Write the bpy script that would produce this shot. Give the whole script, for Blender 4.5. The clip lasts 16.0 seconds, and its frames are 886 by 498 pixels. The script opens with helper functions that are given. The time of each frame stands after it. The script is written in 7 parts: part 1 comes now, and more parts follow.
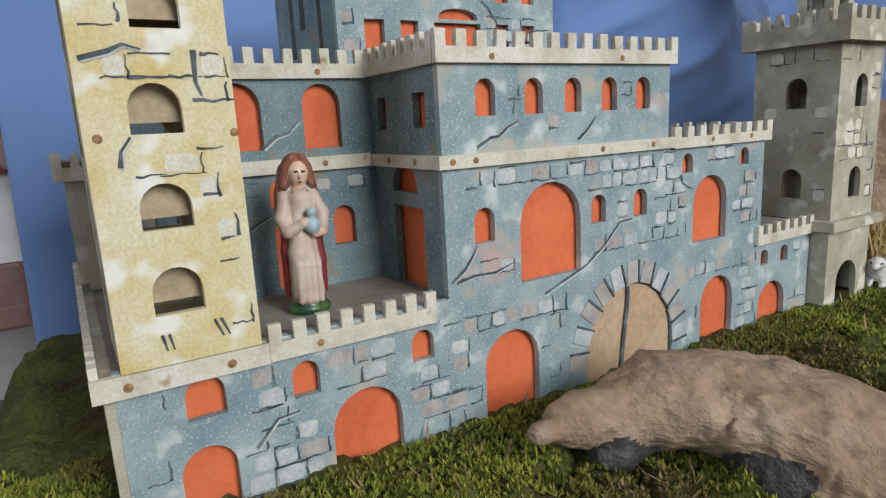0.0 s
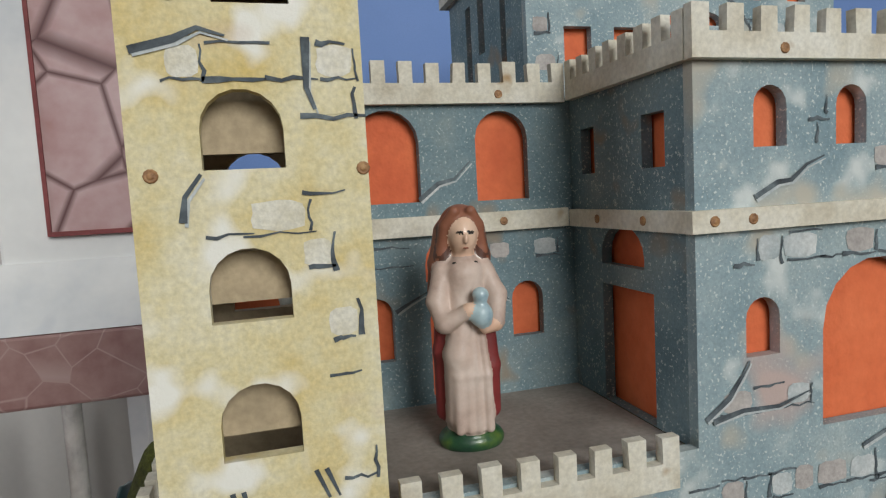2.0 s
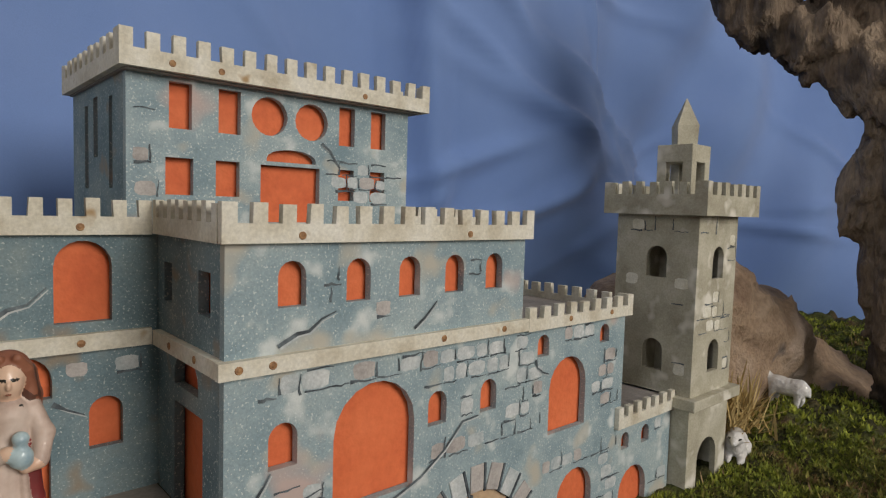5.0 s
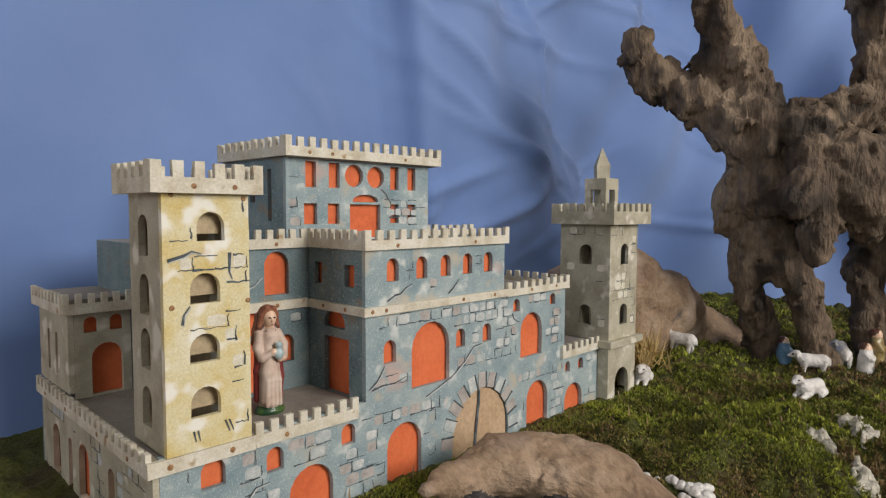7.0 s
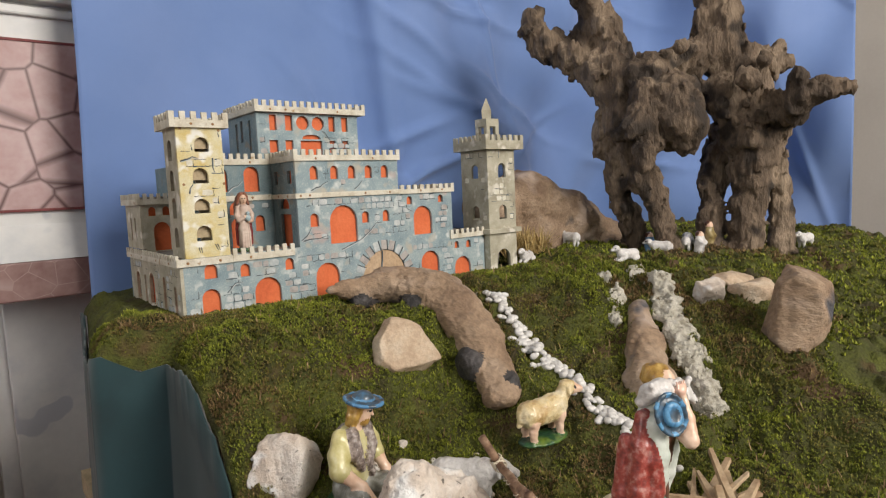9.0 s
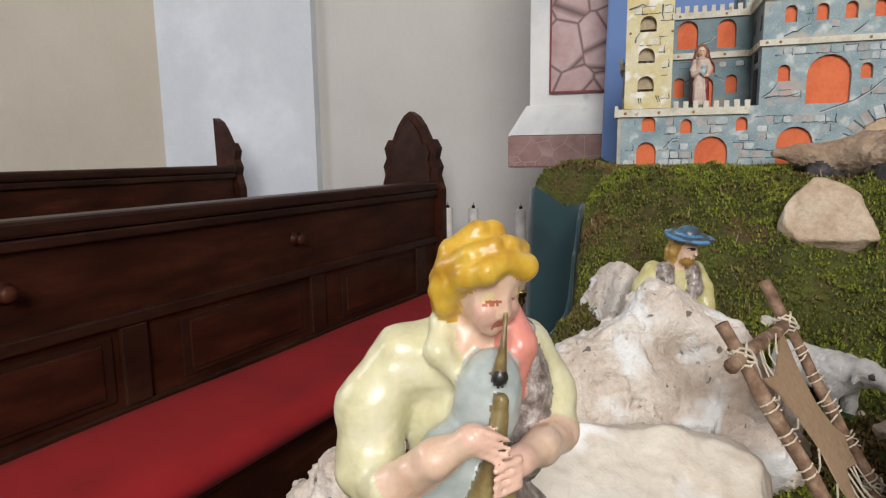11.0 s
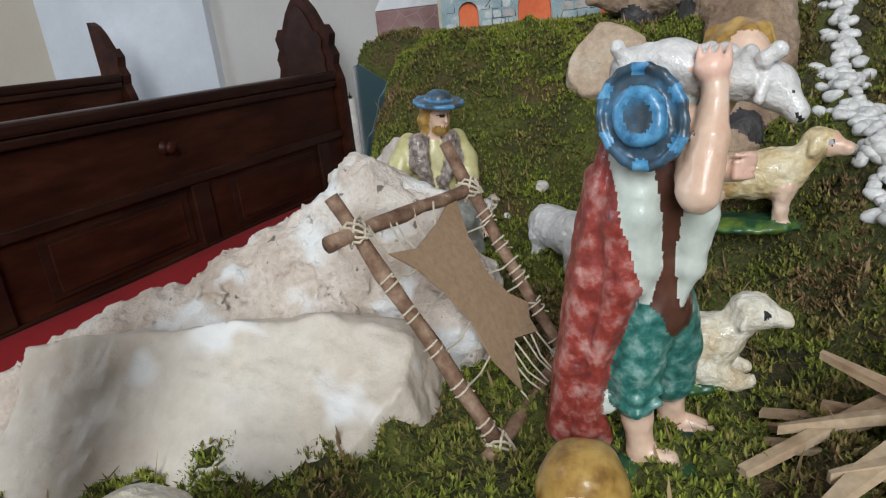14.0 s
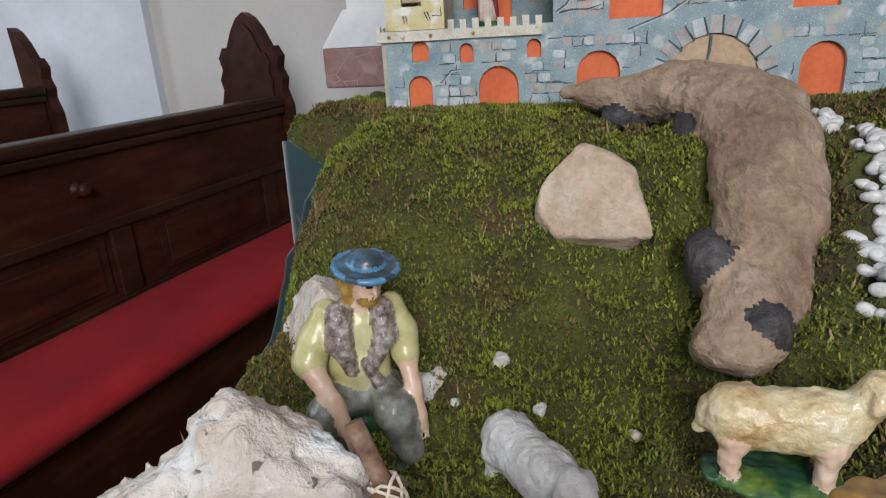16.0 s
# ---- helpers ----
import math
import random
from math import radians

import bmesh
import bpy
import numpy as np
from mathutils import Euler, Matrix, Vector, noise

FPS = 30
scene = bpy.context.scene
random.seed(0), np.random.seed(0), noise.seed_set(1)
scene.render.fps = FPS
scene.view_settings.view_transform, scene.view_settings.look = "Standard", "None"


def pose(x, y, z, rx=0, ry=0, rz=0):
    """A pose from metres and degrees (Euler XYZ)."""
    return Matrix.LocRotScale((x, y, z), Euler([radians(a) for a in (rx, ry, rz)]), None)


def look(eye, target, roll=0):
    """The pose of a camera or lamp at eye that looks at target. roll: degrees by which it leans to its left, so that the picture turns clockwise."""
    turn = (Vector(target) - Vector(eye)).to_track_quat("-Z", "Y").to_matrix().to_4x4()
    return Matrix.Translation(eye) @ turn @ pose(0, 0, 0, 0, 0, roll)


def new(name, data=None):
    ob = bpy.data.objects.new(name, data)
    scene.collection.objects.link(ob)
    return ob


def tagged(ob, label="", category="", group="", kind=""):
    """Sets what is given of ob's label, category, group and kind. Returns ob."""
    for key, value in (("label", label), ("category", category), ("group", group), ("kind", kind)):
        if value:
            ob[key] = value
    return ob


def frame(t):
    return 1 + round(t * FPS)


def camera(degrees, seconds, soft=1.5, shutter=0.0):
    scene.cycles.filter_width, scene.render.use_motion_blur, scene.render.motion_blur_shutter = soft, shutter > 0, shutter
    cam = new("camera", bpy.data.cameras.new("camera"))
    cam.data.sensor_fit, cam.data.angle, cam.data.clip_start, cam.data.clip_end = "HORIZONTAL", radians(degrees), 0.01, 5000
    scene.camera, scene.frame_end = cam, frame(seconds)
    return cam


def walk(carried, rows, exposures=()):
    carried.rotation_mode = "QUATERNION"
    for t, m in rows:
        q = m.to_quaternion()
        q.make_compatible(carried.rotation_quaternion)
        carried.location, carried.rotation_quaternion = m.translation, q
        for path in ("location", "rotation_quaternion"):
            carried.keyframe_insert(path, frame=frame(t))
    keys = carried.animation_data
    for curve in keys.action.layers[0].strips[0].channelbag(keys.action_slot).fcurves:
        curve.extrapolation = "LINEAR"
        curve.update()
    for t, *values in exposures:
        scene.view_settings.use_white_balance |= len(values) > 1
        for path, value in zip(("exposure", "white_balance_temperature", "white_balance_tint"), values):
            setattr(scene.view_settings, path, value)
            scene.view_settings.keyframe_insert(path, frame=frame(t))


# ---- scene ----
cam = camera(71.4, 16.0, 1.2)
PATH = [
    (0, (0.0, -0.304, 1.352), (1.015, 1.373, 0.953), -3.0),
    (0.5, (0.022, -0.293, 1.373), (0.885, 1.496, 1.146), -2.4),
    (1, (0.041, -0.276, 1.375), (0.825, 1.552, 1.161), -2.6),
    (1.5, (0.048, -0.242, 1.357), (0.68, 1.649, 1.203), -3.6),
    (2, (0.045, -0.181, 1.344), (0.577, 1.739, 1.168), -3.1),
    (2.5, (0.047, -0.154, 1.334), (0.489, 1.788, 1.148), -3.8),
    (3, (0.063, -0.168, 1.344), (0.531, 1.769, 1.172), -3.5),
    (3.5, (0.089, -0.199, 1.364), (0.789, 1.668, 1.207), -1.5),
    (4, (0.104, -0.218, 1.385), (1.026, 1.549, 1.218), 0.9),
    (4.5, (0.115, -0.243, 1.395), (1.284, 1.374, 1.251), 2.2),
    (6.8, (-0.163, -0.375, 1.426), (1.351, 0.925, 1.291), -0.5),
    (7, (-0.156, -0.433, 1.421), (1.267, 0.967, 1.299), 0.2),
    (7.5, (-0.195, -0.58, 1.397), (1.116, 0.927, 1.292), -1.3),
    (8, (-0.245, -0.678, 1.388), (1.106, 0.792, 1.274), -1.5),
    (8.2, (-0.278, -0.732, 1.379), (1.118, 0.695, 1.262), -2.0),
    (10.3, (-0.079, -1.024, 1.229), (0.331, 0.911, 0.932), -3.2),
    (10.5, (-0.035, -0.994, 1.211), (0.162, 0.979, 0.945), -2.5),
    (11, (0.036, -0.963, 1.187), (-0.566, 0.919, 0.879), -0.7),
    (11.5, (0.059, -0.981, 1.192), (-0.877, 0.747, 0.823), -3.5),
    (12, (0.067, -0.981, 1.165), (-0.924, 0.697, 0.715), -4.5),
    (12.5, (0.106, -0.972, 1.153), (-0.899, 0.681, 0.645), -5.8),
    (13, (0.153, -0.94, 1.159), (-0.685, 0.8, 0.64), -5.3),
    (13.5, (0.2, -0.895, 1.162), (-0.416, 0.928, 0.617), -5.6),
    (14, (0.217, -0.864, 1.158), (-0.295, 0.958, 0.511), -6.0),
    (14.5, (0.217, -0.843, 1.181), (-0.28, 0.986, 0.54), -6.8),
    (15, (0.215, -0.773, 1.227), (-0.252, 1.096, 0.691), -6.1),
    (15.5, (0.21, -0.715, 1.237), (-0.22, 1.124, 0.576), -2.5),
    (16, (0.204, -0.692, 1.242), (-0.184, 1.156, 0.583), -3.2),
]
EXPOSURES = [(0, -0.05, 6100, 9), (0.5, -0.2, 6300, 9), (1.5, -0.28, 6350, 8), (2.5, -0.24, 6200, 7), (3.5, -0.47, 6200, 8), (4.5, -0.46, 6800, 10), (7.0, -0.12, 6900, 12), (8.2, 0.08, 7000, 12), (10.5, 0.05, 6600, 11), (11.0, -0.05, 6450, 11), (12.5, -0.18, 5980, 9), (14.0, -0.22, 5920, 7), (15.0, -0.38, 5950, 9), (16.0, -0.14, 6000, 10)]
walk(cam, [(t, look(eye, target, roll)) for t, eye, target, roll in PATH], EXPOSURES)
# ---- world, sky and the church's windows ----
world = bpy.data.worlds.new("church_sky")
scene.world = world
world.use_nodes = True
wn = world.node_tree.nodes
sky = wn.new("ShaderNodeTexSky")
sky.sky_type, sky.sun_disc, sky.sun_elevation, sky.sun_rotation = "NISHITA", False, radians(40), radians(200)
world.node_tree.links.new(sky.outputs[0], wn["Background"].inputs[0])
wn["Background"].inputs[1].default_value = 0.1


def window_light(name, eye, target, w, h, watts, colour):
    data = bpy.data.lights.new(name, "AREA")
    data.shape, data.size, data.size_y, data.energy, data.color = "RECTANGLE", w, h, watts, colour
    ob = new(name, data)
    ob.matrix_world = look(eye, target)
    return ob


window_light("window_light_south", (0.9, -3.9, 2.9), (0.3, 0.0, 1.1), 1.6, 2.0, 165, (1.0, 0.97, 0.92))
window_light("window_light_west", (-4.4, -1.6, 3.0), (-0.5, 0.2, 1.0), 1.4, 2.0, 55, (0.93, 0.96, 1.0))

# ---- materials ----


def ramp(nt, fac, stops):
    r = nt.nodes.new("ShaderNodeValToRGB")
    els = r.color_ramp.elements
    while len(els) < len(stops):
        els.new(0.5)
    for e, (p, c) in zip(els, stops):
        e.position, e.color = p, (*c, 1)
    nt.links.new(fac, r.inputs[0])
    return r.outputs[0]


def mixc(nt, fac, a, b, how="MIX"):
    m = nt.nodes.new("ShaderNodeMix")
    m.data_type, m.blend_type = "RGBA", how
    for sock, v in ((m.inputs[0], fac), (m.inputs[6], a), (m.inputs[7], b)):
        if isinstance(v, (int, float)):
            sock.default_value = v
        elif isinstance(v, tuple):
            sock.default_value = (*v, 1)
        else:
            nt.links.new(v, sock)
    return m.outputs[2]


def noise_tex(nt, scale, detail=4, rough=0.55, stretch=(1, 1, 1), kind="noise"):
    co = nt.nodes.new("ShaderNodeTexCoord")
    mp = nt.nodes.new("ShaderNodeMapping")
    mp.inputs["Scale"].default_value = stretch
    nt.links.new(co.outputs["Object"], mp.inputs[0])
    if kind == "noise":
        n = nt.nodes.new("ShaderNodeTexNoise")
        n.inputs["Detail"].default_value, n.inputs["Roughness"].default_value = detail, rough
    else:
        n = nt.nodes.new("ShaderNodeTexVoronoi")
        if kind == "edge":
            n.feature = "DISTANCE_TO_EDGE"
    n.inputs["Scale"].default_value = scale
    nt.links.new(mp.outputs[0], n.inputs["Vector"])
    return n.outputs[0]


def mat(name, base, dark=None, light=None, scale=40, fine=300, rough=0.7, metal=0.0, bump=0.2, dist=0.001, spots=None, stretch=(1, 1, 1), coat=0.0, sheen=0.0, fine_amt=0.35, spec=0.5):
    """A painted or natural surface: stains at one scale, grain at another, relief, and spots of another colour."""
    m = bpy.data.materials.new(name)
    m.use_nodes = True
    nt = m.node_tree
    b = nt.nodes["Principled BSDF"]
    dark = dark or tuple(c * 0.72 for c in base)
    light = light or tuple(min(1, c * 1.2) for c in base)
    big = noise_tex(nt, scale, 5, 0.6, stretch)
    col = ramp(nt, big, [(0.3, dark), (0.5, base), (0.72, light)])
    grain = noise_tex(nt, fine, 3, 0.6, stretch)
    col = mixc(nt, fine_amt, col, ramp(nt, grain, [(0.3, (0.35, 0.35, 0.35)), (0.7, (1, 1, 1))]), "MULTIPLY")
    for sp in spots or ():
        s = noise_tex(nt, sp[1], 2, 0.5)
        col = mixc(nt, ramp(nt, s, [(sp[2], (0, 0, 0)), (sp[2] + sp[3], (1, 1, 1))]), col, sp[0])
    nt.links.new(col, b.inputs["Base Color"])
    b.inputs["Roughness"].default_value, b.inputs["Metallic"].default_value = rough, metal
    b.inputs["Specular IOR Level"].default_value = spec
    b.inputs["Coat Weight"].default_value, b.inputs["Sheen Weight"].default_value = coat, sheen
    if bump:
        bp = nt.nodes.new("ShaderNodeBump")
        bp.inputs["Strength"].default_value, bp.inputs["Distance"].default_value = bump, dist
        mx = nt.nodes.new("ShaderNodeMath")
        mx.operation = "ADD"
        nt.links.new(big, mx.inputs[0])
        nt.links.new(grain, mx.inputs[1])
        nt.links.new(mx.outputs[0], bp.inputs["Height"])
        nt.links.new(bp.outputs[0], b.inputs["Normal"])
    return m


M = {}
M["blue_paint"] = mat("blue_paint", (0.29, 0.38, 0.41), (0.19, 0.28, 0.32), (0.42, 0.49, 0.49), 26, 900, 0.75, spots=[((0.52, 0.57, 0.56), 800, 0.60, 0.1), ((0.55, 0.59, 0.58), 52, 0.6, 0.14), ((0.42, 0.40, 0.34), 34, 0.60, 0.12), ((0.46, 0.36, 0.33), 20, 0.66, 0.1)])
# same blue with shade mixed into the colour, for recessed, side and back walls
M["blue_shade"] = mat("shaded_blue_paint", (0.17, 0.25, 0.28), (0.11, 0.18, 0.21), (0.26, 0.32, 0.32), 30, 900, 0.75, spots=[((0.42, 0.47, 0.46), 760, 0.60, 0.08), ((0.24, 0.2, 0.15), 36, 0.62, 0.1)])
M["cream"] = mat("cream_trim", (0.68, 0.64, 0.53), (0.5, 0.44, 0.33), (0.78, 0.76, 0.68), 45, 500, 0.7, spots=[((0.36, 0.24, 0.12), 60, 0.68, 0.08)])
M["yellow"] = mat("yellow_stone_paint", (0.72, 0.64, 0.38), (0.66, 0.50, 0.17), (0.82, 0.80, 0.68), 30, 600, 0.75, spots=[((0.78, 0.77, 0.7), 42, 0.55, 0.1), ((0.55, 0.42, 0.33), 24, 0.66, 0.1)])
M["greytower"] = mat("grey_stone_paint", (0.47, 0.44, 0.34), (0.34, 0.31, 0.23), (0.6, 0.57, 0.47), 30, 600, 0.75, spots=[((0.66, 0.63, 0.55), 38, 0.58, 0.1)])
M["orange"] = mat("orange_paper", (0.72, 0.16, 0.055), (0.62, 0.12, 0.04), (0.78, 0.2, 0.075), 25, 200, 0.75, bump=0.3, dist=0.002, fine_amt=0.12)
M["raw"] = mat("raw_plywood", (0.5, 0.4, 0.26), None, None, 30, 300, 0.8)
M["deck"] = mat("grey_deck_paint", (0.3, 0.27, 0.24), None, None, 30, 400, 0.85)
M["tan"] = mat("tan_paper_door", (0.56, 0.4, 0.26), (0.5, 0.34, 0.2), (0.62, 0.46, 0.31), 18, 200, 0.7, bump=0.4, dist=0.003)
M["white_daub"] = mat("white_daub", (0.50, 0.54, 0.545), (0.36, 0.42, 0.44), (0.66, 0.68, 0.67), 90, 700, 0.75)
M["cream_daub"] = mat("cream_daub", (0.74, 0.71, 0.6), (0.62, 0.57, 0.42), (0.82, 0.81, 0.75), 70, 700, 0.75)
M["pink_daub"] = mat("pinkish_daub", (0.44, 0.41, 0.39), None, None, 70, 700, 0.75)
M["ink"] = mat("dark_brush_line", (0.085, 0.105, 0.12), (0.035, 0.042, 0.05), (0.2, 0.24, 0.26), 120, 500, 0.8, bump=0)
M["rust"] = mat("rusty_nail", (0.33, 0.17, 0.07), (0.16, 0.07, 0.03), (0.5, 0.3, 0.13), 300, 900, 0.6)
M["moss_ground"] = mat("moss_ground", (0.085, 0.095, 0.016), (0.06, 0.045, 0.018), (0.15, 0.165, 0.027), 16, 260, 0.95, bump=1.0, dist=0.006, fine_amt=0.8, spots=[((0.1, 0.06, 0.028), 13, 0.58, 0.1)])
M["drape"] = mat("blue_cloth", (0.145, 0.245, 0.51), (0.125, 0.22, 0.48), (0.17, 0.27, 0.54), 3, 900, 0.8, bump=0.08, dist=0.002, sheen=0.3, fine_amt=0.1)
M["teal"] = mat("teal_cloth", (0.006, 0.036, 0.043), None, None, 8, 900, 0.85, sheen=0.3, bump=0.05)
# dark base and near-black spots paint the stump's deep shadows into the wood
M["wood"] = mat("driftwood", (0.19, 0.135, 0.092), (0.045, 0.03, 0.02), (0.42, 0.32, 0.225), 11, 210, 0.85, bump=1.0, dist=0.006, stretch=(1, 1, 0.35), fine_amt=0.7, spots=[((0.035, 0.025, 0.018), 17, 0.54, 0.1)])
M["bark"] = mat("rough_bark", (0.36, 0.25, 0.165), (0.2, 0.125, 0.08), (0.5, 0.38, 0.28), 14, 190, 0.8, bump=0.8, dist=0.004, stretch=(1, 0.45, 1), fine_amt=0.5, spots=[((0.07, 0.07, 0.08), 12, 0.63, 0.06), ((0.42, 0.33, 0.27), 9, 0.6, 0.1)])
M["white_rock"] = mat("white_limestone", (0.66, 0.57, 0.49), (0.5, 0.39, 0.31), (0.78, 0.74, 0.69), 20, 260, 0.75, bump=0.8, dist=0.003, fine_amt=0.3, spots=[((0.16, 0.14, 0.12), 130, 0.68, 0.05), ((0.75, 0.75, 0.74), 26, 0.56, 0.1)])
M["smooth_rock"] = mat("smooth_limestone", (0.64, 0.57, 0.48), (0.55, 0.46, 0.37), (0.72, 0.68, 0.61), 12, 90, 0.5, bump=0.5, dist=0.003, fine_amt=0.2, spots=[((0.74, 0.73, 0.71), 18, 0.6, 0.08)])
M["tan_rock"] = mat("tan_limestone", (0.55, 0.42, 0.30), (0.4, 0.28, 0.19), (0.66, 0.56, 0.44), 30, 200, 0.8, bump=0.8, dist=0.003)
M["pebble"] = mat("white_pebble", (0.72, 0.71, 0.69), None, None, 60, 400, 0.5)
M["lichen"] = mat("grey_lichen", (0.56, 0.53, 0.45), (0.35, 0.32, 0.25), (0.7, 0.67, 0.6), 60, 300, 0.95, bump=1.0, dist=0.004)
M["pew"] = mat("dark_varnished_wood", (0.046, 0.0125, 0.006), (0.02, 0.006, 0.0035), (0.085, 0.026, 0.012), 7, 90, 0.45, bump=0.1, stretch=(3, 0.4, 3), spec=0.2)
M["pew_rail"] = mat("brown_varnished_wood", (0.036, 0.013, 0.008), (0.02, 0.008, 0.005), (0.06, 0.024, 0.013), 7, 90, 0.4, bump=0.1, stretch=(3, 0.4, 3), spec=0.25)
M["cushion"] = mat("red_cushion_cloth", (0.36, 0.010, 0.014), (0.28, 0.007, 0.011), (0.41, 0.014, 0.018), 6, 900, 0.95, bump=0.2, dist=0.004, fine_amt=0.15)
M["plaster"] = mat("white_plaster", (0.64, 0.61, 0.58), (0.6, 0.57, 0.54), (0.67, 0.64, 0.61), 2, 60, 0.9, bump=0.05, fine_amt=0.06)
M["plaster_cream"] = mat("cream_plaster", (0.58, 0.52, 0.43), (0.55, 0.49, 0.4), (0.61, 0.55, 0.46), 2, 60, 0.9, bump=0.05, fine_amt=0.06)
M["plaster_blue"] = mat("cool_white_plaster", (0.72, 0.75, 0.80), (0.66, 0.69, 0.75), None, 2, 60, 0.9, bump=0.05, fine_amt=0.06)
M["tile"] = mat("grey_floor_stone", (0.22, 0.21, 0.21), None, None, 5, 80, 0.5)
M["candle"] = mat("white_wax", (0.76, 0.74, 0.70), None, None, 20, 100, 0.45, bump=0.03, fine_amt=0.08)
M["brass"] = mat("polished_brass", (0.62, 0.44, 0.17), None, None, 30, 200, 0.25, metal=1.0, bump=0.05)
M["iron"] = mat("black_iron", (0.02, 0.02, 0.02), None, None, 30, 200, 0.5, metal=0.6)
M["straw"] = mat("dry_straw", (0.5, 0.36, 0.15), None, None, 100, 400, 0.9)
M["split_wood"] = mat("split_kindling", (0.52, 0.38, 0.24), (0.3, 0.18, 0.1), (0.66, 0.52, 0.36), 30, 220, 0.8, stretch=(1, 1, 1))
M["twig"] = mat("twig_bark", (0.24, 0.14, 0.085), (0.1, 0.05, 0.03), (0.42, 0.29, 0.2), 90, 400, 0.75, bump=0.5)
M["string"] = mat("natural_string", (0.66, 0.58, 0.45), None, None, 100, 900, 0.9)
M["hide"] = mat("tan_hide", (0.37, 0.25, 0.15), (0.32, 0.21, 0.12), (0.42, 0.29, 0.18), 18, 300, 0.8, bump=0.2, spots=[((0.1, 0.07, 0.05), 240, 0.72, 0.04)])


def glaze(name, base, **kw):
    kw.setdefault("rough", 0.38)
    kw.setdefault("coat", 0.3)
    kw.setdefault("fine_amt", 0.1)
    kw.setdefault("bump", 0.15)
    return mat(name, base, kw.pop("dark", None), kw.pop("light", None), kw.pop("scale", 60), kw.pop("fine", 400), **kw)


G = {}
G["skin"] = glaze("painted_flesh", (0.76, 0.53, 0.39), dark=(0.7, 0.44, 0.31), light=(0.79, 0.59, 0.46))
G["blond"] = glaze("painted_blond", (0.62, 0.37, 0.035), dark=(0.45, 0.22, 0.02), light=(0.72, 0.5, 0.08), scale=90)
G["straw_hair"] = glaze("painted_straw_hair", (0.42, 0.25, 0.06), dark=(0.2, 0.1, 0.02), light=(0.56, 0.38, 0.12), scale=120)
G["shirt"] = glaze("painted_cream_shirt", (0.70, 0.66, 0.42), dark=(0.6, 0.55, 0.32), light=(0.76, 0.73, 0.55))
G["greyshirt"] = glaze("painted_grey_white", (0.62, 0.67, 0.6), dark=(0.54, 0.6, 0.54), light=(0.7, 0.73, 0.68))
G["pink"] = glaze("painted_pink", (0.74, 0.28, 0.22))
G["pink_flesh"] = glaze("painted_pink_flesh", (0.78, 0.5, 0.39))
G["fur"] = glaze("painted_brown_fur", (0.31, 0.25, 0.22), dark=(0.05, 0.03, 0.025), light=(0.66, 0.61, 0.57), scale=170, fine=400, bump=0.6, dist=0.003, fine_amt=0.4)
G["jeans"] = glaze("painted_blue_grey", (0.38, 0.45, 0.5), dark=(0.14, 0.19, 0.24), light=(0.62, 0.68, 0.7), scale=85, bump=0.4, dist=0.002)
G["green"] = glaze("painted_green_breeches", (0.05, 0.2, 0.17), dark=(0.015, 0.07, 0.06), light=(0.3, 0.46, 0.42), scale=160)
G["base"] = glaze("painted_green_base", (0.025, 0.09, 0.035), dark=(0.008, 0.03, 0.03), light=(0.16, 0.24, 0.03), scale=60)
G["cloak"] = glaze("painted_red_cloak", (0.36, 0.06, 0.045), dark=(0.16, 0.03, 0.028), light=(0.62, 0.34, 0.30), scale=120, fine=400, bump=0.4, fine_amt=0.3)
G["hat"] = glaze("painted_blue_hat", (0.05, 0.085, 0.12), dark=(0.025, 0.03, 0.035), light=(0.07, 0.22, 0.4), scale=70)
G["bag"] = glaze("painted_grey_bag", (0.44, 0.49, 0.47), dark=(0.25, 0.29, 0.29), light=(0.58, 0.62, 0.6), scale=30)
G["pipe"] = glaze("painted_brown_pipe", (0.22, 0.16, 0.06), dark=(0.1, 0.06, 0.02), light=(0.4, 0.32, 0.14), scale=80)
G["wool"] = glaze("painted_cream_wool", (0.72, 0.66, 0.52), dark=(0.5, 0.36, 0.18), light=(0.8, 0.77, 0.68), scale=45, fine=170, bump=0.7, dist=0.004, fine_amt=0.25)
G["white_wool"] = glaze("painted_white_wool", (0.72, 0.70, 0.68), dark=(0.5, 0.47, 0.45), light=(0.8, 0.79, 0.78), scale=60, fine=230, bump=0.6, dist=0.003, fine_amt=0.2, rough=0.5)
G["ochre_wool"] = glaze("painted_ochre_wool", (0.7, 0.56, 0.31), dark=(0.45, 0.27, 0.1), light=(0.78, 0.7, 0.52), scale=45, fine=200, bump=0.6, dist=0.003, fine_amt=0.25)
G["brown"] = glaze("painted_dark_brown", (0.1, 0.04, 0.025))
G["robe"] = glaze("painted_pale_robe", (0.58, 0.45, 0.38), dark=(0.42, 0.3, 0.25), light=(0.68, 0.57, 0.5), rough=0.55, coat=0.1)
G["veil"] = glaze("painted_rust_veil", (0.27, 0.105, 0.06), dark=(0.22, 0.07, 0.04), rough=0.55, coat=0.1)
G["mantle"] = glaze("painted_maroon_mantle", (0.22, 0.03, 0.03), rough=0.55, coat=0.1)
G["jug"] = glaze("painted_blue_jug", (0.45, 0.58, 0.62), dark=(0.2, 0.32, 0.4))
G["dark"] = glaze("painted_black", (0.02, 0.018, 0.015))
G["blue_robe"] = glaze("painted_sky_blue", (0.12, 0.25, 0.4))

# ---- mesh helpers ----


def world_of(ob):
    if ob.parent:
        return world_of(ob.parent) @ ob.matrix_parent_inverse @ ob.matrix_basis
    return ob.matrix_basis.copy()


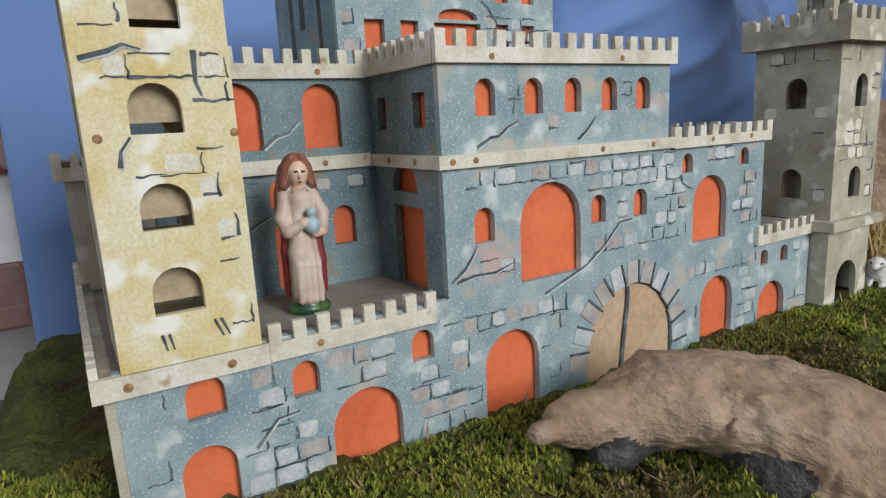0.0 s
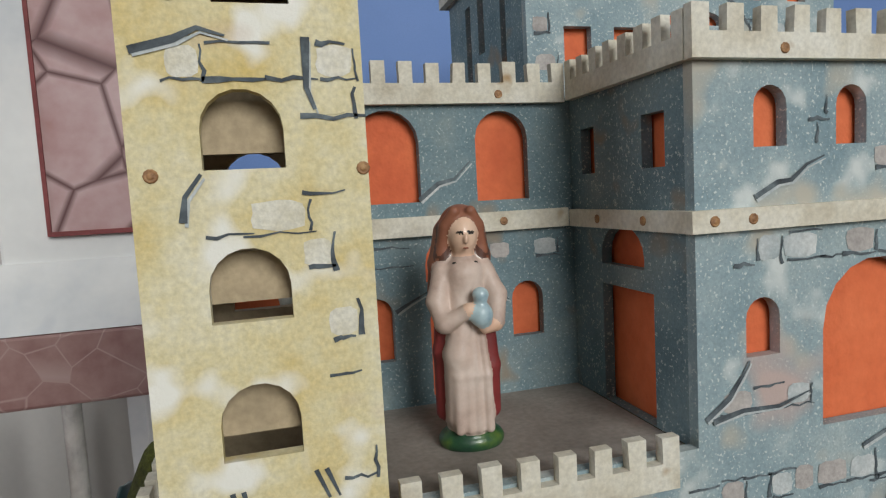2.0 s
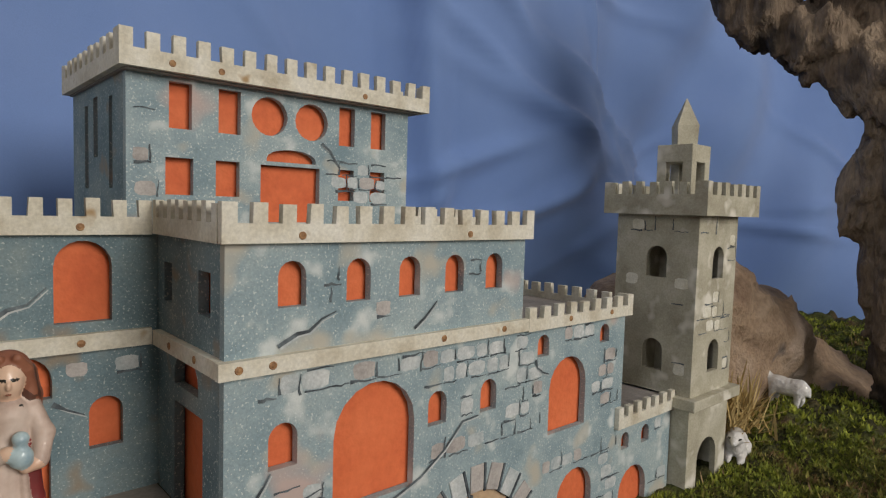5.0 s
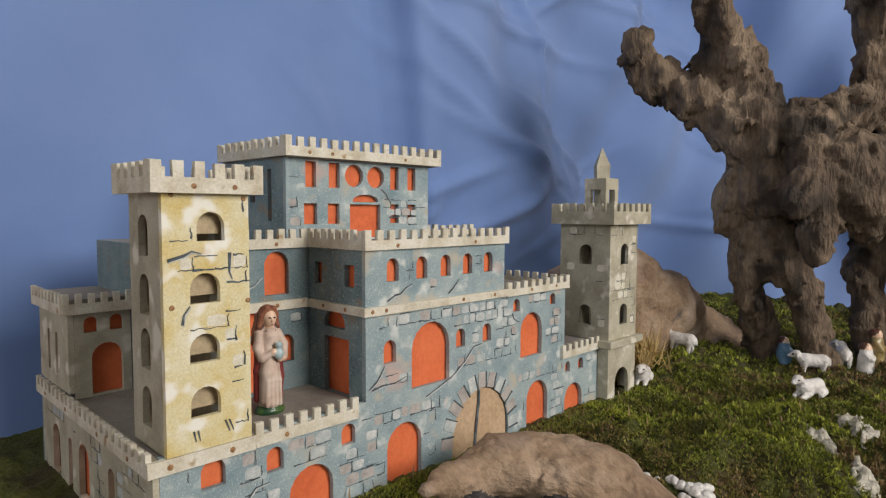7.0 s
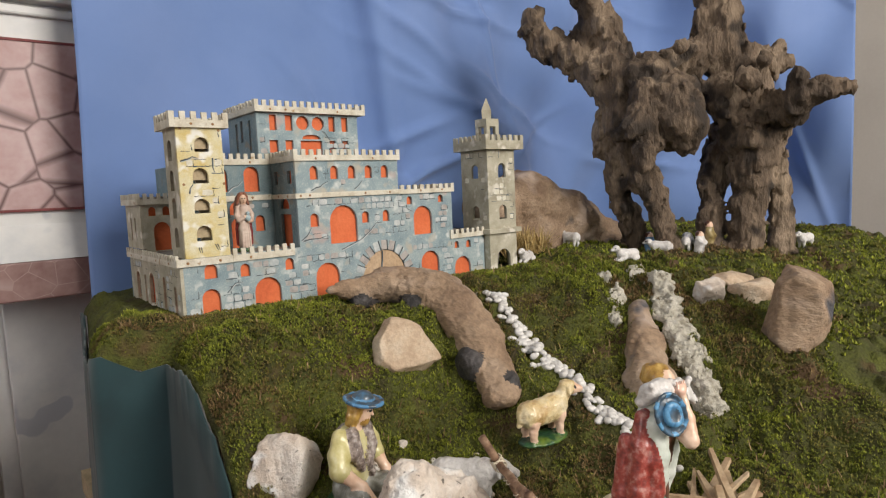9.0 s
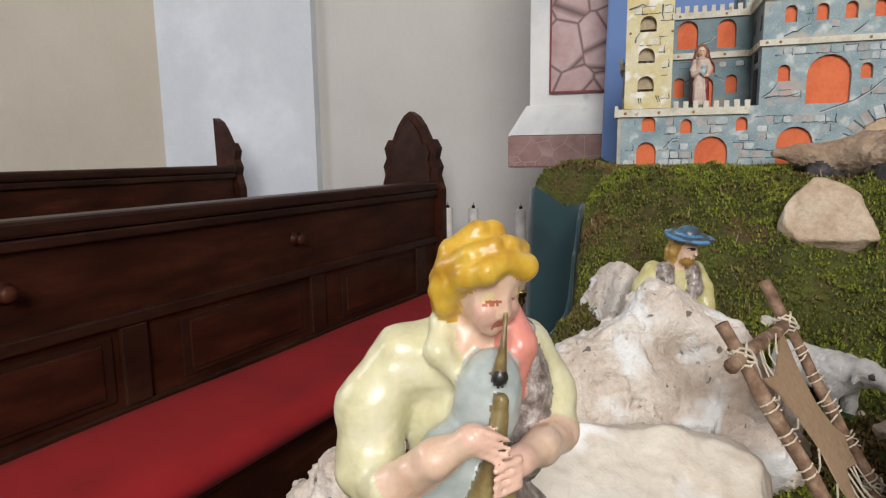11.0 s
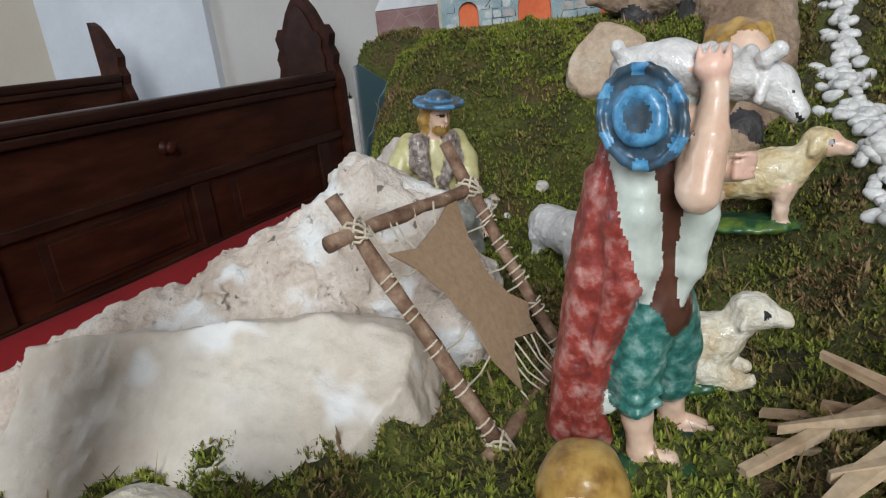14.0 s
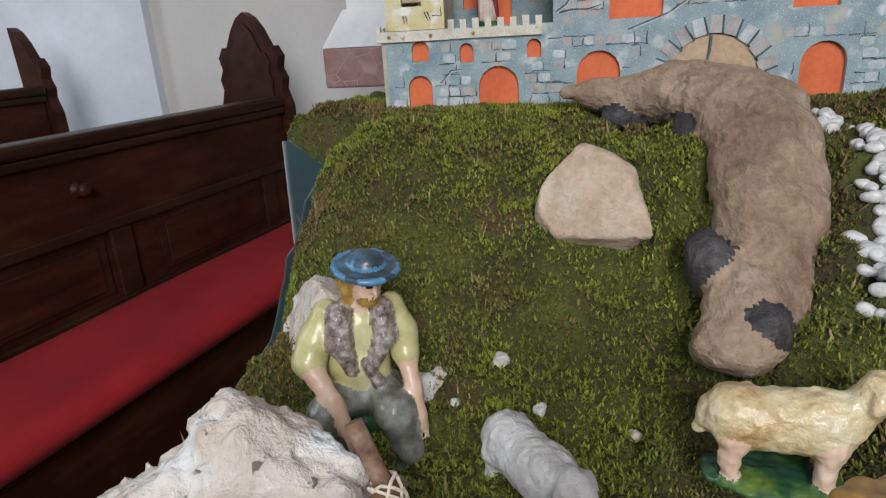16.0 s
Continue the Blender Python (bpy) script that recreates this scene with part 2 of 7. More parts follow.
def link(name, me, parent=None, label=""):
    ob = new(name, me)
    if parent:
        ob.parent = parent
        ob.matrix_parent_inverse = world_of(parent).inverted()
    return tagged(ob, label)


def part(name, bm, material, parent=None, label="", smooth=False):
    me = bpy.data.meshes.new(name)
    bm.normal_update()
    bm.to_mesh(me)
    bm.free()
    for m in material if isinstance(material, (list, tuple)) else [material]:
        me.materials.append(m)
    if smooth:
        me.shade_smooth()
    return link(name, me, parent, label)


def base_at(name, x, y, z, label, category, group="", kind=""):
    e = new(name)
    e.empty_display_size = 0.02
    e.location = (x, y, z)
    return tagged(e, label, category, group, kind)


def box(bm, x0, y0, z0, x1, y1, z1, bevel=0.0, m=None):
    r = bmesh.ops.create_cube(bm, size=1, matrix=(m or Matrix()) @ Matrix.Translation(((x0 + x1) / 2, (y0 + y1) / 2, (z0 + z1) / 2)) @ Matrix.Diagonal((x1 - x0, y1 - y0, z1 - z0, 1)))
    if bevel:
        bmesh.ops.bevel(bm, geom=list({e for v in r["verts"] for e in v.link_edges}), offset=bevel, segments=2, affect="EDGES", profile=0.5)
    return bm


def lathe(bm, profile, centre=(0, 0, 0), seg=20, m=None):
    """Turn (radius, height) pairs round a vertical axis."""
    m = (m or Matrix()) @ Matrix.Translation(centre)
    rings = []
    for r, z in profile:
        rings.append([bm.verts.new(m @ Vector((max(r, 1e-5) * math.cos(a), max(r, 1e-5) * math.sin(a), z))) for a in (2 * math.pi * i / seg for i in range(seg))])
    for a, b in zip(rings, rings[1:]):
        for i in range(seg):
            bm.faces.new((a[i], a[(i + 1) % seg], b[(i + 1) % seg], b[i]))
    bm.faces.new(list(reversed(rings[0])))
    bm.faces.new(rings[-1])
    return bm


def rod(bm, pts, radii, seg=8, wob=0.0, rng=None):
    """A tube along points with a radius at each."""
    pts = [Vector(p) for p in pts]
    if not isinstance(radii, (list, tuple)):
        radii = [radii] * len(pts)
    rings = []
    for i, p in enumerate(pts):
        d = (pts[min(i + 1, len(pts) - 1)] - pts[max(i - 1, 0)]).normalized()
        u = d.cross(Vector((0.31, 0.17, 0.93))).normalized()
        w = d.cross(u)
        ring = []
        for k in range(seg):
            a = 2 * math.pi * k / seg
            rr = radii[i] * (1 + (rng.uniform(-wob, wob) if rng else 0))
            ring.append(bm.verts.new(p + rr * (math.cos(a) * u + math.sin(a) * w)))
        rings.append(ring)
    for a, b in zip(rings, rings[1:]):
        for k in range(seg):
            bm.faces.new((a[k], a[(k + 1) % seg], b[(k + 1) % seg], b[k]))
    bm.faces.new(list(reversed(rings[0])))
    bm.faces.new(rings[-1])
    return bm


def lattice_noise(p, scale, seed=0):
    """Smooth value noise of an (n, 3) array, from -1 to 1."""
    q = p * scale + seed * 17.31
    i = np.floor(q).astype(np.int64)
    f = q - i
    f = f * f * (3 - 2 * f)
    out = np.zeros(len(q))
    for dx in (0, 1):
        for dy in (0, 1):
            for dz in (0, 1):
                h = ((i[:, 0] + dx) * 374761393 + (i[:, 1] + dy) * 668265263 + (i[:, 2] + dz) * 2147483647 + seed * 97) & 0xFFFFFFFF
                h = ((h ^ (h >> 13)) * 1274126177) & 0xFFFFFFFF
                v = ((h ^ (h >> 16)) & 0xFFFF) / 32767.5 - 1
                out += v * (f[:, 0] if dx else 1 - f[:, 0]) * (f[:, 1] if dy else 1 - f[:, 1]) * (f[:, 2] if dz else 1 - f[:, 2])
    return out


def fbm(p, scale, octaves=3, seed=0):
    if seed < 0:
        return sum((0.45 - 1.6 * np.abs(lattice_noise(p * np.array([1, 1, 0.55]), scale * 2 ** o, o - seed))) / 2 ** o for o in range(octaves))
    return sum(lattice_noise(p, scale * 2 ** o, seed + o) / 2 ** o for o in range(octaves))


class Clay:
    """A body modelled from balls, limbs and cuts that run softly into one another."""

    def __init__(self, step, soft=0.004, place=None):
        self.step, self.soft, self.prims, self.cuts, self.place, self.holes = step, soft, [], [], place or Matrix(), []

    def _p(self, c):
        return np.array(self.place @ Vector(c))

    def ball(self, c, r, m=0, turn=(0, 0, 0), soft=None):
        r = np.array(r if isinstance(r, (tuple, list)) else (r, r, r), float)
        rot = np.array((self.place.to_3x3().normalized() @ Euler([radians(a) for a in turn]).to_matrix()))
        c = self._p(c)
        big = r.max()
        s = self.place.to_scale()[0]
        self.prims.append((c - big * s, c + big * s, ("ball", c, r * s, rot), m, soft))
        return self

    def limb(self, a, b, ra, rb=None, m=0, soft=None):
        s = self.place.to_scale()[0]
        a, b, ra, rb = self._p(a), self._p(b), ra * s, (ra if rb is None else rb) * s
        big = max(ra, rb)
        self.prims.append((np.minimum(a, b) - big, np.maximum(a, b) + big, ("limb", a, b, ra, rb), m, soft))
        return self

    def path(self, pts, radii, m=0, soft=None):
        for i in range(len(pts) - 1):
            self.limb(pts[i], pts[i + 1], radii[i], radii[i + 1], m, soft)
        return self

    def dig(self, c, r):
        """Hollow out a ball."""
        self.holes.append((self._p(c), r if isinstance(r, tuple) else (r, r, r)))
        return self

    def cut(self, c, n):
        """Slice off what lies beyond the plane through c with normal n."""
        self.cuts.append((self._p(c), np.array((self.place.to_3x3() @ Vector(n)).normalized())))
        return self

    @staticmethod
    def _dist(pr, p):
        if pr[0] == "ball":
            q = (p - pr[1]) @ pr[3]
            k0 = np.sqrt(((q / pr[2]) ** 2).sum(-1))
            k1 = np.sqrt(((q / pr[2] ** 2) ** 2).sum(-1)) + 1e-9
            return k0 * (k0 - 1) / k1
        _, a, b, ra, rb = pr
        ab = b - a
        t = np.clip(((p - a) @ ab) / max(ab @ ab, 1e-12), 0, 1)
        return np.sqrt(((p - a - t[..., None] * ab) ** 2).sum(-1)) - (ra + (rb - ra) * t)

    def build(self, name, mats, parent=None, label="", rough=(), smooth=True):
        h = self.step
        pad = 4 * h + self.soft + sum(abs(a) for a, _, _ in rough)
        lo = np.min([p[0] for p in self.prims], 0) - pad
        hi = np.max([p[1] for p in self.prims], 0) + pad
        n = np.ceil((hi - lo) / h).astype(int) + 1
        D = np.full(n, 4 * pad)
        best = np.full(n, 1e9)
        who = np.zeros(n, np.int16)
        ax = [lo[i] + h * np.arange(n[i]) for i in range(3)]
        for a, b, pr, m, soft in self.prims:
            i0 = np.maximum(np.floor((a - pad - lo) / h).astype(int), 0)
            i1 = np.minimum(np.ceil((b + pad - lo) / h).astype(int) + 1, n)
            sl = tuple(slice(i0[i], i1[i]) for i in range(3))
            g = np.stack(np.meshgrid(*(ax[i][sl[i]] for i in range(3)), indexing="ij"), -1)
            d = self._dist(pr, g)
            k = self.soft if soft is None else soft
            o = D[sl]
            hh = np.maximum(k - np.abs(o - d), 0) / max(k, 1e-9)
            D[sl] = np.minimum(o, d) - hh * hh * k / 4
            w = d < best[sl]
            best[sl] = np.where(w, d, best[sl])
            who[sl] = np.where(w, m, who[sl])
        for c, nrm in self.cuts:
            D = np.maximum(D, (ax[0][:, None, None] - c[0]) * nrm[0] + (ax[1][None, :, None] - c[1]) * nrm[1] + (ax[2][None, None, :] - c[2]) * nrm[2])
        for c, r in self.holes:
            q = np.sqrt(((ax[0][:, None, None] - c[0]) / r[0]) ** 2 + ((ax[1][None, :, None] - c[1]) / r[1]) ** 2 + ((ax[2][None, None, :] - c[2]) / r[2]) ** 2)
            D = np.maximum(D, (1 - q) * min(r))
        if rough:
            near = np.abs(D) < pad
            idx = np.argwhere(near)
            p = lo + idx * h
            add = sum(a * fbm(p, s, 3, sd) for a, s, sd in rough)
            D[near] += add
        return self._skin(D, who, lo, h, name, mats, parent, label, smooth)

    def _skin(self, D, who, lo, h, name, mats, parent, label, smooth):
        ins = D < 0
        c = np.zeros(np.array(D.shape) - 1, int)
        for dx in (0, 1):
            for dy in (0, 1):
                for dz in (0, 1):
                    c += ins[dx:D.shape[0] - 1 + dx, dy:D.shape[1] - 1 + dy, dz:D.shape[2] - 1 + dz]
        cells = np.argwhere((c > 0) & (c < 8))
        idmap = np.full(c.shape, -1, int)
        idmap[tuple(cells.T)] = np.arange(len(cells))
        acc = np.zeros((len(cells), 3))
        cnt = np.zeros(len(cells))
        corners = [(x, y, z) for x in (0, 1) for y in (0, 1) for z in (0, 1)]
        for a in corners:
            for ax in range(3):
                if a[ax]:
                    continue
                b = list(a)
                b[ax] = 1
                va = D[tuple((cells + a).T)]
                vb = D[tuple((cells + b).T)]
                x = (va < 0) != (vb < 0)
                t = np.where(x, va / np.where(x, va - vb, 1), 0)
                pt = np.array(a, float)[None] + t[:, None] * (np.array(b) - np.array(a))[None]
                acc += np.where(x[:, None], pt, 0)
                cnt += x
        v = lo + (cells + acc / cnt[:, None]) * h
        faces, fm = [], []
        for ax in range(3):
            o = [0, 1, 2]
            o.remove(ax)
            sa = [slice(None)] * 3
            sb = [slice(None)] * 3
            sa[ax], sb[ax] = slice(0, -1), slice(1, None)
            e = np.argwhere(ins[tuple(sa)] != ins[tuple(sb)])
            e = e[(e[:, o[0]] > 0) & (e[:, o[1]] > 0)]
            flip = ins[tuple(sa)][tuple(e.T)]
            q = []
            for da, db in ((1, 1), (0, 1), (0, 0), (1, 0)):
                s = e.copy()
                s[:, o[0]] -= da
                s[:, o[1]] -= db
                q.append(idmap[tuple(s.T)])
            q = np.stack(q, 1)
            if ax == 1:
                flip = ~flip
            q[~flip] = q[~flip][:, ::-1]
            faces.append(q)
            fm.append(who[tuple(e.T)])
        faces, fm = np.concatenate(faces), np.concatenate(fm)
        me = bpy.data.meshes.new(name)
        me.from_pydata(v.tolist(), [], faces.tolist())
        for m in mats:
            me.materials.append(m)
        me.polygons.foreach_set("material_index", fm.astype(np.int32))
        if smooth:
            me.shade_smooth()
        me.update()
        return link(name, me, parent, label)


def grounded(ob, label, category, group=""):
    return tagged(ob, label, category, group)


# ---- the church: floor, walls, ceiling ----
FLOOR = 0.19


def slab(name, x0, y0, z0, x1, y1, z1, material, label):
    return tagged(part(name, box(bmesh.new(), x0, y0, z0, x1, y1, z1), material), label, name.split("_")[0], kind="structure")


slab("floor", -5, -4.2, FLOOR - 0.1, 4.5, 2.2, FLOOR, M["tile"], "grey stone floor of the church")
slab("ceiling", -5, -4.2, 4.6, 4.5, 2.2, 4.75, M["plaster"], "plain white church ceiling")
slab("wall_north", -5, 1.5, FLOOR, 4.5, 1.7, 4.6, M["plaster"], "white plaster wall behind the pews")
slab("wall_cream", -5, 1.475, FLOOR, -2.11, 1.502, 4.6, M["plaster_cream"], "cream plaster wall field beside the pews")
slab("pilaster", -2.112, 1.455, FLOOR, -1.31, 1.504, 4.6, M["plaster_blue"], "cool white plaster pilaster on the wall")
slab("wall_east", 4.4, -4.2, FLOOR, 4.5, 2.2, 4.6, M["plaster"], "plain white church wall")


def wall_with_window(name, axis, at, lo, hi, w0, w1, z0, z1):
    """A plain wall with one window opening through it."""
    bm = bmesh.new()
    for a, b, c, d in ((lo, w0, FLOOR, 4.6), (w1, hi, FLOOR, 4.6), (w0, w1, FLOOR, z0), (w0, w1, z1, 4.6)):
        if axis == "y":
            box(bm, a, at, c, b, at + 0.15, d)
        else:
            box(bm, at, a, c, at + 0.15, b, d)
    return tagged(part(name, bm, M["plaster"]), "plain white church wall with a tall window", "wall", kind="structure")


wall_with_window("wall_south", "y", -4.2, -5, 4.5, 0.0, 1.8, 1.8, 4.0)
wall_with_window("wall_west", "x", -5.0, -4.2, 2.2, -2.4, -0.8, 1.9, 4.1)

# the painted side altar whose front the blue cloth covers
altar_m = mat("veined_white_marble", (0.70, 0.70, 0.69), (0.55, 0.57, 0.59), (0.78, 0.78, 0.76), 6, 60, 0.5, bump=0.03, fine_amt=0.06, spots=[((0.5, 0.52, 0.56), 9, 0.66, 0.03)])


def veined(name, base, other, vein, scale, width=0.045):
    m = bpy.data.materials.new(name)
    m.use_nodes = True
    nt = m.node_tree
    b = nt.nodes["Principled BSDF"]
    e = noise_tex(nt, scale, kind="edge")
    cells = noise_tex(nt, scale, kind="cell")
    n = noise_tex(nt, scale * 2.2, 6)
    col = ramp(nt, n, [(0.3, base), (0.7, other)])
    col = mixc(nt, 0.35, col, ramp(nt, cells, [(0.1, base), (0.9, other)]))
    col = mixc(nt, ramp(nt, e, [(0.0, (1, 1, 1)), (width, (0, 0, 0))]), col, vein)
    nt.links.new(col, b.inputs["Base Color"])
    b.inputs["Roughness"].default_value = 0.45
    return m


red_marble = veined("red_painted_marble", (0.36, 0.19, 0.18), (0.54, 0.4, 0.4), (0.10, 0.04, 0.04), 13, 0.06)
dark_marble = veined("brown_painted_marble", (0.19, 0.09, 0.085), (0.33, 0.21, 0.19), (0.36, 0.25, 0.23), 19, 0.02)


def altar_side(x0, x1, label):
    y = 0.55
    a = base_at("side_altar", (x0 + x1) / 2, y + 0.2, FLOOR, label, "altar")
    part("shaft", box(bmesh.new(), x0, y, 1.151, x1, y + 0.35, 3.2, 0.004), altar_m, a)
    part("lower_shaft", box(bmesh.new(), x0 + 0.06, y + 0.3, FLOOR, x1 - 0.02, y + 0.349, 1.149, 0.003), altar_m, a)
    bm = box(bmesh.new(), x0 - 0.045, y - 0.035, 1.15, x1 + 0.045, y + 0.36, 1.226, 0.004)
    part("plinth_block", bm, dark_marble, a, "plinth painted as brown veined marble")
    bm = bmesh.new()
    lo = [bm.verts.new(p) for p in ((x0 - 0.045, y - 0.035, 1.2262), (x1 + 0.045, y - 0.035, 1.2262), (x1 + 0.045, y + 0.36, 1.2262), (x0 - 0.045, y + 0.36, 1.2262))]
    hi = [bm.verts.new(p) for p in ((x0 - 0.006, y - 0.004, 1.296), (x1 + 0.006, y - 0.004, 1.296), (x1 + 0.006, y + 0.356, 1.296), (x0 - 0.006, y + 0.356, 1.296))]
    bm.faces.new(hi)
    for i in range(4):
        bm.faces.new((lo[i], lo[(i + 1) % 4], hi[(i + 1) % 4], hi[i]))
    part("sloping_sill", bm, altar_m, a)
    part("painted_panel", box(bmesh.new(), x0 + 0.048, y - 0.006, 1.322, x1 - 0.05, y + 0.01, 1.655), red_marble, a, "panel painted as red cobbled marble")
    red = mat("dark_red_line", (0.22, 0.05, 0.05))
    px0, px1 = x0 + 0.048, x1 - 0.05
    bm = bmesh.new()
    for q in ((px0, 1.322, px1, 1.327), (px0, 1.650, px1, 1.655), (px0, 1.327, px0 + 0.004, 1.65), (px1 - 0.004, 1.327, px1, 1.65)):
        box(bm, q[0], y - 0.0085, q[1], q[2], y - 0.0055, q[3])
    part("panel_border", bm, red, a)
    for i, (z, d) in enumerate(((1.70, 0.012), (1.725, 0.03), (1.755, 0.055))):
        part("moulding", box(bmesh.new(), x0 - d, y - d, z, x1 + d, y + 0.35, z + 0.018, 0.004), altar_m, a)
    return a


altar_side(-0.225, 0.05, "painted marble side altar pillar with a red panel")
altar_side(2.06, 2.36, "painted marble side altar pillar with a red panel")
slab("wall_altar", -0.2, 0.9, FLOOR, 2.3, 1.0, 3.2, altar_m, "veined white altar wall behind the cloth")

# ---- blue cloth backdrop ----


def drape_sheet():
    nu, nv = 320, 130
    rc = random.Random(31)
    creases = [(rc.uniform(0.55, 2.2), rc.uniform(1.25, 2.2), rc.uniform(-1.3, 0.9), rc.uniform(0.1, 0.3), rc.uniform(0.009, 0.019)) for _ in range(26)] + [(0.42, 1.62, -0.75, 0.06, 0.006), (0.75, 1.72, -0.55, 0.16, 0.012), (0.9, 1.55, -0.3, 0.2, 0.012), (1.0, 1.8, -1.2, 0.25, 0.014)]
    verts, faces = [], []
    for i in range(nu):
        s = i / (nu - 1)
        L = s * 2.31
        if L < 1.25:
            x, y, nx, ny = -0.02 + L, 0.42, 0, -1
        else:
            a = (L - 1.25) / 0.75
            a = min(a, 1.25)
            x, y = 1.23 + 0.75 * math.sin(a), 0.42 - 0.75 * (1 - math.cos(a))
            nx, ny = -math.sin(a), -math.cos(a)
            if L > 1.25 + 0.75 * 1.25:
                ex = L - 1.25 - 0.75 * 1.25
                x, y = x + ex * math.cos(a), y - ex * math.sin(a)
        for j in range(nv):
            z = 1.02 + 1.35 * j / (nv - 1)
            up = (z - 1.02) / 1.35
            f = 0.016 * math.sin(7 * L + 1.2 * up) + 0.008 * math.sin(19 * L + 0.6 * math.sin(5 * z)) * (0.35 + 0.65 * up)
            f += 0.03 * max(0, 1 - abs(L - 0.60 - 0.17 * (1.9 - z)) / 0.05) * (0.4 + 0.6 * up)
            f += 0.046 * math.sin(9 * (L - 0.8) + 6.5 * (z - 1.4)) * (1 / (1 + math.exp(-(L - 0.75) * 14)))
            f += 0.018 * math.sin(23 * (L - 0.8) - 8 * (z - 1.4)) * (1 / (1 + math.exp(-(L - 0.85) * 14)))
            f += 0.010 * math.sin(15 * (L - 0.6 * z)) * math.sin(3.1 * z + 2 * L) + 0.006 * math.sin(31 * (0.5 * L + z)) * max(0, math.sin(4 * L - 2.0 * z))
            f += 0.05 / (1 + math.exp(-(L - 0.60 - 0.17 * (1.9 - z)) / 0.006)) * (0.35 + 0.65 * up)
            for cl, cz, ca, ll, amp in creases:
                dl, dz = L - cl, z - cz
                along, off = dl * math.cos(ca) + dz * math.sin(ca), -dl * math.sin(ca) + dz * math.cos(ca)
                if abs(off) < 0.06:
                    f += amp * math.exp(-(off / 0.014) ** 2 - (along / ll) ** 2)
            lean = (0.03 * (1 - up)) * (1 - s) * -1
            verts.append((x + nx * f + lean, y + ny * f, z))
    for i in range(nu - 1):
        for j in range(nv - 1):
            faces.append((i * nv + j, (i + 1) * nv + j, (i + 1) * nv + j + 1, i * nv + j + 1))
    me = bpy.data.meshes.new("cloth_backdrop")
    me.from_pydata(verts, [], faces)
    me.materials.append(M["drape"])
    me.shade_smooth()
    ob = new("cloth_backdrop", me)
    sol = ob.modifiers.new("thickness", "SOLIDIFY")
    sol.thickness = 0.002
    return tagged(ob, "sky-blue cloth hung in soft folds behind the castle", "backdrop cloth")


drape_sheet()

# ---- moss-covered ground of the crib ----


def sstep(a, b, x):
    t = np.clip((x - a) / (b - a), 0, 1)
    return t * t * (3 - 2 * t)


def edge_x(y):
    y = np.asarray(y, float)
    return -0.034 - (0.086 - 0.16 * np.clip(y - 0.03, 0, 0.35)) * sstep(-0.04, -0.015, y) - 0.045 * sstep(-0.25, -0.33, y) - 0.31 * np.clip(-0.33 - y, 0, 9)


def height(x, y):
    """Height of the mossy ground: a plateau for the castle, a slope to the front, a rise on the far side."""
    x, y = np.asarray(x, float), np.asarray(y, float)
    y0 = -0.115 + 0.035 * sstep(0.24, 0.38, x) - 0.17 * sstep(0.46, 0.66, x)
    wide = 0.27 + 0.28 * sstep(0.25, 0.42, x)
    low = 0.961 - 0.014 * sstep(-0.4, -0.75, y) + 0.02 * sstep(0.2, 0.45, x) + 0.05 * sstep(0.5, 0.8, x)
    top = 1.162 + 0.02 * sstep(0.6, 0.9, x) - 0.012 * sstep(0.0, -0.1, y)
    t = sstep(0.0, 1.0, (y0 - y) / wide)
    h = top + (low - top) * t
    h = h + 0.012 * np.exp(-(((x - 0.62) / 0.08) ** 2 + ((y + 0.2) / 0.09) ** 2))
    p = np.stack([x.ravel(), y.ravel(), 0 * x.ravel()], 1)
    bump = (0.010 * fbm(p, 9, 2, 3) + 0.009 * fbm(p, 26, 2, 5) + 0.014 * np.abs(fbm(p, 38, 2, 6)) - 0.003).reshape(x.shape)
    inside = sstep(-0.02, -0.07, y) + sstep(0.68, 0.74, x) + sstep(-0.01, -0.05, x)
    h = h + bump * np.clip(inside, 0.1, 1)
    d = x - edge_x(y)
    h = h - 0.05 * np.exp(-np.clip(d, 0, 9) / 0.018)
    return h


def h1(x, y):
    return float(height(np.array([x]), np.array([y]))[0])


def ground_sheet():
    step = 0.005
    ys = np.arange(-1.02, 0.44, step)
    us = np.arange(0, 361)
    verts, faces = [], []
    X = np.stack([edge_x(ys) + 0.0 + u * step for u in us], 0)
    Y = np.repeat(ys[None], len(us), 0)
    Z = height(X, Y)
    p = np.stack([X.ravel(), Y.ravel(), Z.ravel()], 1)
    Z = Z + (0.004 * fbm(p, 110, 2, 8)).reshape(Z.shape)
    n = len(ys)
    top = np.stack([X, Y, Z], -1).reshape(-1, 3).tolist()
    for i in range(len(us) - 1):
        for j in range(n - 1):
            faces.append((i * n + j, (i + 1) * n + j, (i + 1) * n + j + 1, i * n + j + 1))
    me = bpy.data.meshes.new("ground")
    me.from_pydata(top, [], faces)
    me.materials.append(M["moss_ground"])
    me.shade_smooth()
    return tagged(new("ground", me), "moss-covered sloping ground of the nativity scene", "ground", kind="structure")


ground_sheet()


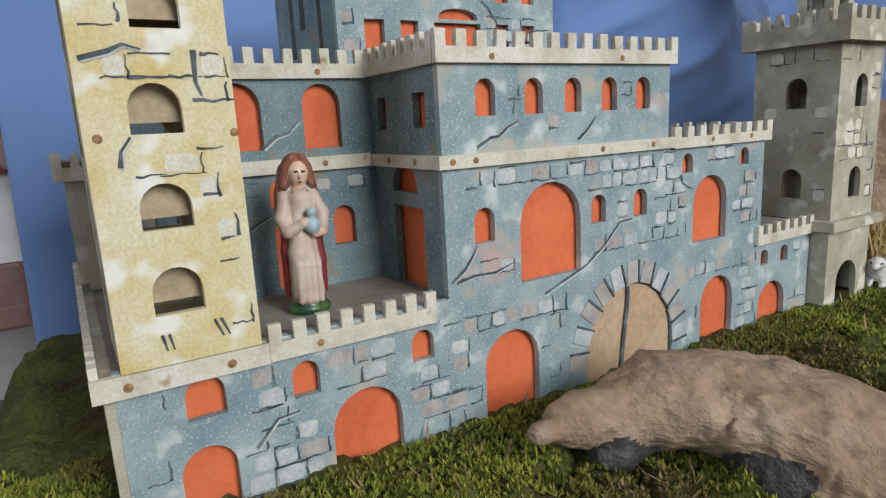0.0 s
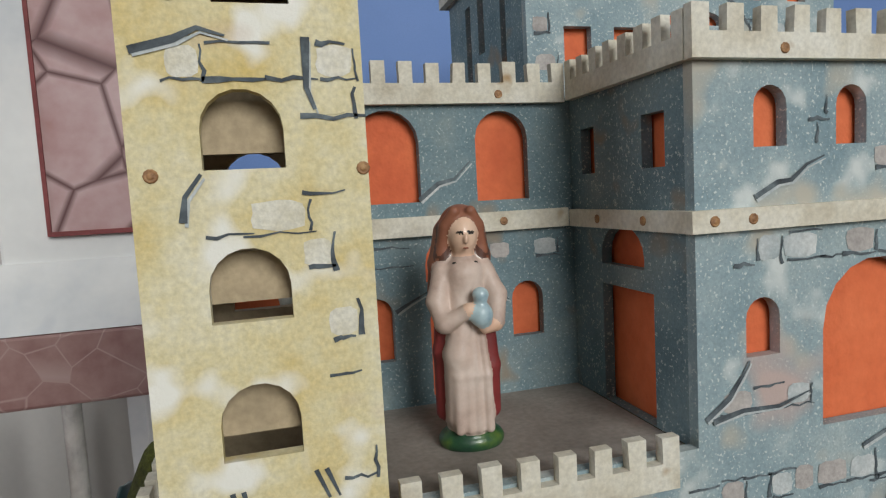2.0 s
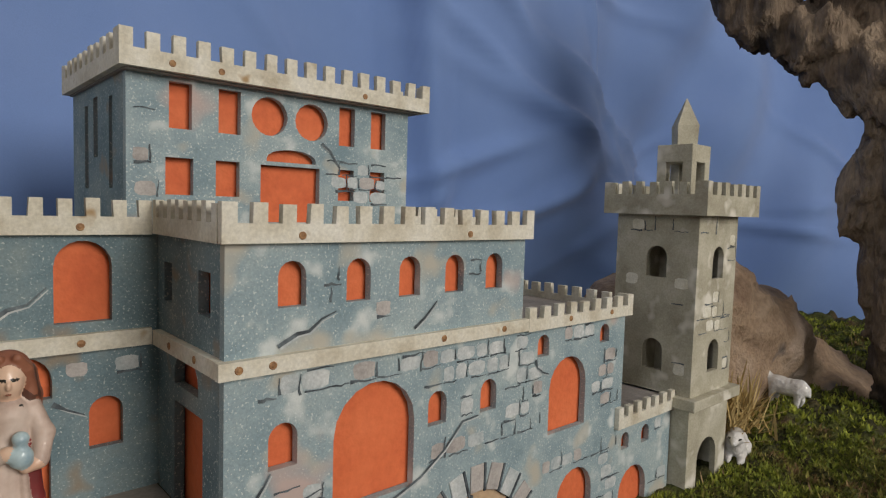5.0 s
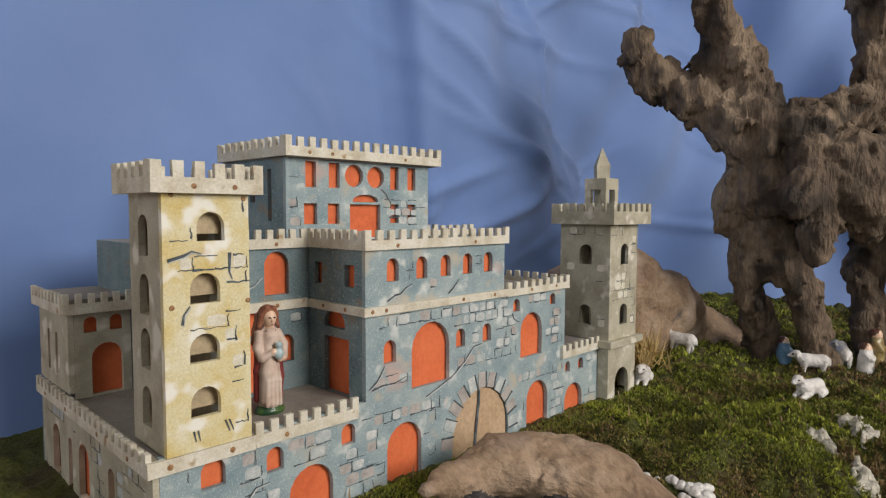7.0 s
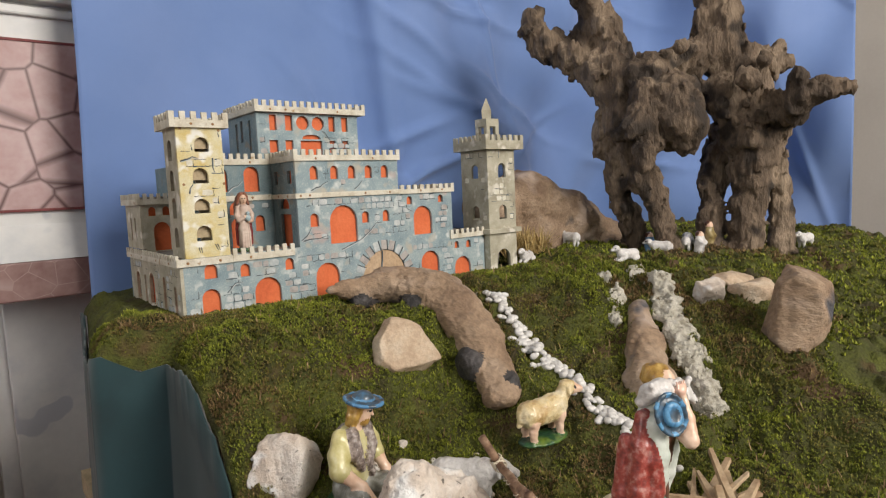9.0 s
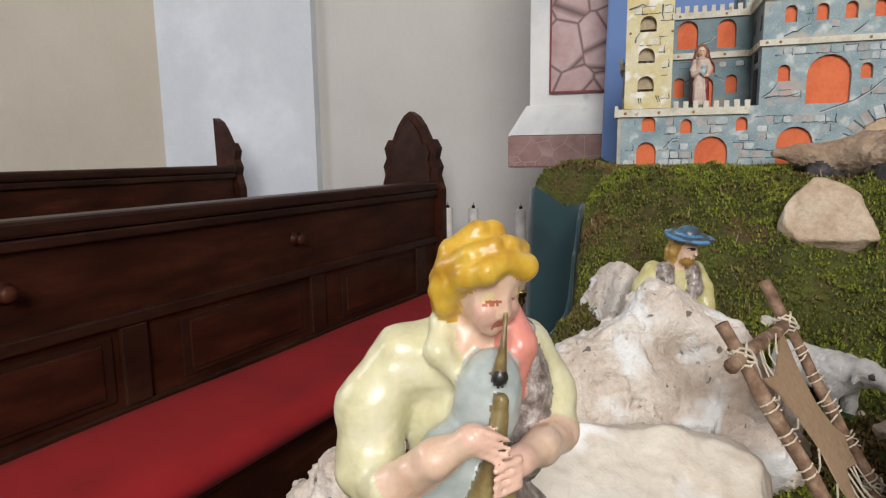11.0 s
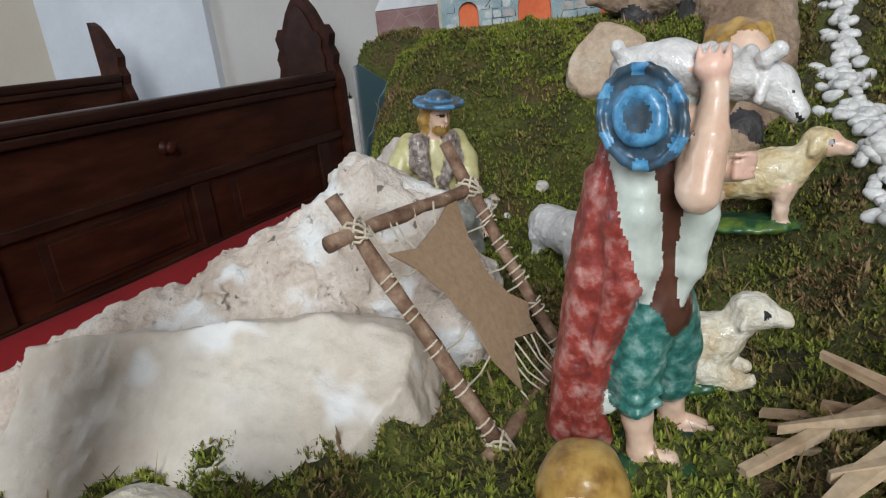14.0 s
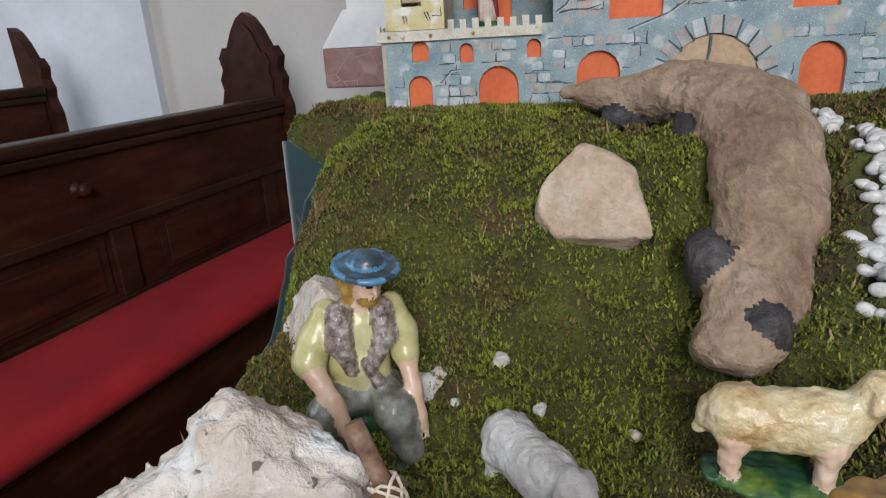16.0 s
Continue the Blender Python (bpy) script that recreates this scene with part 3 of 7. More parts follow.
def skirt():
    """Teal cloth that hangs down from the table's edge."""
    verts, faces = [], []
    n, m = 160, 14
    for i in range(n):
        y = 0.42 - i * (1.46 / (n - 1))
        for j in range(m):
            t = j / (m - 1)
            z = float(h1(float(edge_x(np.array(y))) + 0.004, y)) - 0.004
            zz = z + (FLOOR + 0.01 - z) * t
            verts.append((float(edge_x(np.array(y))) - 0.006 - 0.02 * t + 0.012 * t * math.sin(38 * y + 2 * t), y, zz))
    for i in range(n - 1):
        for j in range(m - 1):
            faces.append((i * m + j, i * m + j + 1, (i + 1) * m + j + 1, (i + 1) * m + j))
    me = bpy.data.meshes.new("table_cloth")
    me.from_pydata(verts, [], faces)
    me.materials.append(M["teal"])
    me.shade_smooth()
    ob = new("table_cloth", me)
    ob.modifiers.new("thickness", "SOLIDIFY").thickness = 0.003
    return tagged(ob, "dark teal cloth hanging from the crib table", "tablecloth")


skirt()

table = base_at("crib_table", 0.7, -0.3, FLOOR, "plain wooden trestle table under the crib", "table")
part("tabletop", box(bmesh.new(), -0.10, -0.98, 0.80, 1.62, 0.38, 0.84), M["raw"], table)
for lx, ly in ((0.0, -0.9), (1.5, -0.9), (0.0, 0.3), (1.5, 0.3)):
    part("leg", box(bmesh.new(), lx - 0.03, ly - 0.03, FLOOR, lx + 0.03, ly + 0.03, 0.80), M["raw"], table)

# ---- the painted plywood castle ----
castle = base_at("toy_castle", 0.33, 0.15, 1.14, "painted plywood toy castle in grey-blue and cream with orange paper windows", "castle")
T = 0.005


def arch(u0, u1, v0, v1, n=9):
    """A round-headed opening as a loop of points."""
    r = (u1 - u0) / 2
    rise = min(r, (v1 - v0) * 0.75)
    c = (u0 + u1) / 2
    return [(u0, v0), (u1, v0)] + [(c + r * math.cos(math.pi * i / n), v1 - rise + rise * math.sin(math.pi * i / n)) for i in range(n + 1)]


def rect(u0, u1, v0, v1):
    return [(u0, v0), (u1, v0), (u1, v1), (u0, v1)]


def disc(u, v, r, n=18):
    return [(u + r * math.cos(2 * math.pi * i / n), v + r * math.sin(2 * math.pi * i / n)) for i in range(n)]


def to3(axis, at, u, v, d=0.0):
    return (u, at + d, v) if axis == "y" else (at + d, u, v)


def sheet(axis, at, outline, holes=(), thick=T):
    """A board cut to an outline, with openings through it."""
    bm = bmesh.new()
    for loop in (outline, *holes):
        vs = [bm.verts.new(to3(axis, at, u, v)) for u, v in loop]
        for a, b in zip(vs, vs[1:] + vs[:1]):
            bm.edges.new((a, b))
    bmesh.ops.triangle_fill(bm, use_beauty=True, use_dissolve=False, edges=bm.edges[:])
    r = bmesh.ops.extrude_face_region(bm, geom=bm.faces[:])
    off = Vector((0, thick, 0)) if axis == "y" else Vector((thick, 0, 0))
    for v in r["geom"]:
        if isinstance(v, bmesh.types.BMVert):
            v.co += off
    bmesh.ops.recalc_face_normals(bm, faces=bm.faces[:])
    return bm


def wall(axis, at, outline, holes, material, papered=True, name="wall_panel", inward=1):
    w = part(name, sheet(axis, at, outline, holes, T * inward), material, castle)
    if papered:
        for hole in holes:
            us, vs = [p[0] for p in hole], [p[1] for p in hole]
            part("window_paper", sheet(axis, at + (T + 0.0012) * inward, rect(min(us) - 0.003, max(us) + 0.003, min(vs) - 0.003, max(vs) + 0.003), (), 0.0006 * inward), M["orange"], castle)
    return w


rng = random.Random(4)


def merlons(axis, at, u0, u1, z0, z1, n, out=0.004, cut=0.5, material=None):
    """A crenellated strip nailed along the top of a wall."""
    zc = z0 + (z1 - z0) * cut
    pts = [(u0, z0), (u1, z0)]
    w = (u1 - u0) / (2 * n - 1)
    u = u1
    for i in range(n):
        j = rng.uniform(-0.0006, 0.0006)
        pts += [(u, z1 + j), (u - w + rng.uniform(-0.0006, 0.0006), z1 + j)]
        if i < n - 1:
            pts += [(u - w, zc), (u - 2 * w, zc)]
        u -= 2 * w
    pts[-1] = (u0, pts[-1][1])
    return part("crenellation", sheet(axis, at, pts, (), out), material or M["cream"], castle)


def nail(axis, at, u, v, r=0.0018):
    bm = bmesh.new()
    m = Matrix.Translation(to3(axis, at, u, v)) @ (Matrix.Rotation(radians(90), 4, "X") if axis == "y" else Matrix.Rotation(radians(-90), 4, "Y"))
    lathe(bm, [(r * 1.1, -0.0004), (r * 1.1, 0.0002), (r * 0.8, 0.0004), (r * 0.7, 0.0002), (r * 0.5, 0.0006), (r * 0.1, 0.0006)], (0, 0, 0), 10, m)
    return part("nail", bm, M["rust"], castle, smooth=True)


def strip(axis, at, u0, u1, z0, z1, d=0.004):
    bm = sheet(axis, at, rect(u0, u1, z0, z1), (), d)
    return part("trim_strip", bm, M["cream"], castle)


def deck(x0, y0, x1, y1, z):
    return part("deck", box(bmesh.new(), x0, y0, z - 0.004, x1, y1, z), M["deck"], castle)


F0 = 0.004   # face of the front walls
B = 1.13     # foot of the walls, in the moss
low_holes = [arch(0.029, 0.056, 1.15, 1.199), arch(0.108, 0.151, 1.15, 1.206), arch(0.212, 0.256, 1.15, 1.217), arch(0.427, 0.469, 1.15, 1.216), arch(0.507, 0.548, 1.14, 1.197),
             arch(0.035, 0.054, 1.214, 1.236), arch(0.088, 0.103, 1.211, 1.231), arch(0.160, 0.175, 1.213, 1.232), arch(0.300, 0.392, 1.135, 1.229),
             arch(0.508, 0.519, 1.214, 1.228, 6), arch(0.538, 0.550, 1.213, 1.228, 6),
             arch(0.208, 0.223, 1.278, 1.300), arch(0.243, 0.295, 1.247, 1.311), arch(0.305, 0.319, 1.278, 1.298), arch(0.347, 0.361, 1.278, 1.298), arch(0.414, 0.456, 1.248, 1.301),
             arch(0.400, 0.412, 1.305, 1.320, 6), arch(0.472, 0.484, 1.306, 1.320, 6)]
door = low_holes.pop(8)
# the front in one board, stepped where the storeys end
front = part("front_wall", sheet("y", F0, [(0.006, B), (0.585, B), (0.585, 1.238), (0.505, 1.238), (0.505, 1.328), (0.383, 1.328), (0.383, 1.39), (0.187, 1.39), (0.187, 1.247), (0.006, 1.247)],
             [*low_holes, door, *(arch(u, u + 0.0145, 1.355, 1.377) for u in (0.212, 0.249, 0.282, 0.315, 0.348))]), M["blue_paint"], castle)
for hole in [*low_holes, *(arch(u, u + 0.0145, 1.355, 1.377) for u in (0.212, 0.249, 0.282, 0.315, 0.348))]:
    us, vs = [p[0] for p in hole], [p[1] for p in hole]
    part("window_paper", sheet("y", F0 + T + 0.001, rect(min(us) - 0.003, max(us) + 0.003, min(vs) - 0.003, max(vs) + 0.003), (), 0.0006), M["orange"], castle)
part("door_paper", sheet("y", F0 + 0.0022, arch(0.302, 0.390, B, 1.227, 14), (), 0.0008), M["tan"], castle, "tan paper door with a black centre line")
part("door_line", rod(bmesh.new(), [(0.3425, F0 + 0.0008, 1.226), (0.342, F0 + 0.0006, 1.212), (0.3385, F0 + 0.0006, 1.19), (0.336, F0 + 0.0006, 1.165), (0.335, F0 + 0.0006, 1.135)], 0.0014, 6), M["ink"], castle)
# voussoirs of the painted gate arch
for i in range(11):
    a = radians(6 + 168 * i / 10)
    bm = bmesh.new()
    c = (0.346 + 0.0545 * math.cos(a), F0 - 0.0004, 1.172 + 0.0645 * math.sin(a))
    m = Matrix.Translation(c) @ Matrix.Rotation(-a, 4, "Y")
    box(bm, -0.0085, -0.0005, -0.0056, 0.0085, 0.0006, 0.0056, 0.0004, m)
    part("painted_voussoir", bm, M["pink_daub"] if i % 3 else M["white_daub"], castle)
    part("voussoir_line", box(bmesh.new(), -0.0095, -0.0007, -0.0075, 0.0085, 0.0004, -0.006, 0, m), M["ink"], castle)

# left front tower
TX0, TX1, TY1 = 0.010, 0.0735, 0.062
tower_holes = [arch(0.034, 0.0545, 1.399, 1.42), arch(0.0285, 0.0505, 1.354, 1.376), arch(0.0275, 0.0495, 1.311, 1.332), arch(0.0275, 0.0495, 1.271, 1.293)]
wall("y", 0.0, rect(TX0, TX1, 1.247, 1.436), tower_holes, M["yellow"], False, "tower_front")
wall("x", TX0, rect(0.0052, TY1, 1.247, 1.436), [arch(0.026, 0.044, z, z + 0.03) for z in (1.262, 1.305, 1.345, 1.388)], M["greytower"], False, "tower_side")
wall("x", TX1 - 0.0002, rect(0.0052, TY1, 1.247, 1.436), [], M["greytower"], False, "tower_side", -1)
wall("y", TY1, rect(TX0 + 0.005, TX1 - 0.0055, 1.247, 1.436), [arch(0.03, 0.052, z, z + 0.018) for z in (1.262, 1.305, 1.345, 1.39)], M["raw"], False, "tower_back", -1)
part("tower_floor", box(bmesh.new(), 0.0155, 0.0056, 1.43, 0.068, 0.056, 1.434), M["raw"], castle)
for z0_ in (1.272, 1.312, 1.3555, 1.4005):
    part("tower_lining", box(bmesh.new(), 0.0165, 0.0095, z0_ + 0.0035, 0.066, 0.0125, z0_ + 0.0185), M["raw"], castle)
merlons("y", -0.0065, 0.001, 0.0825, 1.433, 1.455, 6, 0.0045)
merlons("y", TY1 + 0.003, 0.001, 0.0825, 1.433, 1.455, 6, 0.0045)
merlons("x", 0.001, -0.002, TY1 + 0.003, 1.433, 1.455, 5, 0.0045)
merlons("x", 0.078, -0.002, TY1 + 0.003, 1.433, 1.455, 5, 0.0045)
# trims and parapet over the low wall
strip("y", 0.0, -0.0032, 0.077, 1.2355, 1.2465)
merlons("y", 0.0, 0.0772, 0.176, 1.236, 1.2555, 8, 0.004)
merlons("x", -0.003, 0.0042, 0.305, 1.235, 1.2515, 22, 0.004)
wall("x", 0.0015, rect(0.0045, 0.30, B, 1.246), [arch(0.03, 0.042, 1.16, 1.205), arch(0.085, 0.10, 1.14, 1.215), arch(0.15, 0.18, 1.165, 1.215), arch(0.2, 0.212, 1.16, 1.21), arch(0.24, 0.265, 1.165, 1.212)], M["greytower"])
part("back_wall", box(bmesh.new(), 0.0015, 0.30, B, 0.585, 0.305, 1.246), M["blue_shade"], castle)
deck(0.0065, 0.0095, 0.187, 0.30, 1.2455)
# recessed terrace wall behind the woman
RY = 0.096
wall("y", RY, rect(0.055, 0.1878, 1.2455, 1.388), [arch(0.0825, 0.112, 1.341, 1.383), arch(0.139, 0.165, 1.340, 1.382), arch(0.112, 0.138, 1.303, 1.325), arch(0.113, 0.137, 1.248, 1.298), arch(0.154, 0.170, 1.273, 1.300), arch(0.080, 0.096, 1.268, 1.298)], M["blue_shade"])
strip("y", RY - 0.004, 0.055, 0.1834, 1.3255, 1.3345)
merlons("y", RY - 0.004, 0.055, 0.1834, 1.385, 1.4035, 11)
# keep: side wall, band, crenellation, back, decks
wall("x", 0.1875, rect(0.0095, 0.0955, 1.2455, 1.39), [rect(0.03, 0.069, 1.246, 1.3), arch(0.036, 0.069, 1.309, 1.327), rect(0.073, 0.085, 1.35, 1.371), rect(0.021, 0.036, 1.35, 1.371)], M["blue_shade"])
strip("y", 0.0, 0.183, 0.3855, 1.3255, 1.3335)
strip("x", 0.1835, 0.0045, 0.0915, 1.3255, 1.3335)
merlons("y", 0.0, 0.184, 0.3865, 1.3855, 1.4035, 15)
merlons("x", 0.1835, 0.0045, 0.0915, 1.3855, 1.4035, 8)
deck(0.1925, 0.0095, 0.383, 0.30, 1.389)
deck(0.06, 0.1015, 0.187, 0.30, 1.389)
wall("x", 0.383, rect(0.0095, 0.20, 1.3275, 1.39), [], M["blue_paint"], False, inward=-1)
part("back_wall", box(bmesh.new(), 0.06, 0.30, 1.2465, 0.47, 0.305, 1.389), M["blue_shade"], castle)
wall("x", 0.0555, rect(0.1015, 0.30, 1.2455, 1.389), [], M["blue_shade"], False)
# upper keep
UY, UX0, UX1, UB = 0.122, 0.1785, 0.377, 0.25
wall("y", UY, rect(UX0, UX1, 1.389, 1.479), [rect(0.2015, 0.2145, 1.446, 1.473), rect(0.2305, 0.2445, 1.446, 1.473), disc(0.264, 1.46, 0.0125), disc(0.2945, 1.4595, 0.0125), rect(0.316, 0.329, 1.446, 1.473), rect(0.343, 0.356, 1.446, 1.473),
     rect(0.1995, 0.2155, 1.407, 1.429), rect(0.229, 0.244, 1.407, 1.429), arch(0.262, 0.298, 1.431, 1.4395), rect(0.258, 0.301, 1.391, 1.4285), rect(0.316, 0.329, 1.407, 1.429), rect(0.343, 0.356, 1.407, 1.429)], M["blue_paint"])
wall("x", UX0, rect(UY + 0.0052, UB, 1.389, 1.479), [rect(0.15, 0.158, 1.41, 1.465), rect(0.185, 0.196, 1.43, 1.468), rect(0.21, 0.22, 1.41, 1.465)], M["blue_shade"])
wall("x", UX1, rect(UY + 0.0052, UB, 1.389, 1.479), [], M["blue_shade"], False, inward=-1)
part("back_wall", box(bmesh.new(), UX0, UB, 1.389, UX1, UB + 0.005, 1.479), M["blue_shade"], castle)
merlons("y", UY - 0.011, UX0 - 0.006, UX1 + 0.012, 1.4765, 1.4965, 16)
merlons("x", UX0 - 0.006, UY - 0.0068, UB + 0.006, 1.4765, 1.4965, 10)
merlons("x", UX1 + 0.008, UY - 0.0068, UB + 0.006, 1.4765, 1.4965, 10)
merlons("y", UB + 0.006, UX0 - 0.006, UX1 + 0.012, 1.4765, 1.4965, 16)
deck(UX0 - 0.002, UY - 0.0068, UX1 + 0.0078, UB + 0.0058, 1.4795)
# small gables behind the keep's crenellation
wall("y", 0.135, rect(0.3832, 0.468, 1.3275, 1.392), [arch(0.392, 0.424, 1.335, 1.378), disc(0.449, 1.375, 0.0095)], M["blue_paint"])
merlons("y", 0.131, 0.3832, 0.472, 1.390, 1.4035, 7)
wall("x", 0.468, rect(0.1402, 0.30, 1.3275, 1.392), [], M["blue_shade"], False, inward=-1)
deck(0.3832, 0.1402, 0.463, 0.30, 1.3915)
# right wing
merlons("y", 0.0, 0.3857, 0.509, 1.3245, 1.3405, 9)
deck(0.3832, 0.0095, 0.505, 0.30, 1.3272)
wall("x", 0.505, rect(0.0095, 0.30, 1.236, 1.327), [], M["blue_paint"], False, inward=-1)
merlons("x", 0.505, 0.0045, 0.13, 1.3245, 1.3405, 9)
merlons("y", 0.0, 0.497, 0.5835, 1.234, 1.2515, 7)
deck(0.5052, 0.0095, 0.585, 0.30, 1.2455)
wall("y", 0.12, rect(0.5057, 0.57, 1.2462, 1.312), [arch(0.512, 0.526, 1.25, 1.285)], M["greytower"])
wall("x", 0.585, rect(0.0095, 0.30, B, 1.2455), [], M["blue_paint"], False, inward=-1)
# left rear house
wall("y", 0.2, rect(0.0062, 0.0545, 1.2462, 1.338), [arch(0.02, 0.047, 1.248, 1.296), arch(0.014, 0.026, 1.307, 1.322), arch(0.036, 0.048, 1.307, 1.322)], M["greytower"])
wall("x", 0.001, rect(0.2, 0.30, 1.2522, 1.338), [arch(0.235, 0.243, 1.265, 1.305), arch(0.262, 0.27, 1.265, 1.305)], M["greytower"])
merlons("y", 0.194, -0.004, 0.0545, 1.326, 1.3445, 6)
merlons("x", -0.005, 0.1985, 0.304, 1.326, 1.3445, 9)
deck(-0.001, 0.1985, 0.0545, 0.302, 1.339)

# right tower
RX0, RX1, R0, R1 = 0.587, 0.662, -0.012, 0.062
wall("y", R0, rect(RX0, RX1, B, 1.236), [arch(0.606, 0.643, 1.135, 1.203)], M["greytower"], False, "tower_front")
wall("x", RX0, rect(R0 + 0.005, R1, B, 1.236), [], M["greytower"], False, "tower_side")
wall("x", RX1, rect(R0 + 0.005, R1, B, 1.236), [arch(0.012, 0.042, 1.135, 1.2)], M["greytower"], False, "tower_side", -1)
tw = [arch(0.6155, 0.6365, 1.348, 1.377), arch(0.6155, 0.6365, 1.264, 1.293)]
wall("y", R0, rect(RX0, RX1, 1.245, 1.407), tw, M["greytower"], False, "tower_front")
wall("x", RX0, rect(R0 + 0.005, R1, 1.245, 1.407), [arch(0.016, 0.036, 1.348, 1.376), arch(0.016, 0.036, 1.264, 1.292)], M["greytower"], False, "tower_side")
wall("x", RX1, rect(R0 + 0.005, R1, 1.245, 1.407), [arch(0.016, 0.036, 1.348, 1.376), arch(0.016, 0.036, 1.264, 1.292)], M["greytower"], False, "tower_side", -1)
wall("y", R1, rect(RX0, RX1, B, 1.407), [arch(0.6145, 0.6345, 1.348, 1.376), arch(0.6145, 0.6345, 1.264, 1.292)], M["greytower"], False, "tower_back", 1)
part("tower_ledge", box(bmesh.new(), RX0 - 0.007, R0 - 0.008, 1.2355, RX1 + 0.008, R1 + 0.006, 1.2455, 0.001), M["greytower"], castle)
for ax_, at_, a_, b_ in (("y", R0 - 0.012, RX0 - 0.013, RX1 + 0.016), ("y", R1 + 0.008, RX0 - 0.013, RX1 + 0.016), ("x", RX0 - 0.013, R0 - 0.0075, R1 + 0.008), ("x", RX1 + 0.0115, R0 - 0.0075, R1 + 0.008)):
    merlons(ax_, at_, a_, b_, 1.404, 1.4325, 7, 0.0045, 0.62, M["greytower"])
part("tower_floor", box(bmesh.new(), RX0 - 0.008, R0 - 0.007, 1.4075, RX1 + 0.011, R1 + 0.0075, 1.4125), M["greytower"], castle)
bm = bmesh.new()
CX, CY = 0.6245, 0.025
for sx in (-1, 1):
    for sy in (-1, 1):
        box(bm, CX + sx * 0.0125 - 0.0045, CY + sy * 0.0125 - 0.0045, 1.4125, CX + sx * 0.0125 + 0.0045, CY + sy * 0.0125 + 0.0045, 1.458, 0.0006)
box(bm, CX - 0.0172, CY - 0.0172, 1.452, CX + 0.0172, CY + 0.0172, 1.468, 0.0008)
part("lantern_turret", bm, M["greytower"], castle, "small open turret with four posts")
bm = lathe(bmesh.new(), [(0.0125, 1.4682), (0.0135, 1.486), (0.0005, 1.5115)], (CX, CY, 0), 4, None)
part("spire", bm, M["greytower"], castle, "pointed four-sided spire")

# rusty nails along the trims
for u in (0.012, 0.058):
    nail("y", -0.0001, u, 1.2405, 0.002)
for u in (0.104,):
    nail("y", -0.0001, u, 1.2405)
for u in (0.192, 0.208, 0.312, 0.362, 0.43, 0.48):
    nail("y", -0.0001, u, 1.3295)
for u in (0.222, 0.33):
    nail("y", -0.0001, u, 1.389)
for u in (0.085, 0.15):
    nail("y", RY - 0.0041, u, 1.33)
    nail("y", RY - 0.0041, u, 1.389)
for u in (0.02, 0.055):
    nail("x", 0.1834, u + 0.01, 1.3295)
for u in (0.2, 0.228, 0.33):
    nail("y", UY - 0.0111, u, 1.481)
for u, v in ((0.0165, 1.432), (0.072, 1.353), (0.0155, 1.353), (0.0695, 1.43)):
    nail("y", -0.0001, u, v)
for u in (0.03, 0.06):
    nail("y", -0.0066, u, 1.438)
for u in (0.04, 0.11, 0.2, 0.27):
    nail("x", -0.0031, u, 1.2395)


# painted stonework: brush lines, daubs and cracks
def brush(axis, at, pts, w0, w1, material, name="painted_line"):
    bm = bmesh.new()
    n = len(pts)
    top, bot = [], []
    for i, (u, v) in enumerate(pts):
        a, b = pts[max(i - 1, 0)], pts[min(i + 1, n - 1)]
        d = Vector((b[0] - a[0], b[1] - a[1])).normalized()
        w = (w0 + (w1 - w0) * i / (n - 1)) * rng.uniform(0.7, 1.3) / 2
        top.append(bm.verts.new(to3(axis, at, u - d.y * w, v + d.x * w)))
        bot.append(bm.verts.new(to3(axis, at, u + d.y * w, v - d.x * w)))
    for i in range(n - 1):
        bm.faces.new((bot[i], bot[i + 1], top[i + 1], top[i]))
    return bm


def merge(bm_list):
    out = bmesh.new()
    for b in bm_list:
        me = bpy.data.meshes.new("tmp")
        b.to_mesh(me)
        b.free()
        out.from_mesh(me)
        bpy.data.meshes.remove(me)
    return out


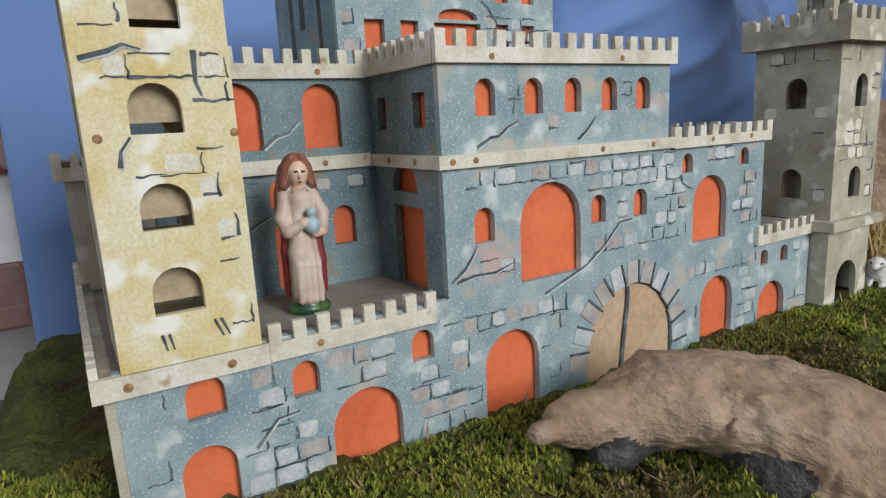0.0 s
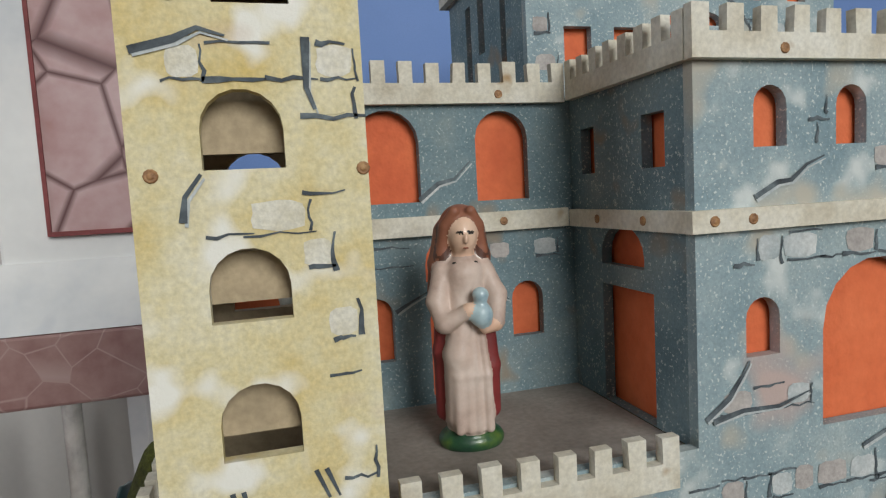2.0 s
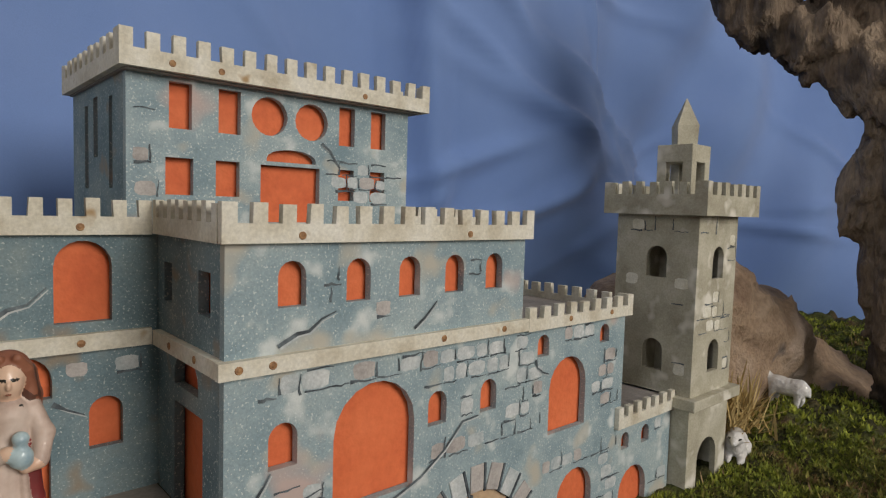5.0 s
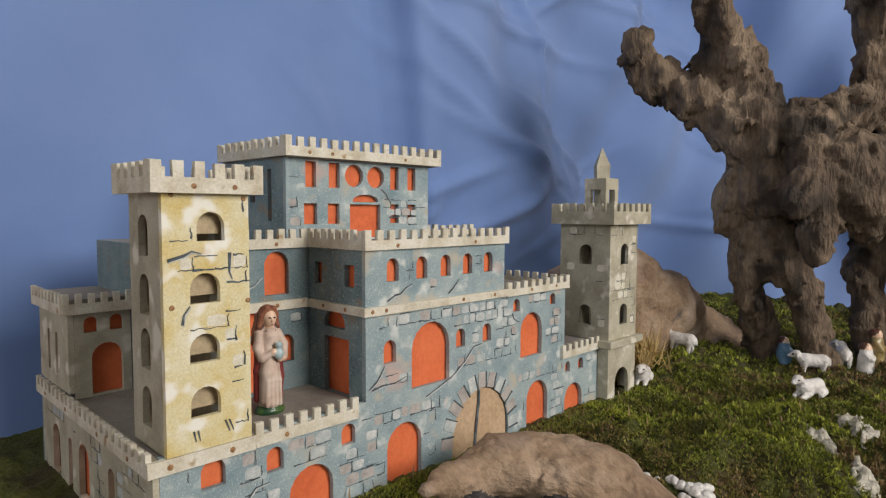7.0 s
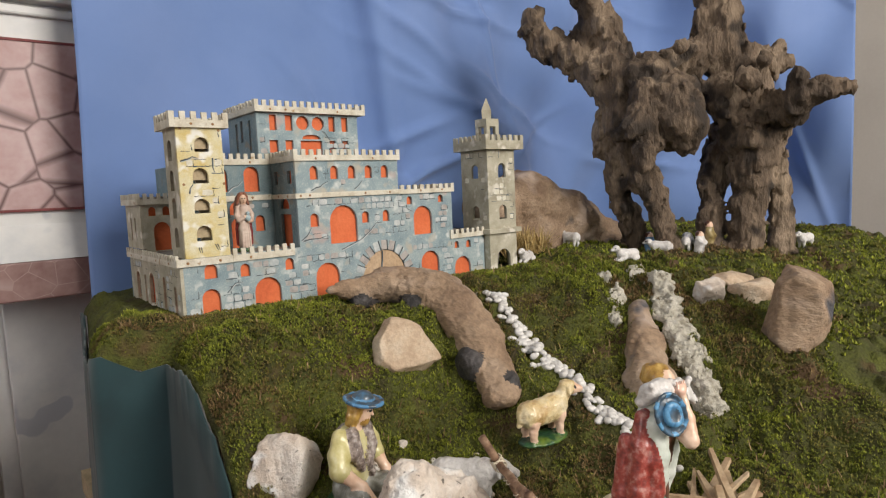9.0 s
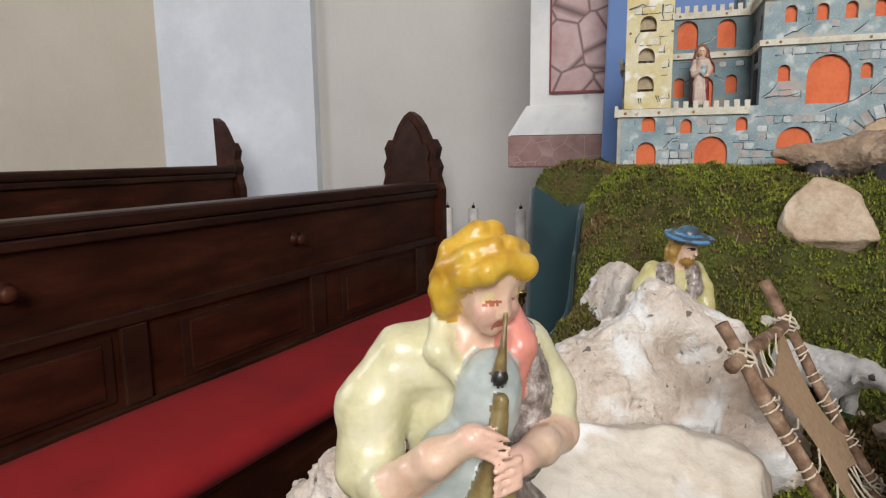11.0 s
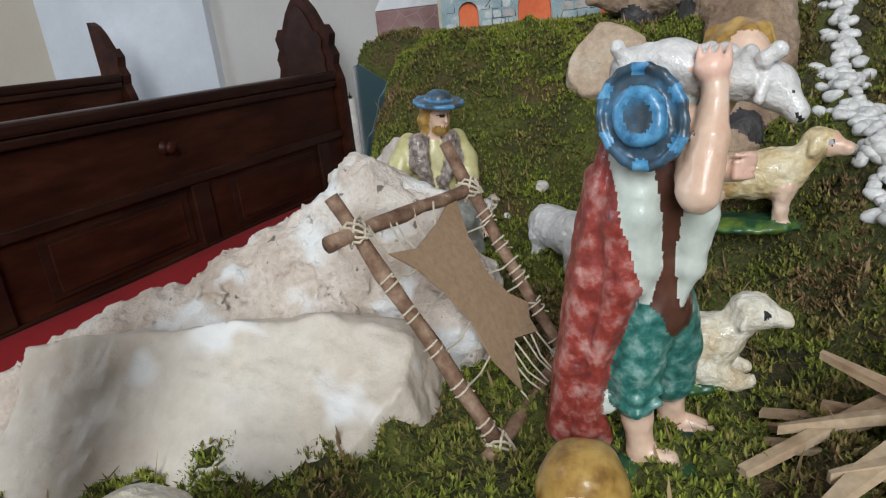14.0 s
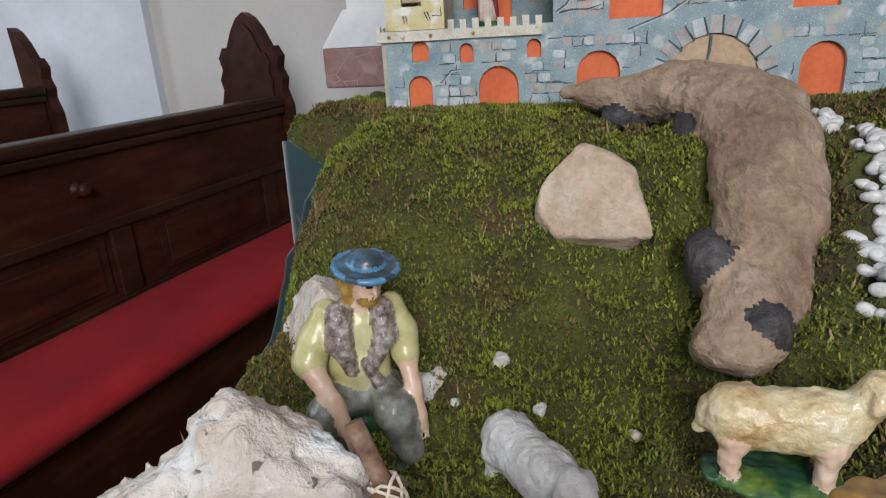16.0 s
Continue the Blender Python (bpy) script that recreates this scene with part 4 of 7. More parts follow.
def stonework(axis, at, u0, u1, v0, v1, holes, rows, count, seed, mats, sgn=-1):
    """Loose painted blocks on a wall: some daubed, with broken dark joints, clear of the openings."""
    r = random.Random(seed)
    boxes = [(min(p[0] for p in h) - 0.002, max(p[0] for p in h) + 0.002, min(p[1] for p in h) - 0.002, max(p[1] for p in h) + 0.002) for h in holes]

    def free(a, b, c, d):
        return all(b < q[0] or a > q[1] or d < q[2] or c > q[3] for q in boxes) and a > u0 and b < u1 and c > v0 and d < v1

    lines, daubs = [], [[] for _ in mats]
    hrow = (v1 - v0) / rows
    amount = min(1.0, count / 260)
    for row in range(rows):
        u = u0 + r.uniform(-0.012, 0.002)
        v = v0 + hrow * row
        while u < u1:
            w, hgt = r.uniform(0.009, 0.018), hrow * r.uniform(0.8, 0.97)
            patch = 0.5 + 0.5 * float(lattice_noise(np.array([[u, v, seed * 0.37]]), 38, seed)[0])
            if free(u - 0.0005, u + w + 0.0005, v, v + hgt) and patch > 0.60 - 0.5 * amount:
                if r.random() < 0.62:
                    bm = bmesh.new()
                    loop = []
                    for t in range(14):
                        a = 2 * math.pi * t / 14 + 0.2
                        c, d = math.cos(a), math.sin(a)
                        q = (abs(c) ** 5 + abs(d) ** 5) ** -0.2 * r.uniform(0.86, 1.0)
                        loop.append((u + w / 2 + 0.46 * w * c * q, v + hgt / 2 + 0.46 * hgt * d * q))
                    bm.faces.new([bm.verts.new(to3(axis, at, a, b, sgn * 0.0002)) for a, b in loop])
                    daubs[r.randrange(len(mats))].append(bm)
                for a, b, chance in (((u, v), (u + w, v), 0.66), ((u + w, v), (u + w, v + hgt), 0.55), ((u, v + hgt), (u + w, v + hgt), 0.25)):
                    if r.random() < chance:
                        f0, f1 = r.uniform(-0.12, 0.2), r.uniform(0.8, 1.2)
                        pts = [(a[0] + (b[0] - a[0]) * t + r.uniform(-0.0006, 0.0006), a[1] + (b[1] - a[1]) * t + r.uniform(-0.0006, 0.0006)) for t in (f0, f0 + (f1 - f0) * 0.25, f0 + (f1 - f0) * 0.5, f0 + (f1 - f0) * 0.75, f1)]
                        lines.append(brush(axis, at + sgn * 0.0004, pts, r.uniform(0.0007, 0.0019), r.uniform(0.0003, 0.0008), None))
            u += w
    for m, d in zip(mats, daubs):
        if d:
            tagged(part("painted_stonework", merge(d), m, castle), kind="stuff")
    if lines:
        tagged(part("painted_jointing", merge(lines), M["ink"], castle), kind="stuff")


allh = [*low_holes, door, rect(0.285, 0.405, 1.13, 1.25)]
WD = [M["white_daub"], M["pink_daub"], M["white_daub"]]
stonework("y", F0, 0.008, 0.295, 1.14, 1.234, allh, 8, 420, 11, WD)
stonework("y", F0, 0.40, 0.582, 1.14, 1.232, allh, 8, 220, 12, WD)
stonework("y", F0, 0.19, 0.50, 1.246, 1.324, allh, 7, 420, 13, WD)
stonework("y", F0, 0.19, 0.38, 1.336, 1.384, [arch(u, u + 0.0145, 1.355, 1.377) for u in (0.212, 0.249, 0.282, 0.315, 0.348)], 5, 300, 14, WD)
stonework("y", UY, 0.18, 0.375, 1.395, 1.476, [rect(0.198, 0.36, 1.444, 1.476), rect(0.256, 0.303, 1.39, 1.442), rect(0.198, 0.246, 1.405, 1.43)], 8, 190, 15, WD)
stonework("y", 0.0, 0.012, 0.072, 1.25, 1.432, tower_holes, 17, 260, 16, [M["cream_daub"], M["yellow"]])
stonework("x", TX0, 0.007, 0.06, 1.25, 1.432, [rect(0.024, 0.046, 1.25, 1.425)], 14, 40, 17, [M["cream_daub"], M["yellow"]])
stonework("y", R0, 0.589, 0.66, 1.25, 1.402, tw, 12, 130, 18, [M["cream_daub"], M["greytower"]])
stonework("x", RX0, -0.008, 0.058, 1.25, 1.402, [rect(0.014, 0.038, 1.26, 1.38)], 12, 90, 19, [M["cream_daub"], M["greytower"]])
stonework("x", 0.0015, 0.01, 0.29, 1.14, 1.232, [rect(0.028, 0.044, 1.13, 1.21), rect(0.083, 0.102, 1.13, 1.22), rect(0.148, 0.182, 1.13, 1.22), rect(0.198, 0.27, 1.13, 1.216)], 8, 240, 20, [M["white_daub"], M["greytower"]])
stonework("y", RY, 0.075, 0.185, 1.25, 1.322, [rect(0.11, 0.14, 1.24, 1.33), rect(0.15, 0.169, 1.27, 1.302), rect(0.078, 0.098, 1.266, 1.3)], 7, 170, 21, WD)


def crack(axis, at, pts):
    part("painted_crack", brush(axis, at - 0.0006, pts, 0.0022, 0.0008, None), M["ink"], castle)
    hi = [(u + 0.0008, v - 0.0012) for u, v in pts]
    part("crack_highlight", brush(axis, at - 0.0005, hi, 0.0014, 0.0006, None), M["white_daub"], castle)


crack("y", F0, [(0.212, 1.337), (0.222, 1.342), (0.228, 1.3425), (0.235, 1.348), (0.243, 1.351)])
crack("y", F0, [(0.293, 1.337), (0.300, 1.342), (0.309, 1.351)])
crack("y", F0, [(0.262, 1.236), (0.30, 1.25), (0.318, 1.262), (0.332, 1.276), (0.345, 1.277)])
crack("y", F0, [(0.19, 1.257), (0.2, 1.264), (0.206, 1.272), (0.209, 1.277)])
crack("y", F0, [(0.193, 1.256), (0.206, 1.2585), (0.222, 1.258), (0.236, 1.262)])
crack("y", F0, [(0.398, 1.304), (0.4, 1.298), (0.406, 1.294), (0.412, 1.292)])
crack("y", RY, [(0.111, 1.342), (0.12, 1.349), (0.128, 1.351), (0.136, 1.359)])
crack("y", RY, [(0.097, 1.291), (0.104, 1.295), (0.112, 1.299)])
crack("y", RY, [(0.138, 1.3), (0.144, 1.296), (0.152, 1.292)])
crack("y", F0, [(0.066, 1.19), (0.078, 1.203), (0.09, 1.204)])
crack("y", 0.0, [(0.0225, 1.34), (0.0235, 1.347), (0.028, 1.353)])
crack("y", 0.0, [(0.013, 1.386), (0.024, 1.389), (0.03, 1.392), (0.037, 1.39)])
crack("y", 0.0, [(0.058, 1.39), (0.0575, 1.376), (0.0595, 1.37)])
crack("y", UY, [(0.302, 1.446), (0.309, 1.441), (0.313, 1.435), (0.317, 1.43)])
for dx in (0.0, 0.003):
    part("painted_line", brush("y", -0.0005, [(0.029 + dx, 1.262), (0.0305 + dx, 1.254)], 0.0014, 0.0008, None), M["ink"], castle)
    part("painted_line", brush("y", -0.0005, [(0.0525 + dx, 1.265), (0.056 + dx, 1.256)], 0.0014, 0.0008, None), M["ink"], castle)

castle.location.x, castle.scale.x = 0.3334, 1.012

# ---- pews ----


def profile_board(name, pts, thick, material, parent, m):
    """A flat board cut to a profile in its own x and z, placed by m."""
    bm = bmesh.new()
    vs = [bm.verts.new((u, 0, v)) for u, v in pts]
    f = bm.faces.new(vs)
    r = bmesh.ops.extrude_face_region(bm, geom=[f])
    for v in r["geom"]:
        if isinstance(v, bmesh.types.BMVert):
            v.co.y += thick
    bmesh.ops.recalc_face_normals(bm, faces=bm.faces[:])
    bmesh.ops.transform(bm, matrix=m, verts=bm.verts[:])
    return part(name, bm, material, parent)


def pew(m, length, label, top, finial="whole", cushion=True):
    """A church pew: local y runs along it towards the viewer as minus, its seat lies on the plus x side."""
    o = m.to_translation()
    p = base_at("church_pew", o.x, o.y, FLOOR, label, "pew")

    def add(name, x0, y0, z0, x1, y1, z1, material=M["pew"], bevel=0.004):
        return part(name, box(bmesh.new(), x0, y0, z0, x1, y1, z1, bevel, m), material, p)

    add("back_board", -0.03, -length, 0.34, -0.002, -0.01, top - 0.02)
    add("top_rail", -0.045, -length, top - 0.03, 0.014, -0.005, top, M["pew_rail"], 0.008)
    add("rail_moulding", -0.002, -length, top - 0.05, 0.012, -0.01, top - 0.031, M["pew_rail"], 0.004)
    add("middle_rail", -0.002, -length, 0.875, 0.010, -0.01, 0.90, M["pew_rail"], 0.004)
    add("lower_rail", -0.002, -length, 0.685, 0.010, -0.01, 0.72, M["pew_rail"], 0.004)
    y = -0.10
    while y > -length:
        add("stile", -0.002, y - 0.055, 0.72, 0.009, y, 0.874, M["pew_rail"], 0.003)
        add("panel", -0.002, y - 0.43, 0.745, 0.004, y - 0.09, 0.85, M["pew"], 0.003)
        add("panel_bevel", -0.002, y - 0.45, 0.735, 0.0015, y - 0.07, 0.86, M["pew_rail"], 0.001)
        y -= 0.53
    for k in range(3):
        yy = -0.73 - 0.67 * k
        if yy > -length:
            bm = lathe(bmesh.new(), [(0.019, 0), (0.019, 0.003), (0.010, 0.006), (0.008, 0.012), (0.014, 0.018), (0.015, 0.024), (0.009, 0.03), (0.001, 0.031)], (0, 0, 0), 16, m @ Matrix.Translation((0.0, yy, 0.978)) @ Matrix.Rotation(radians(90), 4, "Y"))
            part("knob", bm, M["pew"], p, "round turned wooden knob", True)
    if cushion:
        add("seat_board", -0.0, -length, 0.65, 0.29, -0.02, 0.675, M["pew"], 0.006)
        add("seat_front", 0.25, -length, FLOOR, 0.275, -0.03, 0.65, M["pew"], 0.004)
    w = 0.105
    pts = [(-w, FLOOR), (0.02, FLOOR), (0.02, 1.06), (0.004, 1.11), (0.012, 1.14), (-0.003, 1.17), (0.006, 1.205), (-0.012, 1.235), (-0.03, 1.235), (-0.055, 1.285), (-0.08, 1.318), (-w, 1.333)]
    whole = pts[1:] + [(-2 * w - u, v) for u, v in reversed(pts[1:-1])]
    if finial == "whole":
        profile_board("end_panel", whole, 0.035, M["pew"], p, m)
        profile_board("end_moulding", [(-w + (u + w) * 0.72, 1.10 + (v - 1.10) * 0.86) for u, v in whole if v > 1.0], 0.006, M["pew_rail"], p, m @ Matrix.Translation((0, -0.006, 0)))
    else:
        profile_board("end_panel", [(-w + 0.03, FLOOR)] + pts[1:], 0.035, M["pew"], p, m)
    return p


PEW = Matrix.Translation((-0.645, 1.10, 0)) @ Matrix.Rotation(radians(-11.0), 4, "Z")
pew(PEW, 2.6, "dark varnished church pew with a carved end and knobs", 1.09)
pew(Matrix.Translation((-1.47, 1.10, 0)) @ Matrix.Rotation(radians(-11.0), 4, "Z"), 2.6, "dark varnished church pew behind the first one", 1.15, "half", False)


def seat_cushion():
    nu, nv = 60, 10
    bm = bmesh.new()
    grid = []
    for i in range(nu + 1):
        row = []
        for j in range(nv + 1):
            y, x = -0.03 - 2.55 * i / nu, 0.004 + 0.30 * j / nv
            e = min(1, 6 * min(i / nu * 8, 1 - i / nu, j / nv, 1 - j / nv) + 0.25)
            z = 0.677 + 0.046 * (e ** 0.4) + 0.002 * math.sin(9 * y + 4 * x) * e
            row.append(bm.verts.new((x + (0.01 if 0 < i < nu and j == nv else 0), y, z)))
        grid.append(row)
    for i in range(nu):
        for j in range(nv):
            bm.faces.new((grid[i][j], grid[i + 1][j], grid[i + 1][j + 1], grid[i][j + 1]))
    r = bmesh.ops.extrude_face_region(bm, geom=bm.faces[:])
    for v in r["geom"]:
        if isinstance(v, bmesh.types.BMVert):
            v.co.z = 0.6758
    bmesh.ops.recalc_face_normals(bm, faces=bm.faces[:])
    bmesh.ops.transform(bm, matrix=PEW, verts=bm.verts[:])
    return tagged(part("seat_cushion", bm, M["cushion"], None, "", True), "long flat red cloth cushion on the pew seat", "cushion")


seat_cushion()

# ---- candles on tall brass stands ----


def candle_stand(x, y, top):
    s = base_at("candle_stand", x, y, FLOOR, "tall turned brass stand holding a white altar candle", "candle stand", "altar candles along the wall")
    zt = top - 0.285
    prof = [(0.075, FLOOR), (0.075, FLOOR + 0.012), (0.04, FLOOR + 0.03), (0.014, FLOOR + 0.06)]
    z = FLOOR + 0.08
    while z < zt - 0.14:
        prof += [(0.009, z), (0.009, z + 0.05), (0.017, z + 0.058), (0.017, z + 0.068), (0.010, z + 0.075)]
        z += 0.11
    prof += [(0.010, zt - 0.06), (0.02, zt - 0.045), (0.014, zt - 0.03), (0.03, zt - 0.018), (0.046, zt - 0.006), (0.047, zt), (0.018, zt + 0.001)]
    part("stand", lathe(bmesh.new(), prof, (x, y, 0), 20), M["brass"], s, "turned brass stand", True)
    c = part("candle", lathe(bmesh.new(), [(0.0175, zt + 0.0015), (0.0175, top - 0.004), (0.0165, top - 0.001), (0.004, top - 0.0012)], (x, y, 0), 20), M["candle"], s, "thick white wax candle", False)
    part("wick_cap", lathe(bmesh.new(), [(0.006, top - 0.001), (0.006, top + 0.008), (0.0012, top + 0.01), (0.001, top + 0.02)], (x, y, 0), 8), M["iron"], c, "dark wick holder")
    return s


for cx_, cy_ in ((-0.62, 1.15), (-0.525, 1.15), (-0.355, 1.15), (-0.235, 1.16)):
    candle_stand(cx_, cy_, 0.993)

# ---- olive stump and other wood ----
k = Clay(0.0046, 0.012, Matrix.Translation((0.012, -0.027, 0)))
k.path([(0.965, -0.155, 1.17), (0.95, -0.14, 1.24), (0.93, -0.11, 1.33), (0.9, -0.08, 1.45), (0.905, -0.07, 1.57)], [0.026, 0.022, 0.027, 0.036, 0.042])
k.path([(0.985, -0.06, 1.17), (0.95, -0.05, 1.27), (0.92, -0.03, 1.40), (0.91, -0.05, 1.5)], [0.026, 0.022, 0.025, 0.036])
k.path([(0.9, -0.03, 1.565), (0.882, 0.03, 1.605), (0.852, 0.09, 1.645), (0.836, 0.108, 1.675), (0.838, 0.108, 1.705), (0.851, 0.105, 1.728)], [0.045, 0.034, 0.029, 0.026, 0.024, 0.014], soft=0.012)
k.path([(0.9, 0.015, 1.62), (0.9, 0.02, 1.665), (0.899, 0.023, 1.71)], [0.026, 0.013, 0.003], soft=0.012)
k.path([(0.926, -0.05, 1.585), (0.912, -0.03, 1.67), (0.89, -0.01, 1.72), (0.872, 0.01, 1.76), (0.884, 0.005, 1.80), (0.9, 0.0, 1.84)], [0.045, 0.03, 0.024, 0.021, 0.022, 0.02], soft=0.015)
k.ball((0.925, -0.11, 1.55), (0.062, 0.052, 0.045)).ball((0.905, -0.14, 1.495), (0.046, 0.04, 0.05)).ball((0.88, -0.145, 1.45), (0.036, 0.032, 0.042))
k.path([(0.87, -0.14, 1.45), (0.828, -0.14, 1.432)], [0.032, 0.02])
k.path([(0.88, -0.15, 1.42), (0.856, -0.16, 1.385), (0.848, -0.164, 1.365)], [0.024, 0.016, 0.013], soft=0.01)
k.path([(0.93, -0.19, 1.5), (0.925, -0.215, 1.44), (0.93, -0.21, 1.40)], [0.045, 0.038, 0.02])
k.path([(0.93, -0.12, 1.56), (1.0, -0.17, 1.59), (1.07, -0.21, 1.60), (1.12, -0.25, 1.56)], [0.036, 0.03, 0.042, 0.048])
k.path([(1.065, -0.21, 1.61), (1.072, -0.205, 1.67), (1.075, -0.203, 1.73), (1.078, -0.2, 1.77), (1.07, -0.19, 1.785)], [0.045, 0.035, 0.034, 0.042, 0.045], soft=0.02)
k.path([(1.12, -0.24, 1.57), (1.15, -0.28, 1.58), (1.175, -0.305, 1.575)], [0.04, 0.022, 0.012], soft=0.012)
k.path([(1.11, -0.24, 1.56), (1.1, -0.26, 1.48), (1.09, -0.27, 1.40), (1.08, -0.27, 1.30), (1.06, -0.27, 1.17)], [0.05, 0.046, 0.044, 0.036, 0.036])
k.ball((1.07, -0.22, 1.50), (0.046, 0.04, 0.06)).ball((1.12, -0.3, 1.43), (0.04, 0.036, 0.05)).ball((1.06, -0.25, 1.42), (0.034, 0.032, 0.05))
k.path([(1.12, -0.2, 1.42), (1.08, -0.19, 1.32), (1.04, -0.2, 1.25), (1.03, -0.22, 1.17)], [0.035, 0.024, 0.024, 0.03], soft=0.015)
k.path([(1.12, -0.29, 1.38), (1.15, -0.30, 1.30), (1.15, -0.31, 1.17)], [0.035, 0.022, 0.026], soft=0.015)
k.path([(1.08, -0.33, 1.46), (1.05, -0.37, 1.475), (1.065, -0.42, 1.49), (1.078, -0.45, 1.487)], [0.035, 0.026, 0.022, 0.016], soft=0.015)
k.path([(1.055, -0.37, 1.48), (1.035, -0.385, 1.515), (1.02, -0.385, 1.525)], [0.02, 0.015, 0.008], soft=0.01)
for i in range(30):
    r_ = random.Random(200 + i)
    a, b = (0.93, -0.13, 1.5), (1.1, -0.25, 1.48)
    c = a if i % 2 else b
    k.ball((c[0] + r_.uniform(-0.07, 0.07), c[1] + r_.uniform(-0.07, 0.05), c[2] + r_.uniform(-0.1, 0.1)), r_.uniform(0.008, 0.02), soft=0.008)
k.dig((1.045, -0.315, 1.49), (0.03, 0.05, 0.055)).dig((1.0, -0.2, 1.52), (0.028, 0.03, 0.03)).dig((0.96, -0.19, 1.555), 0.016).dig((1.02, -0.24, 1.42), (0.03, 0.03, 0.05)).dig((0.895, -0.19, 1.475), 0.012).dig((1.12, -0.33, 1.5), 0.022)
tagged(k.build("olive_stump", [M["wood"]], rough=((0.012, 16, -1), (0.008, 44, -4), (0.0034, 120, -9))), "gnarled upturned olive tree stump with twisted root arms", "tree stump")

k = Clay(0.005, 0.02)
k.path([(0.72, 0.12, 1.28), (0.82, 0.10, 1.29), (0.93, 0.06, 1.25), (1.05, 0.04, 1.19), (1.16, 0.02, 1.16)], [0.06, 0.07, 0.055, 0.04, 0.025])
k.ball((0.86, 0.1, 1.2), (0.13, 0.08, 0.08)).ball((1.05, 0.0, 1.17), (0.08, 0.05, 0.035))
tagged(k.build("fallen_log", [M["bark"]], rough=((0.008, 22, 3), (0.004, 60, 6))), "reddish brown log lying on the moss", "log")

k = Clay(0.0026, 0.022, Matrix.Translation((-0.009, 0, 0)))
k.path([(0.212, -0.062, 1.181), (0.25, -0.06, 1.178), (0.30, -0.062, 1.178)], [0.007, 0.013, 0.02])
k.ball((0.315, -0.08, 1.178), (0.05, 0.034, 0.028), 0, (0, 0, -15)).ball((0.352, -0.12, 1.172), (0.045, 0.05, 0.03), 0, (0, 0, 25)).ball((0.362, -0.165, 1.152), (0.042, 0.05, 0.033), 0, (14, 0, 10))
k.ball((0.358, -0.21, 1.125), (0.041, 0.048, 0.034), 0, (32, 0, 0)).ball((0.35, -0.25, 1.098), (0.035, 0.042, 0.034), 0, (34, 0, -8)).ball((0.335, -0.295, 1.068), (0.036, 0.034, 0.024), 0, (30, 0, 10)).ball((0.318, -0.325, 1.048), (0.027, 0.022, 0.016))
k.ball((0.275, -0.068, 1.158), (0.03, 0.014, 0.014), 1, soft=0.006).ball((0.307, -0.272, 1.083), (0.016, 0.026, 0.026), 1, (30, 0, 0), 0.006).ball((0.334, -0.322, 1.058), (0.014, 0.016, 0.017), 1, (30, 0, 0), 0.006).ball((0.318, -0.13, 1.152), (0.014, 0.022, 0.022), 1, soft=0.006)
tagged(k.build("bark_slab", [M["bark"], mat("charred_bark", (0.05, 0.045, 0.045), (0.02, 0.02, 0.02), (0.12, 0.11, 0.11), 40, 200, 0.6, bump=0.8, dist=0.003)], rough=((0.0045, 20, 2), (0.0022, 70, 7), (0.0012, 190, -9))), "curved slab of brown cork bark in front of the gate", "bark")


def stone(name, c, r, material, label, seed, turn=(0, 0, 0), cuts=(), step=0.003, rough=0.006, place=None, group=""):
    k = Clay(step, 0.006)
    k.ball(c, r, 0, turn)
    for q, n in cuts:
        k.cut(q, n)
    rs = random.Random(seed * 7)
    rot = Euler([radians(a) for a in turn]).to_matrix()
    for _ in range(11):
        n = Vector((rs.gauss(0, 1), rs.gauss(0, 1), rs.gauss(0, 1))).normalized()
        reach = math.sqrt(sum((r[i] * n[i]) ** 2 for i in range(3)))
        d = rot @ n
        k.cut(Vector(c) + d * reach * rs.uniform(0.6, 0.82), d)
    ob = k.build(name, [material], rough=((rough, 0.9 / max(r), seed), (rough * 0.45, 3.2 / max(r), seed + 3)))
    return tagged(ob, label, "rock", group)


stone("stone", (0.222, -0.222, 1.114), (0.064, 0.034, 0.042), M["tan_rock"], "pale tan angular stone standing in the moss", 5, (-30, 22, -38), (((0.225, -0.236, 1.118), (-0.15, -1, 0.45)),), rough=0.004, step=0.0024)
stone("stone", (0.016, -0.28, 1.034), (0.045, 0.034, 0.052), M["white_rock"], "rough white limestone chunk behind the seated shepherd", 8, (0, 10, 20), (((0.01, -0.3, 1.04), (-0.8, -0.5, 0.3)),))
stone("stone", (0.11, -0.30, 0.99), (0.03, 0.022, 0.03), M["white_rock"], "white limestone chunk on the slope", 9)
stone("stone", (0.715, -0.405, h1(0.715, -0.405) + 0.012), (0.045, 0.025, 0.03), M["white_rock"], "white stone on the moss", 10, (0, 20, 10))
stone("stone", (0.80, -0.40, h1(0.8, -0.4) + 0.01), (0.05, 0.03, 0.022), M["tan_rock"], "pale stone on the moss", 12)
stone("stone", (0.79, -0.44, h1(0.79, -0.44) + 0.01), (0.06, 0.03, 0.022), M["tan_rock"], "pale yellowish stone on the moss", 17)
stone("stone", (0.70, -0.54, h1(0.7, -0.54) + 0.045), (0.06, 0.05, 0.085), M["bark"], "tall brown rock on the moss", 13, (0, 6, 0), (((0.655, -0.56, 1.1), (-0.8, -0.6, 0.1)),))
k = Clay(0.004, 0.014)
k.path([(0.60, -0.345, h1(0.60, -0.345) - 0.008), (0.55, -0.39, h1(0.55, -0.39)), (0.50, -0.43, h1(0.5, -0.43)), (0.45, -0.47, h1(0.45, -0.47) - 0.006)], [0.016, 0.028, 0.032, 0.022])
